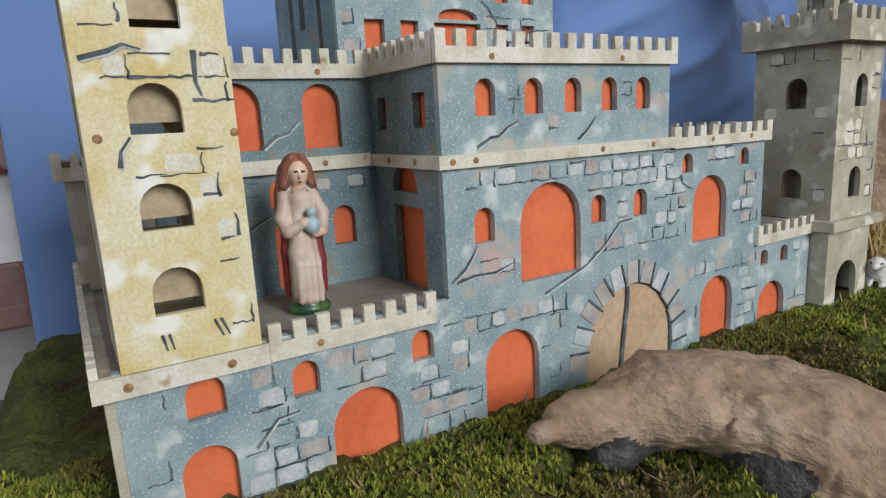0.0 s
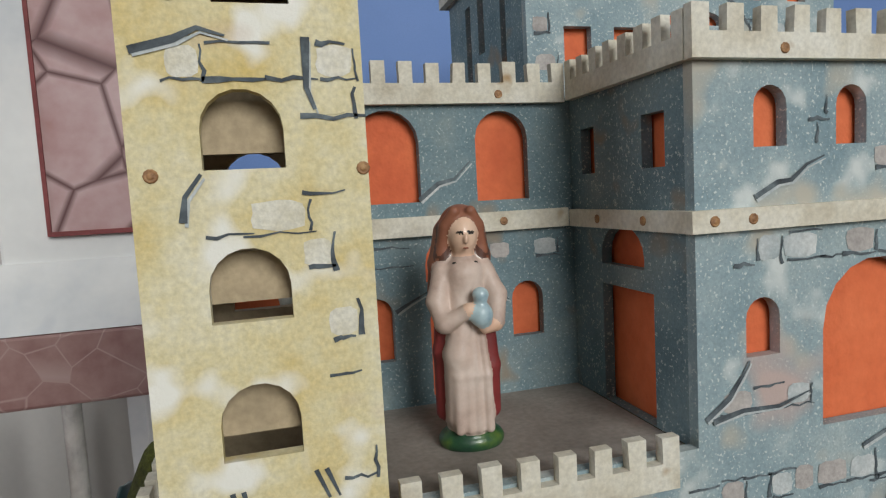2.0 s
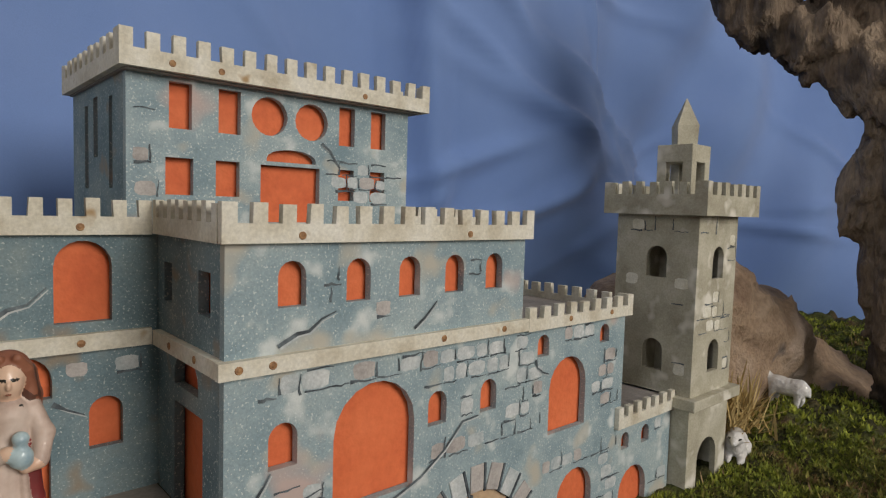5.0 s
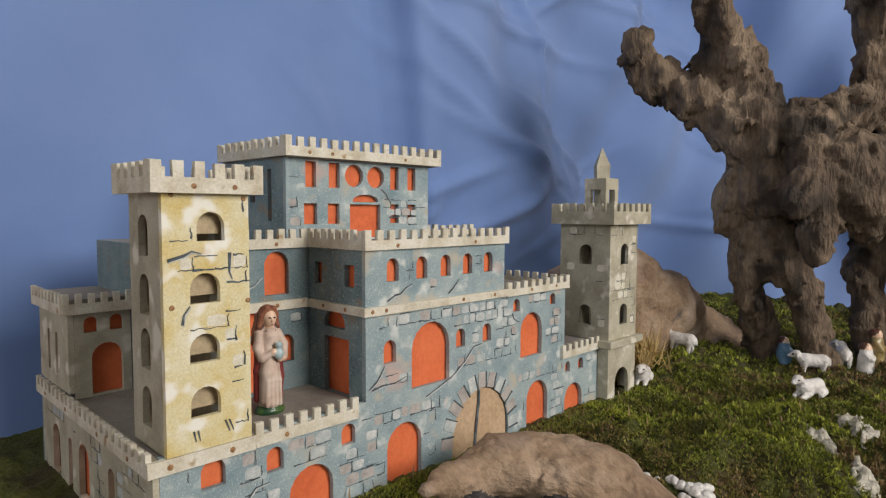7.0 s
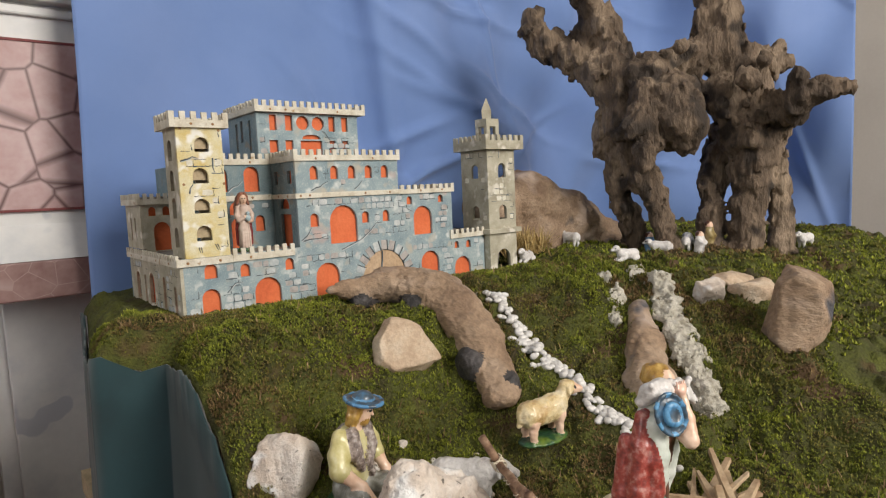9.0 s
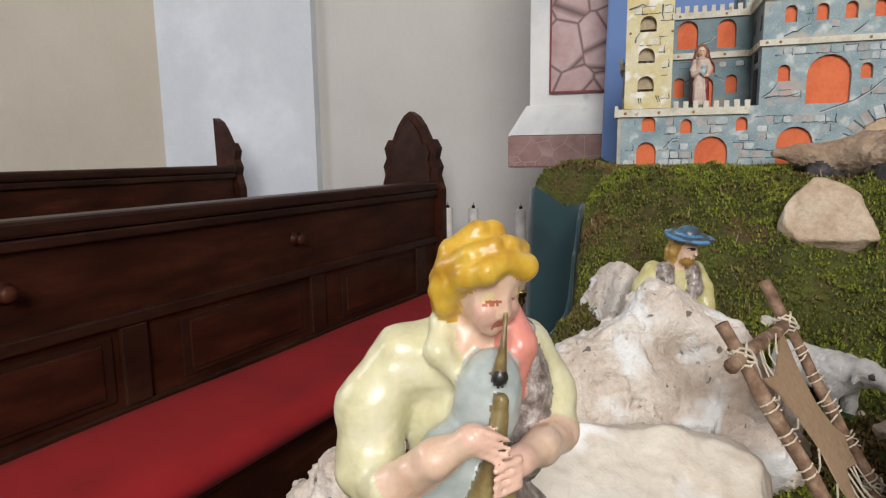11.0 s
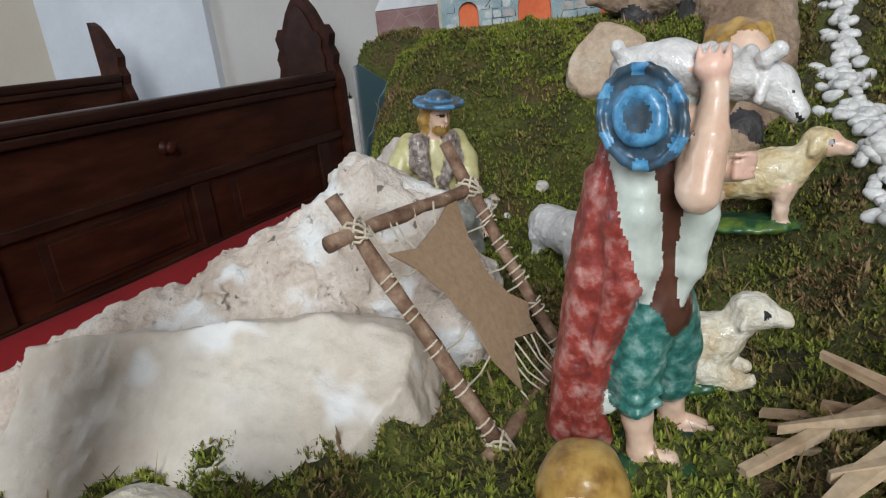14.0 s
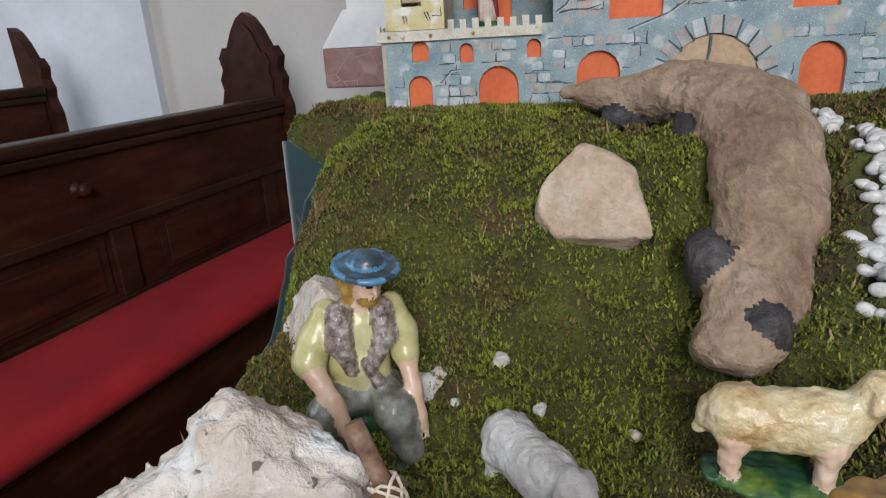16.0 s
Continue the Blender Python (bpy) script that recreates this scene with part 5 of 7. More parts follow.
tagged(k.build("bark_slab", [M["bark"]], rough=((0.006, 28, 12), (0.003, 70, -13))), "brown bark slab sunk in the moss beside the lichen", "bark")


def crust(pts, radii, label, seed):
    """A crust of lichen that follows the ground."""
    k = Clay(0.0032, 0.008)
    k.path([(x, y, h1(x, y) - r * 0.35) for (x, y), r in zip(pts, radii)], radii)
    return tagged(k.build("lichen_crust", [M["lichen"]], rough=((0.006, 45, seed), (0.007, 100, -seed), (0.003, 230, seed + 1))), label, "lichen")


crust([(0.645, -0.245), (0.625, -0.275), (0.595, -0.305), (0.56, -0.33)], [0.008, 0.011, 0.013, 0.008], "strip of pale grey lichen beside the mound", 51)
crust([(0.705, -0.27), (0.675, -0.30), (0.665, -0.345), (0.62, -0.39), (0.575, -0.445), (0.53, -0.505)], [0.009, 0.014, 0.018, 0.022, 0.024, 0.018], "pale grey lichen running down like a stream", 53)
stone("stone", (0.222, -0.45, 0.975), (0.02, 0.017, 0.016), M["white_rock"], "small white stone on the moss", 15)

for i_, (sx_, sy_, sr_) in enumerate(((0.16, -0.30, 0.008), (0.188, -0.325, 0.007), (0.178, -0.342, 0.006), (0.13, -0.33, 0.005), (0.25, -0.335, 0.006), (0.215, -0.40, 0.005))):
    stone("stone", (sx_, sy_, h1(sx_, sy_) + 0.003), (sr_, sr_ * 0.8, sr_ * 0.7), M["white_rock"], "small pale chalk crumb in the moss", 30 + i_, step=0.0012, rough=0.001, group="chalk crumbs on the slope")

# the big white rock: a rough crest over a smooth slab
white_rock = base_at("white_rock", 0.0, -0.56, 0.945, "large white limestone rock with a smooth pale slab in front", "rock")
k = Clay(0.0022, 0.008)
k.path([(-0.16, -0.595, 0.962), (-0.10, -0.558, 0.983), (-0.03, -0.518, 1.004), (0.03, -0.482, 1.035), (0.055, -0.468, 1.058), (0.10, -0.478, 1.046)], [0.02, 0.025, 0.026, 0.026, 0.024, 0.018])
k.path([(-0.17, -0.60, 0.925), (-0.05, -0.525, 0.955), (0.06, -0.465, 0.985), (0.11, -0.485, 0.985)], [0.03, 0.046, 0.055, 0.036])
k.ball((0.052, -0.468, 1.066), (0.022, 0.018, 0.018)).ball((0.108, -0.492, 1.015), (0.024, 0.024, 0.03)).ball((0.02, -0.5, 1.02), (0.034, 0.022, 0.028)).ball((0.12, -0.515, 0.975), (0.028, 0.03, 0.035))
k.cut((0.02, -0.585, 1.0), (0.15, -0.66, 0.73)).cut((0.05, -0.47, 1.086), (0.25, -0.1, 1.0)).cut((0.03, -0.45, 1.05), (-0.5, 0.85, 0.25))
k.build("crest", [M["white_rock"]], white_rock, "rough pitted limestone crest", ((0.005, 26, 21), (0.0034, 60, -23), (0.0022, 150, 27), (0.001, 320, -25)))
k = Clay(0.0022, 0.02)
k.path([(-0.24, -0.655, 0.94), (-0.10, -0.61, 0.955), (0.0, -0.595, 0.962), (0.085, -0.575, 0.965)], [0.05, 0.062, 0.062, 0.046])
k.path([(-0.2, -0.68, 0.92), (-0.06, -0.655, 0.925), (0.03, -0.64, 0.925), (0.09, -0.60, 0.935)], [0.04, 0.05, 0.05, 0.03])
k.cut((0.02, -0.609, 0.985), (0.14, -0.68, 0.71)).cut((0.02, -0.562, 1.006), (-0.10, 0.42, 0.9)).cut((0.118, -0.575, 0.965), (1.0, -0.25, 0.15)).cut((0.085, -0.625, 0.95), (0.72, -0.65, 0.1)).cut((-0.02, -0.675, 0.95), (-0.1, -0.95, -0.1)).cut((-0.125, -0.635, 0.95), (-0.85, -0.45, 0.25))
k.dig((0.085, -0.622, 1.02), (0.03, 0.03, 0.036)).dig((-0.07, -0.67, 1.03), (0.06, 0.05, 0.05)).dig((0.03, -0.66, 1.012), (0.05, 0.03, 0.03))
k.build("slab", [M["smooth_rock"]], white_rock, "smooth pale limestone slab", ((0.0042, 15, 22), (0.0022, 42, 24), (0.0009, 150, -26)))

# ---- statues ----


def sheep(name, m, wool, face, label, lying=False, head=(0.05, 0.0, 0.058), look_=(1, 0, -0.3), base=True, size=1.0, category="sheep figurine", group="", step=0.0016):
    """A glazed sheep: local x points along the body to the head."""
    k = Clay(step * (size if size > 0.6 else 0.75), 0.006 * size, m @ Matrix.Diagonal((size, size, size, 1)))
    zb = 0.026 if lying else 0.044
    k.ball((0, 0, zb), (0.042, 0.02, 0.021), 0).ball((0.022, 0, zb + 0.003), (0.024, 0.019, 0.021), 0).ball((-0.026, 0, zb + 0.001), (0.022, 0.02, 0.021), 0)
    hx, hy, hz = head
    if lying:
        hz -= 0.012
    k.limb((0.032, 0, zb + 0.006), (hx, hy, hz + 0.004), 0.014, 0.0105, 0)
    d = Vector(look_).normalized()
    h = Vector((hx, hy, hz + 0.006))
    k.ball(tuple(h), 0.0125, 0)
    k.limb(tuple(h + d * 0.006), tuple(h + d * 0.021), 0.0095, 0.006, 1)
    side = d.cross(Vector((0, 0, 1))).normalized()
    for s in (-1, 1):
        e = h + side * s * 0.011 + Vector((0, 0, 0.002))
        k.limb(tuple(e), tuple(e + side * s * 0.006 - Vector((0, 0, 0.009))), 0.0036, 0.0022, 0)
        eye = h + d * 0.0115 + side * s * 0.0075 + Vector((0, 0, 0.003))
        k.ball(tuple(eye), 0.0016, 3, soft=0.0005)
    if lying:
        for sy in (-1, 1):
            k.path([(0.02, sy * 0.014, 0.014), (0.04, sy * 0.012, 0.006), (0.05, sy * 0.01, 0.005)], [0.008, 0.006, 0.005], 1)
            k.path([(-0.03, sy * 0.018, 0.014), (-0.012, sy * 0.022, 0.006)], [0.011, 0.006], 0)
    else:
        for sx in (-0.028, 0.027):
            for sy in (-1, 1):
                k.path([(sx, sy * 0.011, 0.034), (sx + 0.002 * sy, sy * 0.011, 0.016), (sx + 0.001, sy * 0.011, 0.003)], [0.009, 0.0055, 0.0046], 0 if wool is G["white_wool"] else 1)
    k.limb((-0.044, 0, zb + 0.004), (-0.048, 0, zb - 0.012), 0.0055, 0.004, 0)
    if base:
        k.ball((0, 0, 0.0005), (0.046, 0.026, 0.0065), 2)
    ob = k.build(name, [wool, face, G["base"], G["dark"]], rough=((0.0011 * size, 170 / size, 31),))
    return tagged(ob, label, category, group)


def stand(x, y, turn, z=None):
    return Matrix.Translation((x, y, (h1(x, y) if z is None else z) + 0.001)) @ Matrix.Rotation(radians(turn), 4, "Z")


def piper():
    m = Matrix.Translation((-0.028, -0.752, 0.955)) @ Matrix.Rotation(radians(31.4), 4, "Z")
    # local: minus y faces the viewer, x to the viewer's right
    k = Clay(0.001, 0.004, m)
    k.ball((0.0, 0, 0.001), (0.04, 0.028, 0.009), 7)
    k.path([(-0.0195, -0.0000, 0.0120), (-0.0200, -0.0000, 0.0300), (-0.0174, -0.0020, 0.0541), (-0.0140, -0.0000, 0.0850)], [0.0085, 0.0105, 0.0145, 0.0165], 5)
    k.path([(0.0127, 0.0040, 0.0416), (0.0161, 0.0020, 0.0549), (0.0145, -0.0000, 0.0850)], [0.0115, 0.014, 0.0165], 5)
    k.path([(0.0128, 0.0060, 0.0363), (0.0113, 0.0060, 0.0138)], [0.0085, 0.0065], 0)
    k.limb((-0.0202, -0.0040, 0.0109), (-0.0194, -0.0200, 0.0190), 0.006, 0.0045, 0).limb((0.0110, -0.0000, 0.0140), (0.0118, -0.0140, 0.0221), 0.0062, 0.0048, 0)
    for a in range(12):
        t = 2 * math.pi * a / 12
        k.ball((0.003 + 0.026 * math.cos(t), 0.018 * math.sin(t), 0.088 + 0.003 * math.sin(3 * t)), (0.0105, 0.009, 0.0125), 4, soft=0.003)
    k.ball((0.003, 0, 0.096), (0.029, 0.02, 0.016), 4).ball((0.004, 0, 0.113), (0.024, 0.018, 0.02), 4)
    k.ball((0.004, 0.002, 0.14), (0.025, 0.0165, 0.034), 2).ball((-0.008, 0.0, 0.158), (0.019, 0.015, 0.014), 2, (0, -16, 0)).ball((0.018, 0.002, 0.157), (0.016, 0.014, 0.013), 2, (0, 18, 0))
    k.path([(0.0231, -0.0040, 0.1655), (0.0243, -0.0120, 0.1475), (0.0203, -0.0140, 0.1223)], [0.0062, 0.0085, 0.0095], 4, 0.002)
    k.path([(0.0157, -0.0120, 0.1751), (0.0181, -0.0180, 0.1654), (0.0152, -0.0200, 0.1500)], [0.0066, 0.0072, 0.0045], 3, 0.002)
    k.path([(-0.0076, -0.0120, 0.1742), (-0.0098, -0.0180, 0.1654), (-0.0028, -0.0200, 0.1565)], [0.0042, 0.0046, 0.0028], 2, 0.002)
    k.ball((0.0038, -0.0120, 0.1656), (0.0125, 0.007, 0.011), 0)
    k.path([(-0.0193, -0.0020, 0.1603), (-0.0308, -0.0020, 0.1424), (-0.0332, -0.0060, 0.1208)], [0.0115, 0.0125, 0.0118], 2)
    k.path([(-0.0325, -0.0080, 0.1214), (-0.0279, -0.0220, 0.1202)], [0.0105, 0.0085], 2)
    k.path([(-0.0272, -0.0240, 0.1227), (-0.0155, -0.0360, 0.1369), (-0.0059, -0.0420, 0.1444)], [0.0068, 0.0058, 0.0042], 0)
    k.path([(0.0275, -0.0000, 0.1590), (0.0357, -0.0020, 0.1414), (0.0351, -0.0100, 0.1298)], [0.0108, 0.0112, 0.0102], 2)
    k.path([(0.0352, -0.0160, 0.1295), (0.0230, -0.0300, 0.1330), (0.0123, -0.0400, 0.1351)], [0.007, 0.006, 0.0044], 0)
    k.ball((-0.0033, -0.0430, 0.1451), (0.0062, 0.004, 0.0038), 14, (0, 14, 0)).ball((0.0079, -0.0430, 0.1351), (0.0062, 0.0042, 0.005), 14)
    for i in range(4):
        k.limb((-0.0035, -0.0455, 0.1488 - 0.0026 * i), (0.0048, -0.0475, 0.1458 - 0.0027 * i), 0.0015, 0.0011, 14, 0.0006)
        k.limb((0.0085, -0.0465, 0.1385 - 0.0026 * i), (0.0004, -0.0485, 0.1368 - 0.0027 * i), 0.0016, 0.0012, 14, 0.0006)
    k.ball((0.0049, -0.0260, 0.1494), (0.0112, 0.0115, 0.0185), 6, (0, 10, 0)).ball((-0.0049, -0.0260, 0.1297), (0.0145, 0.012, 0.0145), 6).ball((-0.0082, -0.0240, 0.1164), (0.0125, 0.0105, 0.0105), 6).ball((-0.0172, -0.0240, 0.1245), (0.0075, 0.008, 0.008), 6)
    k.path([(0.0057, -0.0360, 0.1623), (0.0067, -0.0370, 0.1714), (0.0085, -0.0340, 0.1815)], [0.0021, 0.0011, 0.0009], 8, 0.0006)
    k.ball((0.0057, -0.0370, 0.1616), (0.0026, 0.0022, 0.0026), 10, soft=0.0006)
    k.path([(0.0049, -0.0400, 0.1553), (0.0034, -0.0410, 0.1408), (-0.0019, -0.0400, 0.1211)], [0.0027, 0.003, 0.0046], 8, 0.0008)
    k.path([(0.0061, -0.0400, 0.1321), (0.0059, -0.0400, 0.1224)], [0.0028, 0.0038], 8, 0.0008)
    k.limb((0.003, 0, 0.165), (0.005, -0.012, 0.182), 0.0092, 0.0084, 0)
    # the head, bent forward and turned a little aside
    k.place = m @ Matrix.Translation((0.006, -0.016, 0.1825)) @ Matrix.Rotation(radians(16), 4, "Z") @ Matrix.Rotation(radians(20), 4, "X") @ Matrix.Scale(0.9, 4)
    k.ball((0.0, 0.0, 0.009), (0.0118, 0.0135, 0.0152), 0).ball((0.0, -0.0035, 0.0005), (0.0092, 0.0098, 0.0085), 0).ball((0, -0.0098, -0.0056), (0.0042, 0.0034, 0.0032), 0)
    k.limb((0, -0.0128, 0.0092), (0, -0.0156, 0.0026), 0.0011, 0.0018, 0, 0.0022)
    for s in (-1, 1):
        k.ball((s * 0.0052, -0.0102, 0.0008), (0.0042, 0.0036, 0.0042), 12, soft=0.004)
        k.ball((s * 0.0047, -0.0112, 0.0088), (0.003, 0.0014, 0.0018), 13, (0, s * 8, 0), 0.001)
        k.limb((s * 0.003, -0.01265, 0.0074), (s * 0.0064, -0.0115, 0.0072), 0.0006, 0.0005, 9, 0.0002)
    k.ball((0, -0.0128, -0.0018), (0.0028, 0.0012, 0.0011), 9, soft=0.0004)
    k.ball((0, 0.0035, 0.0155), (0.0138, 0.0142, 0.0108), 1)
    for s in (-1, 1):
        k.path([(s * 0.002, -0.0095, 0.021), (s * 0.0085, -0.0105, 0.0185), (s * 0.0125, -0.0045, 0.0135), (s * 0.0135, 0.001, 0.006), (s * 0.0138, 0.003, -0.002), (s * 0.0122, 0.004, -0.0085)], [0.0042, 0.0046, 0.0048, 0.0046, 0.0046, 0.0032], 1, 0.0018)
        k.path([(s * 0.0035, -0.0045, 0.025), (s * 0.0105, -0.002, 0.0205), (s * 0.0145, 0.0045, 0.012), (s * 0.0152, 0.006, 0.002), (s * 0.0128, 0.0075, -0.006)], [0.0038, 0.0044, 0.0046, 0.0045, 0.0035], 1, 0.0014)
        k.path([(s * 0.003, 0.006, 0.0255), (s * 0.0105, 0.009, 0.017), (s * 0.0115, 0.0115, 0.004), (s * 0.0085, 0.0125, -0.007)], [0.0045, 0.005, 0.005, 0.0042], 1, 0.0014)
    k.ball((0, 0.011, 0.005), (0.0115, 0.0075, 0.0145), 1)
    lid = glaze("painted_yellow_shade", (0.77, 0.6, 0.32))
    ob = k.build("shepherd_statue", [G["skin"], G["blond"], G["shirt"], G["pink"], G["fur"], G["jeans"], G["bag"], G["base"], G["pipe"], glaze("painted_brown_red", (0.5, 0.15, 0.09)), G["dark"], G["straw_hair"], glaze("painted_rosy_cheek", (0.77, 0.47, 0.37)), lid, G["pink_flesh"]], rough=((0.0005, 150, 41),))
    tagged(ob, "glazed plaster statue of a fair-haired shepherd playing a bagpipe", "statue")


piper()


def carrier():
    m = Matrix.Translation((0.241, -0.601, 0.95)) @ Matrix.Rotation(radians(-5.2), 4, "Z")
    # local: the viewer at minus y, x to the viewer's right
    k = Clay(0.0011, 0.003, m)
    k.ball((0.004, 0.014, -0.002), (0.036, 0.034, 0.009), 7)
    k.path([(-0.0095, -0.0000, 0.0120), (-0.0115, -0.0000, 0.0350)], [0.0066, 0.0078], 0).path([(-0.0085, -0.0000, 0.0090), (0.0039, -0.0040, 0.0086)], [0.0062, 0.0045], 0)
    k.path([(0.0045, 0.028, 0.012), (0.004, 0.024, 0.034)], [0.0066, 0.0078], 0).path([(0.0055, 0.028, 0.009), (0.0235, 0.026, 0.007)], [0.0062, 0.0045], 0)
    k.path([(-0.0125, -0.0000, 0.0410), (-0.0115, -0.0010, 0.0586), (-0.0070, -0.0000, 0.0830)], [0.0115, 0.0128, 0.0135], 5)
    k.path([(0.0035, 0.022, 0.038), (0.0045, 0.018, 0.06), (0.001, 0.01, 0.084)], [0.0115, 0.013, 0.0135], 5)
    for z in (0.04, 0.047, 0.062):
        k.path([(-0.0215, -0.006, z), (-0.011, -0.0115, z - 0.003), (-0.001, -0.007, z + 0.001)], [0.0022, 0.0026, 0.002], 5, 0.002)
    k.path([(-0.0020, 0.0020, 0.0841), (-0.0020, 0.0020, 0.1143), (0.0020, -0.0000, 0.1500)], [0.0135, 0.0125, 0.0165], 9)
    k.path([(-0.0107, -0.0060, 0.1591), (-0.0101, -0.0110, 0.1313), (-0.0081, -0.0110, 0.1093), (-0.0072, -0.0100, 0.0945)], [0.0105, 0.0088, 0.006, 0.0022], 2, 0.003)
    k.path([(0.0094, -0.0020, 0.1504), (0.0122, -0.0060, 0.1298), (0.0103, -0.0060, 0.1083), (0.0059, -0.0060, 0.0907)], [0.011, 0.0082, 0.0056, 0.0022], 2, 0.003)
    k.ball((0.004, 0.004, 0.162), (0.0185, 0.015, 0.02), 2)
    k.path([(-0.0166, 0.0020, 0.1647), (-0.0235, -0.0000, 0.1400), (-0.0298, -0.0020, 0.1008), (-0.0377, -0.0020, 0.0562), (-0.0452, -0.0020, 0.0194)], [0.0075, 0.0088, 0.0098, 0.0095, 0.0085], 6, 0.003)
    k.path([(-0.0150, -0.0080, 0.1518), (-0.0173, -0.0100, 0.1281), (-0.0167, -0.0120, 0.1001), (-0.0275, -0.0090, 0.0650), (-0.0349, -0.0080, 0.0238)], [0.005, 0.0075, 0.0072, 0.0055, 0.0062], 6, 0.003)
    k.path([(-0.0272, 0.0120, 0.1421), (-0.0355, 0.0120, 0.0951), (-0.0439, 0.0120, 0.0428), (-0.0491, 0.0120, 0.0094)], [0.0075, 0.0085, 0.0085, 0.0085], 6, 0.003)
    k.path([(-0.0293, -0.0060, 0.0262), (-0.0265, -0.0000, 0.0140)], [0.0055, 0.0045], 6, 0.003)
    k.path([(-0.0215, -0.0000, 0.0700), (-0.0260, -0.0000, 0.0450), (-0.0241, -0.0040, 0.0347)], [0.0045, 0.005, 0.004], 2, 0.002)
    k.path([(0.0096, -0.0100, 0.1666), (0.0115, -0.0220, 0.1502), (0.0114, -0.0280, 0.1450)], [0.0082, 0.0078, 0.007], 0)
    k.path([(0.0114, -0.0280, 0.1450), (0.0151, -0.0220, 0.1640), (0.0162, -0.0160, 0.1808)], [0.0076, 0.0064, 0.0045], 0, 0.002)
    k.ball((0.0152, -0.0160, 0.1878), (0.0058, 0.0042, 0.0056), 3, soft=0.002)
    k.limb((0.0175, -0.0080, 0.1498), (0.0251, -0.0140, 0.1507), 0.0062, 0.0045, 0).ball((0.0257, -0.0150, 0.1509), (0.0042, 0.0036, 0.0046), 3, soft=0.001)
    for i in range(4):
        k.limb((0.0108 + 0.0031 * i, -0.0165, 0.1885), (0.0108 + 0.0033 * i, -0.0145, 0.1955), 0.0017, 0.0012, 3, 0.0006)
        k.limb((0.0242, -0.0185, 0.1488 + 0.0026 * i), (0.0305, -0.0165, 0.1482 + 0.0027 * i), 0.0014, 0.0011, 3, 0.0006)
    k.limb((0.012, 0.006, 0.168), (0.022, 0.012, 0.18), 0.0085, 0.0085, 0)
    k.ball((0.0262, 0.02, 0.1885), (0.0128, 0.0138, 0.0135), 1).ball((0.029, 0.011, 0.188), (0.009, 0.009, 0.011), 0)
    for i in range(7):
        a = radians(-70 + 38 * i)
        k.path([(0.0262, 0.018, 0.2005), (0.0262 + 0.009 * math.cos(a), 0.02 + 0.009 * math.sin(a), 0.198), (0.0262 + 0.0122 * math.cos(a), 0.02 + 0.0128 * math.sin(a), 0.188)], [0.003, 0.0036, 0.0034], 1, 0.001)
    k.path([(-0.0186, 0.0020, 0.1798), (-0.0124, -0.0020, 0.1877), (0.0020, -0.0040, 0.1893), (0.0197, -0.0040, 0.1839), (0.0328, -0.0020, 0.1812)], [0.0055, 0.0088, 0.0096, 0.0082, 0.0078], 4)
    for i in range(26):
        rs = random.Random(500 + i)
        t = i / 25
        k.ball((-0.018 + 0.055 * t, -0.004 - 0.006 * rs.random(), 0.193 - 0.006 * t + rs.uniform(-0.006, 0.005)), (0.0032, 0.0028, 0.0034), 4, soft=0.0016)
    k.ball((0.0371, -0.0030, 0.1788), (0.0085, 0.0072, 0.0082), 4).limb((0.0392, -0.0050, 0.1756), (0.0448, -0.0080, 0.1697), 0.0058, 0.0042, 4)
    k.limb((0.0333, -0.0090, 0.1824), (0.0310, -0.0120, 0.1755), 0.0026, 0.0018, 4, 0.001)
    k.limb((0.0393, -0.0098, 0.1770), (0.0422, -0.0098, 0.1764), 0.0006, 0.0005, 10, 0.0002).limb((0.0440, -0.0125, 0.1685), (0.0454, -0.0115, 0.1674), 0.0005, 0.0004, 10, 0.0002)
    keep = k.place
    k.place = m @ Matrix.Translation((-0.0085, -0.0210, 0.1726)) @ Matrix.Rotation(radians(-14), 4, "Z") @ Matrix.Rotation(radians(80), 4, "X") @ Matrix.Rotation(radians(20), 4, "Z")
    k.ball((0, 0, 0), (0.0152, 0.0185, 0.003), 12)
    for i in range(18):
        a, b = 2 * math.pi * i / 18, 2 * math.pi * (i + 1) / 18
        k.limb((0.0152 * math.cos(a), 0.0186 * math.sin(a), 0.0016), (0.0152 * math.cos(b), 0.0186 * math.sin(b), 0.0016), 0.0019, 0.0019, 8 if i % 3 == 0 else 12, 0.001)
        k.limb((0.0072 * math.cos(a), 0.0088 * math.sin(a), 0.0046), (0.0072 * math.cos(b), 0.0088 * math.sin(b), 0.0046), 0.0024, 0.0024, 8, 0.001)
    k.ball((0, 0, 0.0035), (0.0078, 0.0094, 0.0036), 12)
    k.place = keep
    blue = glaze("painted_bright_blue", (0.09, 0.29, 0.52), dark=(0.03, 0.1, 0.2), light=(0.2, 0.46, 0.7), scale=160)
    ob = k.build("shepherd_statue", [G["skin"], G["straw_hair"], G["greyshirt"], G["pink_flesh"], G["white_wool"], G["green"], G["cloak"], G["base"], blue, G["brown"], G["dark"], G["dark"], G["hat"]], rough=((0.0005, 150, 43),))
    tagged(ob, "glazed statue of a shepherd carrying a lamb, red cloak", "statue")


carrier()


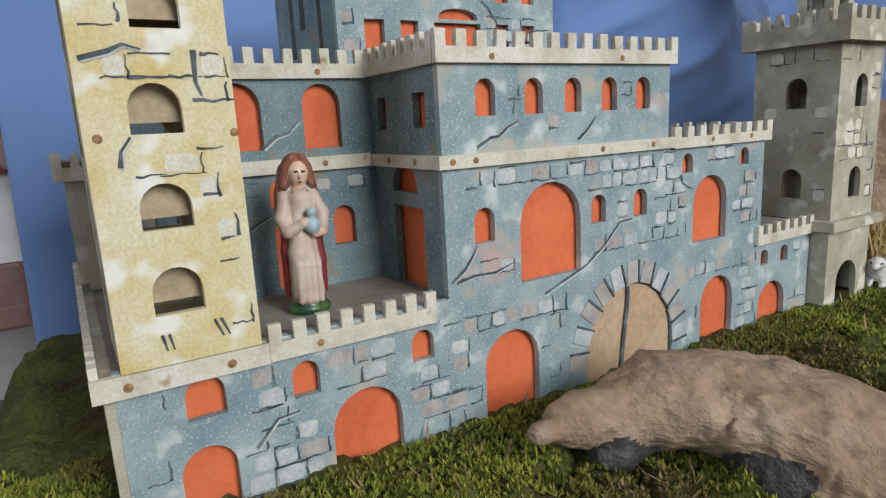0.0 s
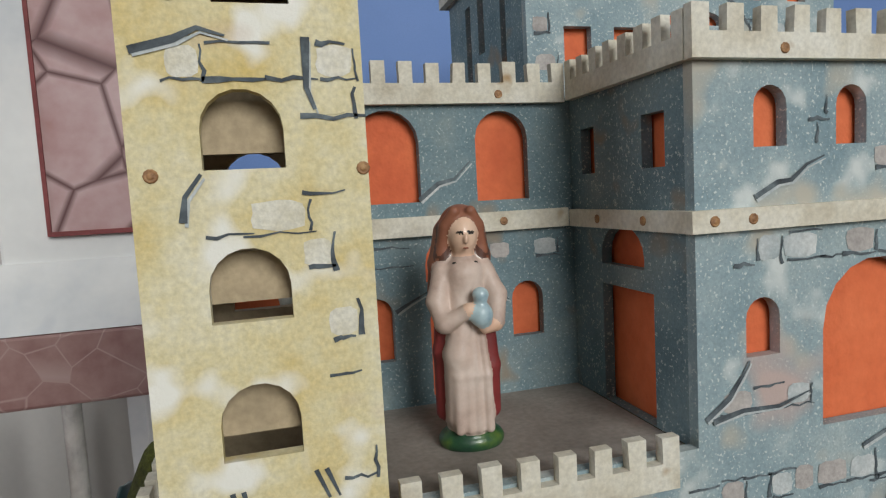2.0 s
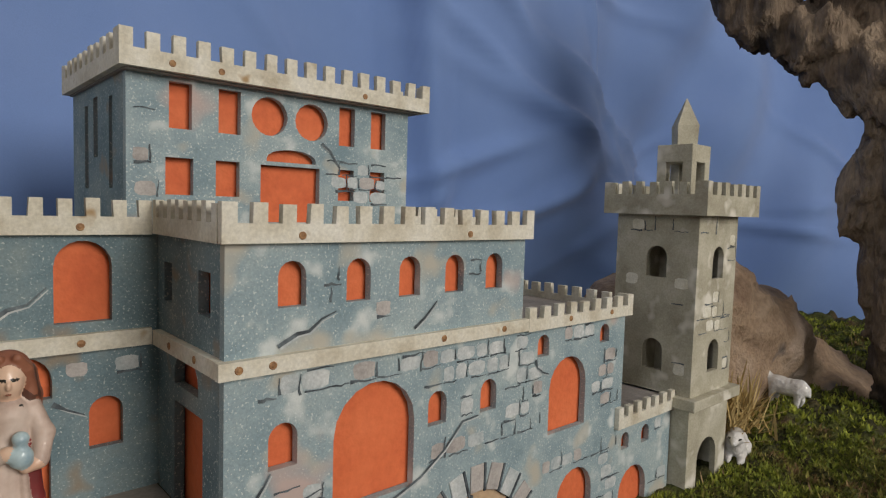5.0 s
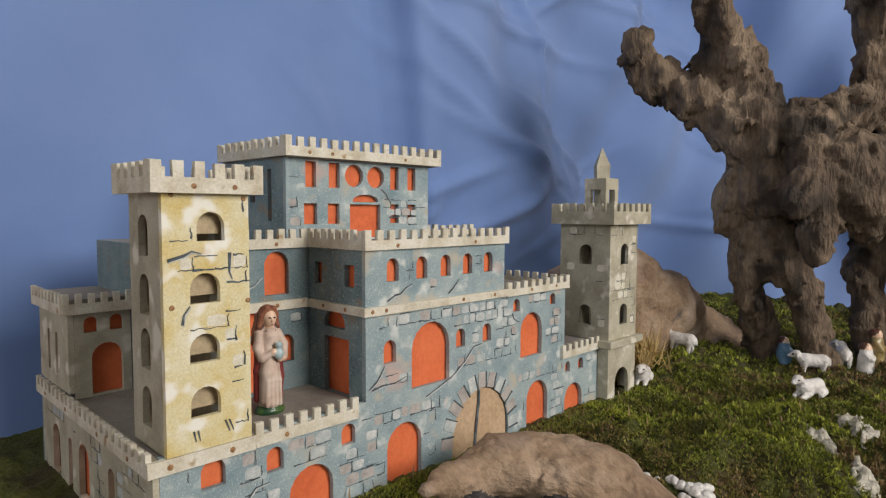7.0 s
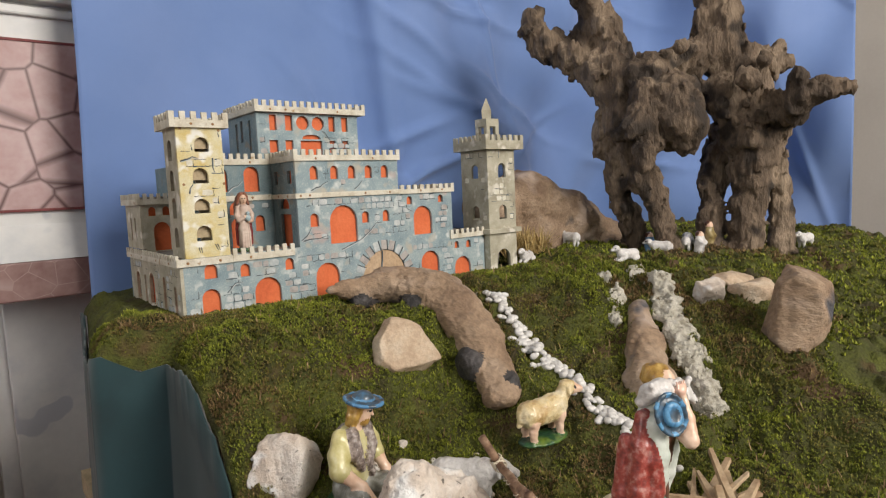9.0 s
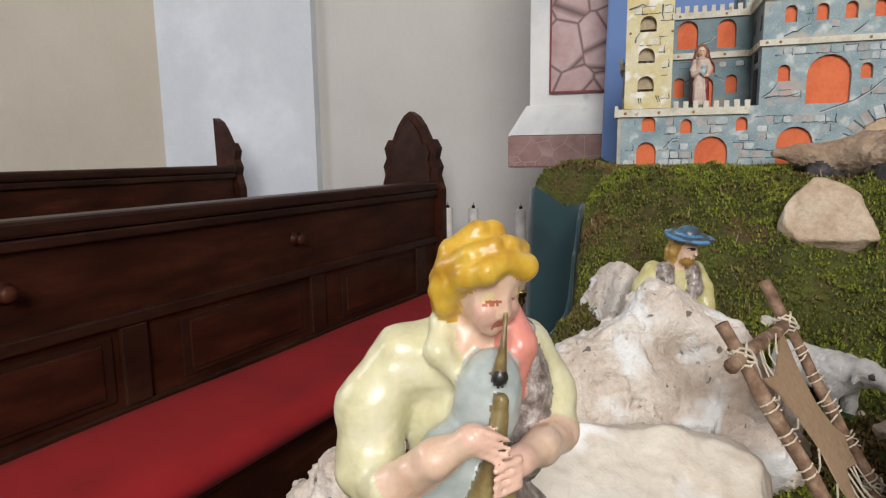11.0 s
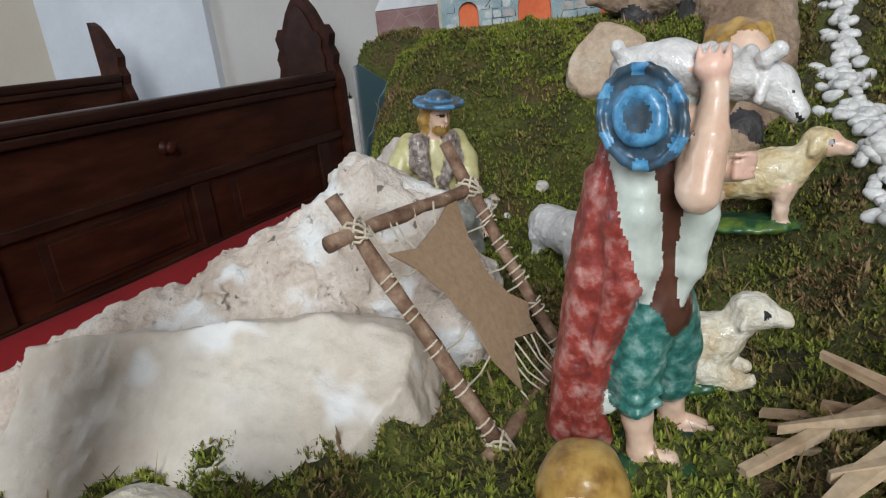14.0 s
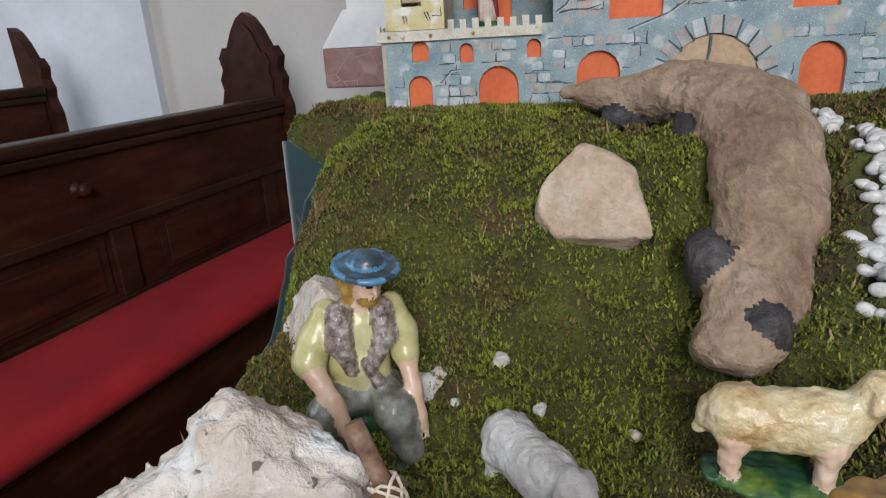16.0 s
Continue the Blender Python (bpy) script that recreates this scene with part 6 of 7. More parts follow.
def seated():
    m = Matrix.Translation((0.071, -0.338, 0.966)) @ Matrix.Rotation(radians(24), 4, "Z")
    # local: minus y faces the viewer, who looks down on it
    k = Clay(0.00135, 0.004, m)
    k.ball((0.008, -0.004, -0.002), (0.04, 0.036, 0.012), 7).ball((-0.004, 0.012, 0.02), (0.028, 0.024, 0.022), 7)
    k.path([(-0.014, 0.0, 0.046), (-0.03, -0.024, 0.046), (-0.026, -0.028, 0.014)], [0.0145, 0.0125, 0.0095], 5)
    k.path([(0.008, 0.0, 0.046), (0.014, -0.03, 0.044), (0.022, -0.03, 0.012)], [0.0145, 0.013, 0.010], 5)
    k.ball((-0.002, 0.004, 0.046), (0.026, 0.02, 0.017), 5)
    k.ball((-0.004, 0.0, 0.066), (0.0215, 0.0165, 0.022), 2).ball((-0.001, 0.003, 0.092), (0.0235, 0.0165, 0.022), 2)
    k.path([(-0.014, -0.008, 0.108), (-0.016, -0.0125, 0.09), (-0.0105, -0.0165, 0.072)], [0.0082, 0.0085, 0.0045], 4, 0.002).path([(0.013, -0.007, 0.108), (0.0135, -0.0125, 0.09), (0.0045, -0.017, 0.074)], [0.0078, 0.0078, 0.0045], 4, 0.002)
    k.path([(0.0, -0.0175, 0.075), (0.006, -0.0175, 0.062), (0.008, -0.018, 0.048)], [0.004, 0.0036, 0.0028], 4, 0.002)
    k.ball((-0.001, 0.012, 0.088), (0.0225, 0.0095, 0.026), 4)
    k.path([(-0.022, 0.002, 0.107), (-0.031, -0.002, 0.09), (-0.037, -0.007, 0.078)], [0.0092, 0.011, 0.0115], 2)
    k.path([(-0.037, -0.01, 0.076), (-0.026, -0.026, 0.058), (-0.016, -0.038, 0.036)], [0.0078, 0.0062, 0.0045], 0)
    k.path([(0.021, 0.002, 0.106), (0.0265, -0.003, 0.088), (0.027, -0.008, 0.075)], [0.009, 0.010, 0.0098], 2)
    k.path([(0.027, -0.010, 0.073), (0.0285, -0.022, 0.054), (0.031, -0.03, 0.038)], [0.0068, 0.0055, 0.004], 0)
    for c in ((-0.0145, -0.04, 0.031), (0.032, -0.031, 0.032)):
        k.ball(c, (0.0042, 0.0036, 0.0062), 0)
        for i in range(3):
            k.limb((c[0] - 0.0024 + 0.0024 * i, c[1] - 0.001, c[2] - 0.003), (c[0] - 0.002 + 0.0024 * i, c[1] - 0.003, c[2] - 0.0095), 0.0014, 0.001, 0, 0.0006)
    k.limb((0.0, 0.0, 0.108), (0.003, -0.005, 0.122), 0.0078, 0.0075, 0)
    k.place = m @ Matrix.Translation((0.0045, -0.008, 0.13)) @ Matrix.Rotation(radians(24), 4, "Z") @ Matrix.Rotation(radians(16), 4, "X")
    k.ball((0, 0, 0), (0.0105, 0.0122, 0.0142), 0).ball((0, -0.0065, -0.0098), (0.0072, 0.0062, 0.0068), 1, soft=0.003)
    k.limb((0, -0.0118, 0.003), (0, -0.0142, -0.0025), 0.001, 0.0016, 0, 0.002)
    for s in (-1, 1):
        k.limb((s * 0.0022, -0.0119, 0.003), (s * 0.0062, -0.0102, 0.0028), 0.0006, 0.0005, 8, 0.0003)
        k.path([(s * 0.0095, 0.0, 0.006), (s * 0.0112, 0.002, -0.004), (s * 0.0105, 0.003, -0.0135)], [0.004, 0.0044, 0.0036], 1, 0.002)
        k.path([(s * 0.0085, 0.0065, 0.004), (s * 0.0095, 0.008, -0.006), (s * 0.0075, 0.009, -0.015)], [0.0044, 0.0046, 0.0038], 1, 0.002)
    k.limb((-0.003, -0.0125, -0.0062), (0.003, -0.0125, -0.0062), 0.0006, 0.0006, 0, 0.0003)
    k.ball((0, 0.005, 0.003), (0.0105, 0.0105, 0.012), 1)
    k.place = k.place @ Matrix.Translation((0, -0.001, 0.0105)) @ Matrix.Rotation(radians(-6), 4, "X")
    k.ball((0, 0, 0), (0.0205, 0.0215, 0.0026), 3).ball((0, 0.001, 0.0045), (0.0108, 0.0108, 0.0068), 3)
    for i in range(16):
        a, b = 2 * math.pi * i / 16, 2 * math.pi * (i + 1) / 16
        k.limb((0.0202 * math.cos(a), 0.0212 * math.sin(a), 0.001), (0.0202 * math.cos(b), 0.0212 * math.sin(b), 0.001), 0.0018, 0.0018, 6 if i % 3 else 3, 0.001)
        k.limb((0.0108 * math.cos(a), 0.0108 * math.sin(a), 0.0022), (0.0108 * math.cos(b), 0.0108 * math.sin(b), 0.0022), 0.0015, 0.0015, 6, 0.001)
    ob = k.build("seated_statue", [G["skin"], G["straw_hair"], glaze("painted_yellow_shirt", (0.56, 0.51, 0.24), dark=(0.42, 0.37, 0.14), light=(0.64, 0.6, 0.36)), G["hat"], G["fur"], glaze("painted_grey_breeches", (0.22, 0.22, 0.19), dark=(0.06, 0.06, 0.05), light=(0.46, 0.48, 0.46)), glaze("painted_bright_blue", (0.09, 0.25, 0.45), light=(0.2, 0.45, 0.7)), G["base"], G["dark"]], rough=((0.0005, 150, 45),))
    tagged(ob, "glazed statue of a seated bearded shepherd, blue hat, fur vest", "statue")


seated()


def woman():
    k = Clay(0.0005, 0.0018, Matrix.Translation((0.1155, 0.046, 1.2457)) @ Matrix.Rotation(radians(-6), 4, "Z") @ Matrix.Scale(1.05, 4))
    k.ball((0, 0, 0.002), (0.0125, 0.010, 0.006), 4)
    k.path([(0, 0, 0.01), (0, 0, 0.03), (0, 0.0, 0.055), (0, 0, 0.064)], [0.0092, 0.0085, 0.0068, 0.0078], 0)
    k.path([(-0.004, -0.004, 0.012), (-0.004, -0.005, 0.035), (-0.002, -0.004, 0.052)], [0.0055, 0.0055, 0.004], 0)
    k.path([(0.0085, 0.001, 0.012), (0.0078, -0.003, 0.03), (0.007, -0.004, 0.046), (0.0075, 0.003, 0.06)], [0.0036, 0.0036, 0.003, 0.003], 1)
    k.path([(-0.0088, 0.003, 0.012), (-0.0088, 0.002, 0.035), (-0.0082, 0.003, 0.05), (-0.008, 0.004, 0.06)], [0.0036, 0.0036, 0.003, 0.003], 1)
    k.path([(-0.008, 0, 0.0655), (-0.011, -0.003, 0.055), (-0.0095, -0.007, 0.0475)], [0.0036, 0.0036, 0.0032], 0)
    k.path([(-0.009, -0.008, 0.0475), (-0.002, -0.0105, 0.0515)], [0.0034, 0.0025], 0).ball((-0.0005, -0.011, 0.0525), 0.0026, 2)
    k.path([(0.008, 0, 0.0655), (0.0115, -0.003, 0.056), (0.010, -0.007, 0.047)], [0.0035, 0.0036, 0.0032], 0).limb((0.009, -0.008, 0.046), (0.005, -0.0105, 0.0455), 0.0026, 0.0022, 2)
    k.ball((0.0035, -0.0115, 0.0505), (0.0042, 0.0038, 0.0046), 5).limb((0.0035, -0.0115, 0.055), (0.0035, -0.0115, 0.0575), 0.0022, 0.003, 5, 0.001)
    k.limb((0, 0, 0.066), (0, -0.001, 0.073), 0.0038, 0.0036, 2)
    k.ball((0, -0.002, 0.0785), (0.0052, 0.0056, 0.0072), 2).ball((0, -0.008, 0.0775), (0.0009, 0.0012, 0.0018), 2, soft=0.001)
    k.path([(-0.0055, 0.002, 0.081), (-0.0068, 0.002, 0.071), (-0.0075, 0.002, 0.062)], [0.0032, 0.0032, 0.0022], 6).path([(0.0055, 0.002, 0.081), (0.0068, 0.002, 0.071), (0.0075, 0.002, 0.062)], [0.0032, 0.0032, 0.0022], 6)
    k.ball((0, 0.002, 0.082), (0.0078, 0.0072, 0.0078), 3)
    k.path([(-0.0062, 0.004, 0.08), (-0.0085, 0.005, 0.068), (-0.0105, 0.005, 0.058)], [0.0036, 0.0036, 0.0026], 3).path([(0.0062, 0.004, 0.08), (0.008, 0.005, 0.07), (0.009, 0.005, 0.062)], [0.0036, 0.0034, 0.0026], 3)
    for s in (-1, 1):
        k.limb((s * 0.0012, -0.0076, 0.0797), (s * 0.0031, -0.0066, 0.0796), 0.00035, 0.0003, 7, 0.0001)
        k.path([(s * 0.003, -0.0035, 0.0872), (s * 0.0062, -0.001, 0.082), (s * 0.0072, 0.001, 0.073), (s * 0.0084, 0.002, 0.064)], [0.002, 0.002, 0.0022, 0.002], 3, 0.001)
        for f in (0.2, 0.65):
            k.path([(s * 0.0085 * f, -0.0085, 0.008), (s * 0.008 * f, -0.0085, 0.028), (s * 0.006 * f, -0.0065, 0.046)], [0.0018, 0.0019, 0.0012], 0, 0.0012)
    k.path([(-0.004, -0.0045, 0.0685), (0.0, -0.0062, 0.0672), (0.004, -0.0045, 0.0685)], [0.0006, 0.0006, 0.0006], 7, 0.0002)
    k.ball((0, -0.0078, 0.0742), (0.0012, 0.0005, 0.0005), 3, soft=0.0002)
    ob = k.build("woman_statue", [G["robe"], G["mantle"], G["skin"], G["veil"], G["base"], G["jug"], G["brown"], G["dark"]])
    tagged(ob, "painted figurine of a veiled woman holding a jug on the terrace", "statue")


woman()


def head_statue():
    """A kneeling figure of which only the hair shows at the lower edge."""
    z = h1(0.235, -0.70)
    m = Matrix.Translation((0.209, -0.70, z - 0.01)) @ Matrix.Scale(0.78, 4)
    k = Clay(0.002, 0.006, m)
    k.ball((0, 0, 0.004), (0.03, 0.028, 0.01), 3).path([(0, 0, 0.01), (0, 0, 0.04), (0, 0, 0.062)], [0.024, 0.022, 0.016], 2)
    k.limb((0, 0, 0.06), (0, 0, 0.075), 0.008, 0.008, 0).ball((0, -0.002, 0.088), (0.0135, 0.015, 0.017), 0)
    k.ball((0, 0.002, 0.094), (0.0165, 0.017, 0.015), 1).ball((-0.012, 0, 0.085), (0.007, 0.01, 0.012), 1).ball((0.012, 0, 0.085), (0.007, 0.01, 0.012), 1)
    tagged(k.build("kneeling_statue", [G["skin"], G["straw_hair"], G["shirt"], G["base"]], rough=((0.0008, 150, 47),)), "glazed plaster statue of a kneeling fair-haired figure", "statue")


head_statue()

sheep("sheep_figurine", stand(0.185, -0.388, -52, h1(0.185, -0.388) - 0.005), G["white_wool"], G["white_wool"], "white glazed sheep standing on the slope", size=0.84, head=(0.05, 0, 0.05))
sheep("sheep_figurine", stand(0.316, -0.392, -6, 1.006), G["ochre_wool"], G["skin"], "ochre glazed ram standing on a dark green base", size=0.82, head=(0.052, 0, 0.066), look_=(1, -0.5, -0.25))
sheep("sheep_figurine", stand(0.251, -0.533, -4), G["wool"], G["wool"], "cream glazed sheep lying on the moss", True, size=0.8, head=(0.05, 0, 0.06), look_=(1, -0.3, -0.2))
sheep("sheep_figurine", stand(0.091, -0.747, -24, 0.953), G["wool"], G["wool"], "cream glazed sheep grazing beside the piper", size=1.12, head=(0.06, 0, 0.03), look_=(0.6, 0, -1))
for tx, ty, ta, ly in ((0.765, -0.215, 160, True), (0.945, -0.175, 120, False), (1.0, -0.205, 20, False), (0.70, -0.01, 200, True), (0.86, 0.0, 90, False), (1.23, -0.357, 170, False), (1.05, -0.18, 200, True)):
    sheep("sheep_figurine", stand(tx, ty, ta), G["white_wool"], G["white_wool"], "tiny white sheep figurine far back on the moss", ly, size=0.5, base=False, group="tiny sheep in the meadow", step=0.0024)


def tiny_figure(x, y, robe, label, kneel=False):
    m = stand(x, y, 0)
    k = Clay(0.0022, 0.004, m)
    hgt = 0.04 if kneel else 0.058
    k.path([(0, 0, 0.004), (0, 0, hgt * 0.5), (0, 0, hgt * 0.78)], [0.013, 0.011, 0.009], 0).ball((0, 0, hgt * 0.95), 0.0075, 1).ball((0, 0.003, hgt), (0.008, 0.008, 0.007), 2)
    k.path([(-0.009, 0, hgt * 0.75), (-0.008, -0.01, hgt * 0.55)], [0.004, 0.003], 0).path([(0.009, 0, hgt * 0.75), (0.008, -0.01, hgt * 0.55)], [0.004, 0.003], 0)
    tagged(k.build("nativity_figurine", [robe, G["skin"], G["brown"]]), label, "figurine")


tiny_figure(0.99, -0.12, G["blue_robe"], "small figurine in a sky-blue robe under the stump", True)
tiny_figure(1.02, -0.245, G["pipe"], "small figurine in an ochre robe under the stump")
tiny_figure(1.0, -0.235, G["white_wool"], "small pale kneeling figurine near the stump", True)

# ---- drying rack with a hide ----
A, Bq = Vector((0.084, -0.586, 1.088)), Vector((0.128, -0.492, 1.088))
foot_a, foot_b = Vector((0.166, -0.60, 0.948)), Vector((0.196, -0.522, 0.955))
rack = base_at("drying_rack", 0.19, -0.56, 0.955, "twig frame tied with string, a tan hide stretched on it", "drying rack")
rr = random.Random(3)


def stick(name, a, b, r, parent, material=M["twig"]):
    pts = [a.lerp(b, i / 7) + Vector((rr.uniform(-1, 1), rr.uniform(-1, 1), rr.uniform(-1, 1))) * r * 0.25 for i in range(8)]
    return part(name, rod(bmesh.new(), pts, [r * rr.uniform(0.88, 1.12) for _ in pts], 9, 0.06, rr), material, parent, "", True)


def on(a, b, t):
    return a + (b - a) * t


top_a, top_b = on(A, foot_a, 0.0), Bq + Vector((-0.008, 0.0, 0.008))
stick("upright_pole", top_a, foot_a, 0.0042, rack)
stick("upright_pole", top_b, foot_b, 0.0038, rack)
c0, c1 = on(top_a, foot_a, 0.13), on(top_b, foot_b, 0.2)
stick("crossbar", c0 + (c0 - c1).normalized() * 0.02, c1 + (c1 - c0).normalized() * 0.006, 0.0042, rack)
d0, d1 = on(top_a, foot_a, 0.95), on(top_b, foot_b, 0.93)
stick("crossbar", d0 + (d0 - d1).normalized() * 0.012, d1, 0.0042, rack)
bm = bmesh.new()


def rackpt(u, v, off=0.0):
    p = on(on(top_a, foot_a, 0.13 + 0.82 * v), on(top_b, foot_b, 0.2 + 0.73 * v), u)
    n = (foot_a - top_a).cross(top_b - top_a).normalized()
    return p + n * off


outline = [(0.10, 0.13), (0.3, 0.16), (0.55, 0.10), (0.76, 0.02), (0.82, 0.03), (0.74, 0.22), (0.72, 0.42), (0.80, 0.56), (0.93, 0.66), (0.86, 0.72), (0.86, 0.80), (0.62, 0.74), (0.55, 0.78), (0.42, 0.93), (0.34, 0.74), (0.36, 0.55), (0.3, 0.38), (0.22, 0.24)]
vs = [bm.verts.new(rackpt(u, v, 0.0)) for u, v in outline]
es = [bm.edges.new((a, b)) for a, b in zip(vs, vs[1:] + vs[:1])]
bmesh.ops.triangle_fill(bm, use_beauty=True, edges=es)
r_ = bmesh.ops.extrude_face_region(bm, geom=bm.faces[:])
nn = (foot_a - top_a).cross(top_b - top_a).normalized()
for v in r_["geom"]:
    if isinstance(v, bmesh.types.BMVert):
        v.co += nn * 0.0012
bmesh.ops.recalc_face_normals(bm, faces=bm.faces[:])
part("hide", bm, M["hide"], rack, "tan leather hide")


def lace(a, b):
    mid = (a + b) / 2 + Vector((rr.uniform(-1, 1), rr.uniform(-1, 1), -1)) * 0.002
    part("string", rod(bmesh.new(), [a, mid, b], 0.0006, 5), M["string"], rack)


for u, v in ((0.10, 0.13), (0.22, 0.15), (0.3, 0.16), (0.42, 0.13), (0.55, 0.10), (0.76, 0.03)):
    lace(rackpt(u, v), rackpt(u + rr.uniform(-0.05, 0.05), 0.0, 0.004))
for u, v in ((0.22, 0.24), (0.3, 0.38), (0.36, 0.55), (0.34, 0.72)):
    lace(rackpt(u, v), rackpt(0.0, v + rr.uniform(-0.03, 0.03), 0.004))
for u, v in ((0.76, 0.2), (0.72, 0.42), (0.8, 0.55), (0.93, 0.66)):
    lace(rackpt(u, v), rackpt(1.04, v + rr.uniform(-0.03, 0.03), 0.004))
for u, v in ((0.42, 0.93), (0.5, 0.82), (0.56, 0.78), (0.62, 0.75), (0.72, 0.77), (0.8, 0.79), (0.86, 0.8)):
    lace(rackpt(u, v), rackpt(u + rr.uniform(-0.06, 0.06), 1.0, 0.004))
for c, d in ((c0, top_a - foot_a), (c1, top_b - foot_b), (d0, top_a - foot_a), (d1, top_b - foot_b)):
    bm = bmesh.new()
    dd = d.normalized()
    u_ = dd.cross(Vector((0.2, 0.9, 0.1))).normalized()
    w_ = dd.cross(u_)
    pts = [c + dd * (0.006 * math.sin(i * 0.9)) + (u_ * math.cos(i * 0.7) + w_ * math.sin(i * 0.7)) * 0.0062 for i in range(46)]
    part("string_knot", rod(bm, pts, 0.0008, 5), M["string"], rack)
for t in (0.3, 0.42, 0.55, 0.7, 0.85):
    for a, b in ((top_a, foot_a), (top_b, foot_b)):
        c = on(a, b, t)
        dd = (b - a).normalized()
        u_ = dd.cross(Vector((0.2, 0.9, 0.1))).normalized()
        w_ = dd.cross(u_)
        part("string_knot", rod(bmesh.new(), [c + dd * 0.0006 * i + (u_ * math.cos(i * 0.8) + w_ * math.sin(i * 0.8)) * 0.0049 for i in range(16)], 0.0006, 5), M["string"], rack)

# ---- kindling for the campfire ----
rk = random.Random(8)
for i in range(17):
    a = rk.choice((0.55, 0.75, 0.95, 0.1, -0.35, 2.4)) + rk.uniform(-0.15, 0.15)
    cx0, cy0 = 0.338 + rk.uniform(-0.028, 0.03), -0.603 + rk.uniform(-0.028, 0.02)
    L_ = rk.uniform(0.04, 0.068)
    ends = [(cx0 + q * L_ * math.cos(a), cy0 + q * L_ * math.sin(a)) for q in (-1, 1)]
    lift = 0.003 + 0.0017 * i
    p0, p1 = (Vector((x, y, h1(x, y) + lift * f)) for (x, y), f in zip(ends, (0.5, 1.3)))
    side = (p1 - p0).cross(Vector((0, 0, 1))).normalized()
    wd, th = rk.uniform(0.0035, 0.0058), rk.uniform(0.0018, 0.003)
    bm = bmesh.new()
    rings = []
    for t in (0.0, 0.3, 0.65, 1.0):
        c = p0.lerp(p1, t) + side * rk.uniform(-0.0012, 0.0012)
        q = 1 if 0 < t < 1 else rk.uniform(0.35, 0.9)
        rings.append([bm.verts.new(c + side * x * wd * q * rk.uniform(0.85, 1.1) + Vector((0, 0, z * th))) for x, z in ((-1, -1), (1, -0.8), (0.8, 1), (-0.7, 0.8))])
    for ra, rb in zip(rings, rings[1:]):
        for e in range(4):
            bm.faces.new((ra[e], ra[(e + 1) % 4], rb[(e + 1) % 4], rb[e]))
    bm.faces.new(list(reversed(rings[0])))
    bm.faces.new(rings[-1])
    tagged(part("firewood_stick", bm, M["split_wood"]), "split kindling stick piled up for a campfire", "firewood", "kindling heap on the moss")

# ---- white pebble path ----
path_ = base_at("pebble_path", 0.42, -0.2, h1(0.42, -0.2), "winding path of small white pebbles through the moss", "path", kind="structure")
peb = []
for s in range(5):
    kk = Clay(0.0016, 0.002)
    r3 = random.Random(60 + s)
    kk.ball((0, 0, 0), (0.006, r3.uniform(0.0038, 0.005), r3.uniform(0.003, 0.004)))
    kk.ball((0.002, 0.001, 0.0005), (0.004, 0.004, 0.003))
    o = kk.build("pebble", [M["pebble"]], path_, rough=((0.0008, 190, s),))
    peb.append(o)
rp = random.Random(70)
spine = [(0.42, -0.08), (0.43, -0.17), (0.415, -0.24), (0.40, -0.305), (0.40, -0.36), (0.40, -0.44), (0.395, -0.52)]
made = 0
while made < 295:
    i = rp.randrange(len(spine) - 1)
    t = rp.random()
    x = spine[i][0] + (spine[i + 1][0] - spine[i][0]) * t + rp.gauss(0, 0.0062)
    y = spine[i][1] + (spine[i + 1][1] - spine[i][1]) * t + rp.gauss(0, 0.006)
    o = new("pebble", peb[made % 5].data)
    o.parent = path_
    o.matrix_parent_inverse = world_of(path_).inverted()
    o.matrix_basis = Matrix.Translation((x, y, h1(x, y) + 0.002 + rp.random() * 0.002)) @ Euler((rp.uniform(-0.5, 0.5), rp.uniform(-0.5, 0.5), rp.uniform(0, 6.28))).to_matrix().to_4x4() @ Matrix.Scale(rp.uniform(0.75, 1.35), 4)
    made += 1
for i in range(12):
    o = new("pebble", peb[i % 5].data)
    o.parent = path_
    o.matrix_parent_inverse = world_of(path_).inverted()
    gx, gy = 0.325 + 0.0055 * i, -0.012 - rp.random() * 0.006
    o.matrix_basis = Matrix.Translation((gx, gy, h1(gx, gy) + 0.004)) @ Euler((0, 0, rp.uniform(0, 6.28))).to_matrix().to_4x4() @ Matrix.Scale(rp.uniform(0.5, 0.8), 4)
for i, o in enumerate(peb):
    o.matrix_basis = Matrix.Translation((0.41 + 0.008 * i, -0.10 - 0.02 * i, h1(0.41 + 0.008 * i, -0.10 - 0.02 * i) + 0.002))

# ---- lichen stream, straw, moss tufts ----


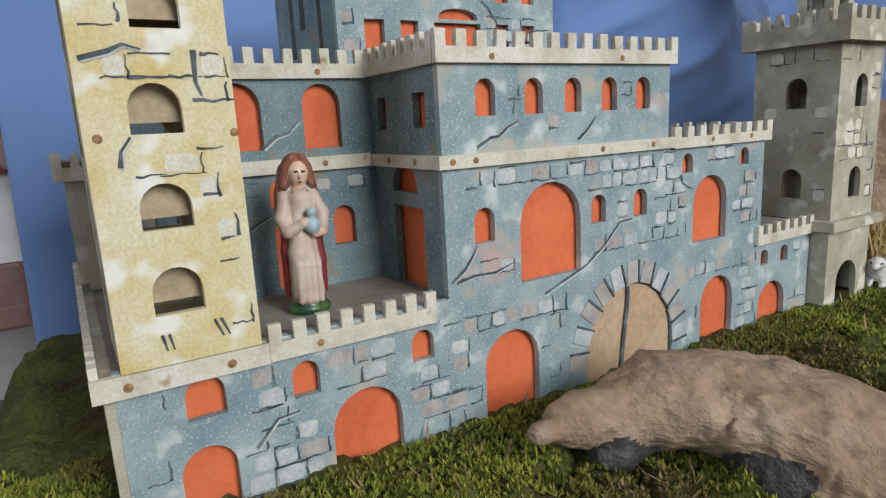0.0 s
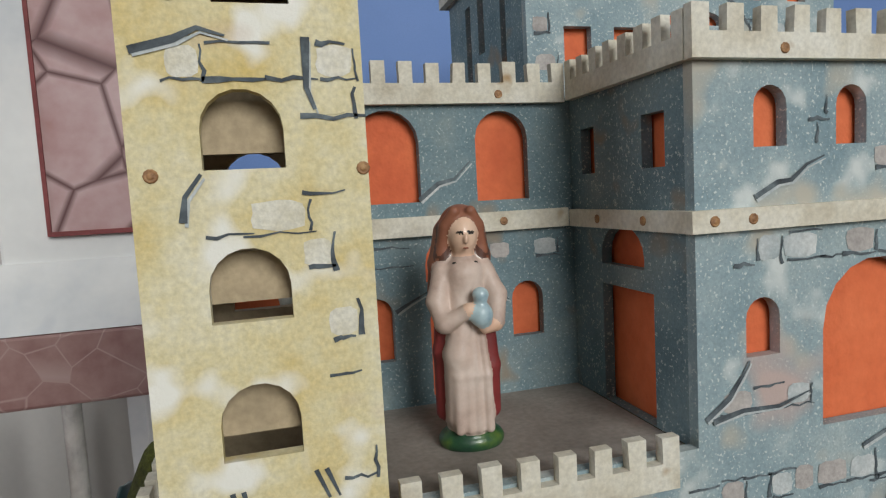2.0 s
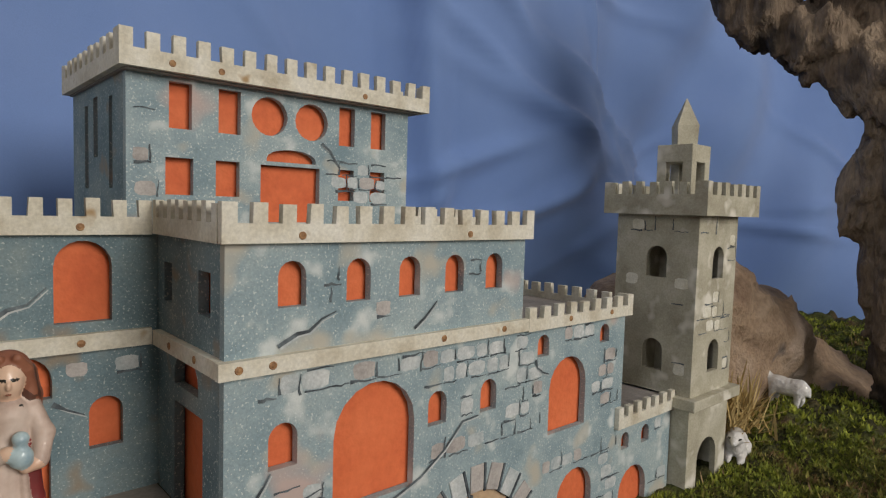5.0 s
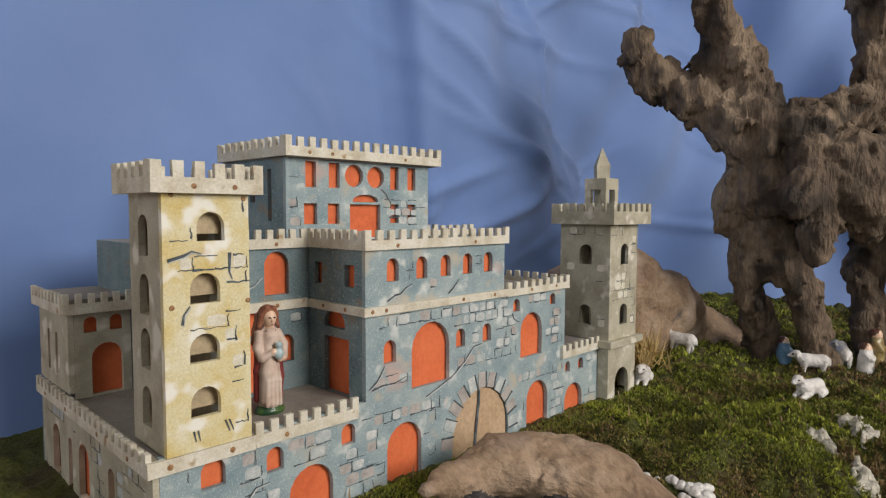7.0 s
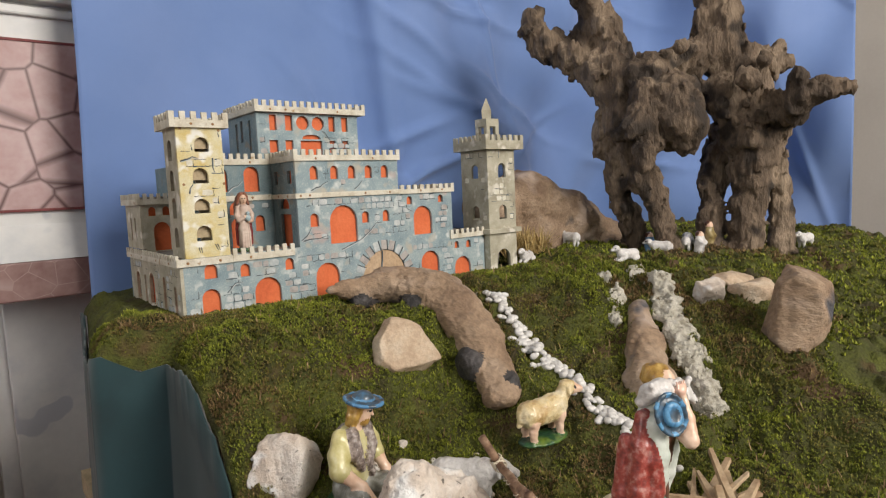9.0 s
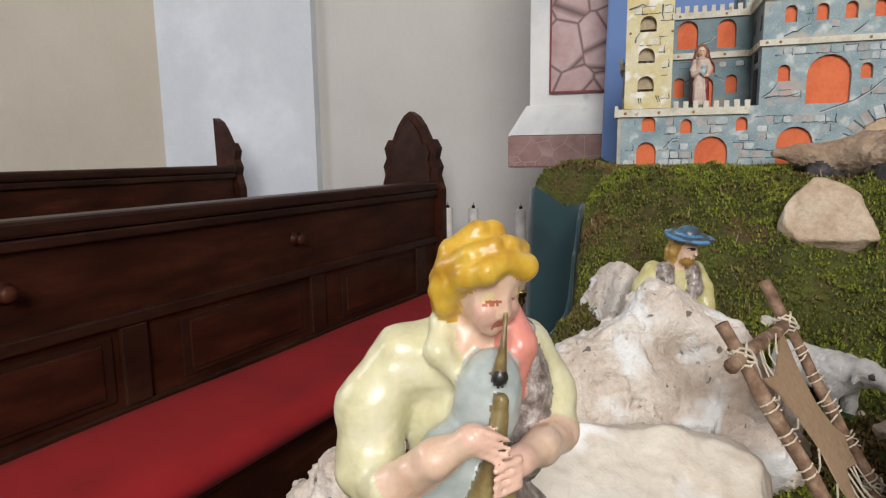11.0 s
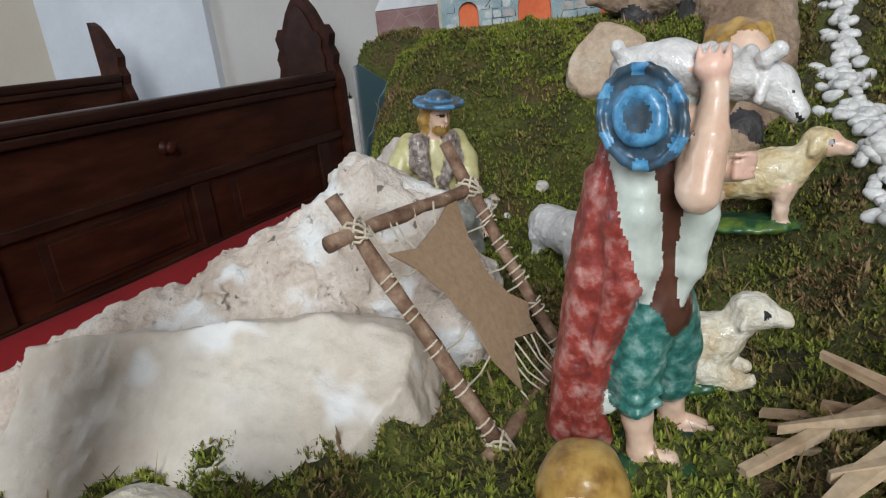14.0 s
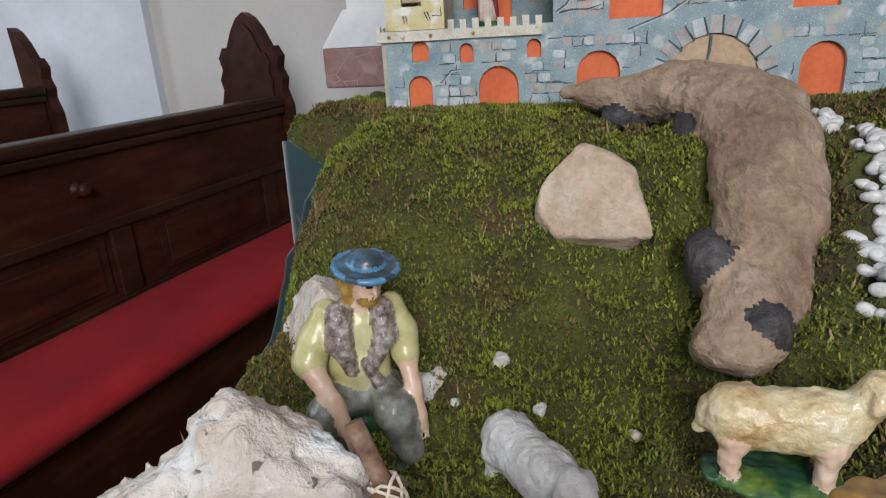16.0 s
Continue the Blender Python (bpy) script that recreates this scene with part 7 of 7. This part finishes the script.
def tufts(name, n, pick, size, mats, label, category, seed, blades=5, lift=0.0, slim=0.16):
    """Many small blades in clumps, as one body."""
    r = np.random.RandomState(seed)
    pts = pick(r, n)
    z = height(pts[:, 0], pts[:, 1]) + lift
    nb = len(pts) * blades
    base = np.repeat(np.stack([pts[:, 0], pts[:, 1], z], 1), blades, 0)
    a = r.uniform(0, 2 * np.pi, nb)
    ln = size * r.uniform(0.5, 1.3, nb)
    tilt = r.uniform(0.2, 1.25, nb)
    d = np.stack([np.cos(a) * np.sin(tilt), np.sin(a) * np.sin(tilt), np.cos(tilt)], 1)
    s = np.stack([-np.sin(a), np.cos(a), 0 * a], 1) * (size * slim * r.uniform(0.7, 1.4, nb))[:, None]
    base = base - np.array([0, 0, size * 0.2])
    v = np.empty((nb, 4, 3))
    v[:, 0], v[:, 1], v[:, 2], v[:, 3] = base - s, base + s, base + d * ln[:, None] * 0.6 + s * 1.1, base + d * ln[:, None]
    f = np.arange(nb * 4).reshape(nb, 4)[:, [0, 1, 2, 3]]
    me = bpy.data.meshes.new(name)
    me.from_pydata(v.reshape(-1, 3).tolist(), [], f.tolist())
    for m in mats:
        me.materials.append(m)
    pn = np.stack([base[:, 0], base[:, 1], 0 * a], 1)
    patch = 0.7 * fbm(pn, 8, 2, 12) + 0.75 * fbm(pn, 30, 2, 14) + r.uniform(-0.3, 0.3, nb)
    me.polygons.foreach_set("material_index", np.digitize(patch, np.linspace(-0.95, 0.75, len(mats) + 1)[1:-1]).astype(np.int32))
    return tagged(new(name, me), label, category, kind="stuff")


def blade_mat(name, a, b):
    m = bpy.data.materials.new(name)
    m.use_nodes = True
    nt = m.node_tree
    bs = nt.nodes["Principled BSDF"]
    g = nt.nodes.new("ShaderNodeNewGeometry")
    nt.links.new(ramp(nt, g.outputs["Random Per Island"], [(0.0, a), (1.0, b)]), bs.inputs["Base Color"])
    bs.inputs["Roughness"].default_value = 0.85
    return m


MOSS = [blade_mat("dry_moss", (0.085, 0.05, 0.02), (0.3, 0.2, 0.085)), blade_mat("olive_moss", (0.075, 0.075, 0.014), (0.28, 0.25, 0.055)), blade_mat("green_moss", (0.075, 0.1, 0.012), (0.26, 0.29, 0.036)), blade_mat("bright_moss", (0.12, 0.155, 0.014), (0.37, 0.39, 0.046))]


def clear_of_castle(p):
    inside = (p[:, 0] > -0.004) & (p[:, 0] < 0.592) & (p[:, 1] > -0.002) & (p[:, 1] < 0.308)
    tower = (p[:, 0] > 0.58) & (p[:, 0] < 0.668) & (p[:, 1] > -0.015) & (p[:, 1] < 0.07)
    pathway = np.zeros(len(p), bool)
    for a, b in zip(spine, spine[1:]):
        a, b = np.array(a), np.array(b)
        t = np.clip(((p - a) @ (b - a)) / ((b - a) @ (b - a)), 0, 1)
        pathway |= np.linalg.norm(p - a - t[:, None] * (b - a), axis=1) < 0.016
    return p[~inside & ~tower & ~pathway]


def near_field(r, n):
    y = r.uniform(-0.97, 0.1, n)
    x = edge_x(y) + 0.004 + r.uniform(0, 1, n) ** 1.25 * 0.85
    return clear_of_castle(np.stack([x, y], 1))


def far_field(r, n):
    return clear_of_castle(np.stack([r.uniform(0.55, 1.62, n), r.uniform(-0.6, 0.4, n)], 1))


tufts("moss_tufts", 110000, near_field, 0.0043, MOSS, "dense green and brownish moss covering the slope", "moss", 1, 5, 0.0022, 0.15)
tufts("moss_tufts", 24000, far_field, 0.009, MOSS, "green moss meadow behind the castle", "moss", 2)


def straw_pick(r, n):
    return np.stack([r.normal(0.74, 0.022, n), r.normal(0.03, 0.02, n)], 1)


tufts("straw_bunch", 260, straw_pick, 0.05, [blade_mat("yellow_straw", (0.4, 0.28, 0.1), (0.62, 0.47, 0.22))], "bunch of dry yellow straw by the log", "straw", 9, 3, 0.02, 0.022)


def litter(r, n):
    y = r.uniform(-0.9, 0.0, n)
    return clear_of_castle(np.stack([edge_x(y) + 0.01 + r.uniform(0, 1, n) * 0.75, y], 1))


tufts("dry_litter", 2000, litter, 0.014, [blade_mat("dry_stalks", (0.12, 0.07, 0.035), (0.36, 0.25, 0.13))], "dry stalks and bark crumbs lying in the moss", "litter", 15, 1, 0.003, 0.06)
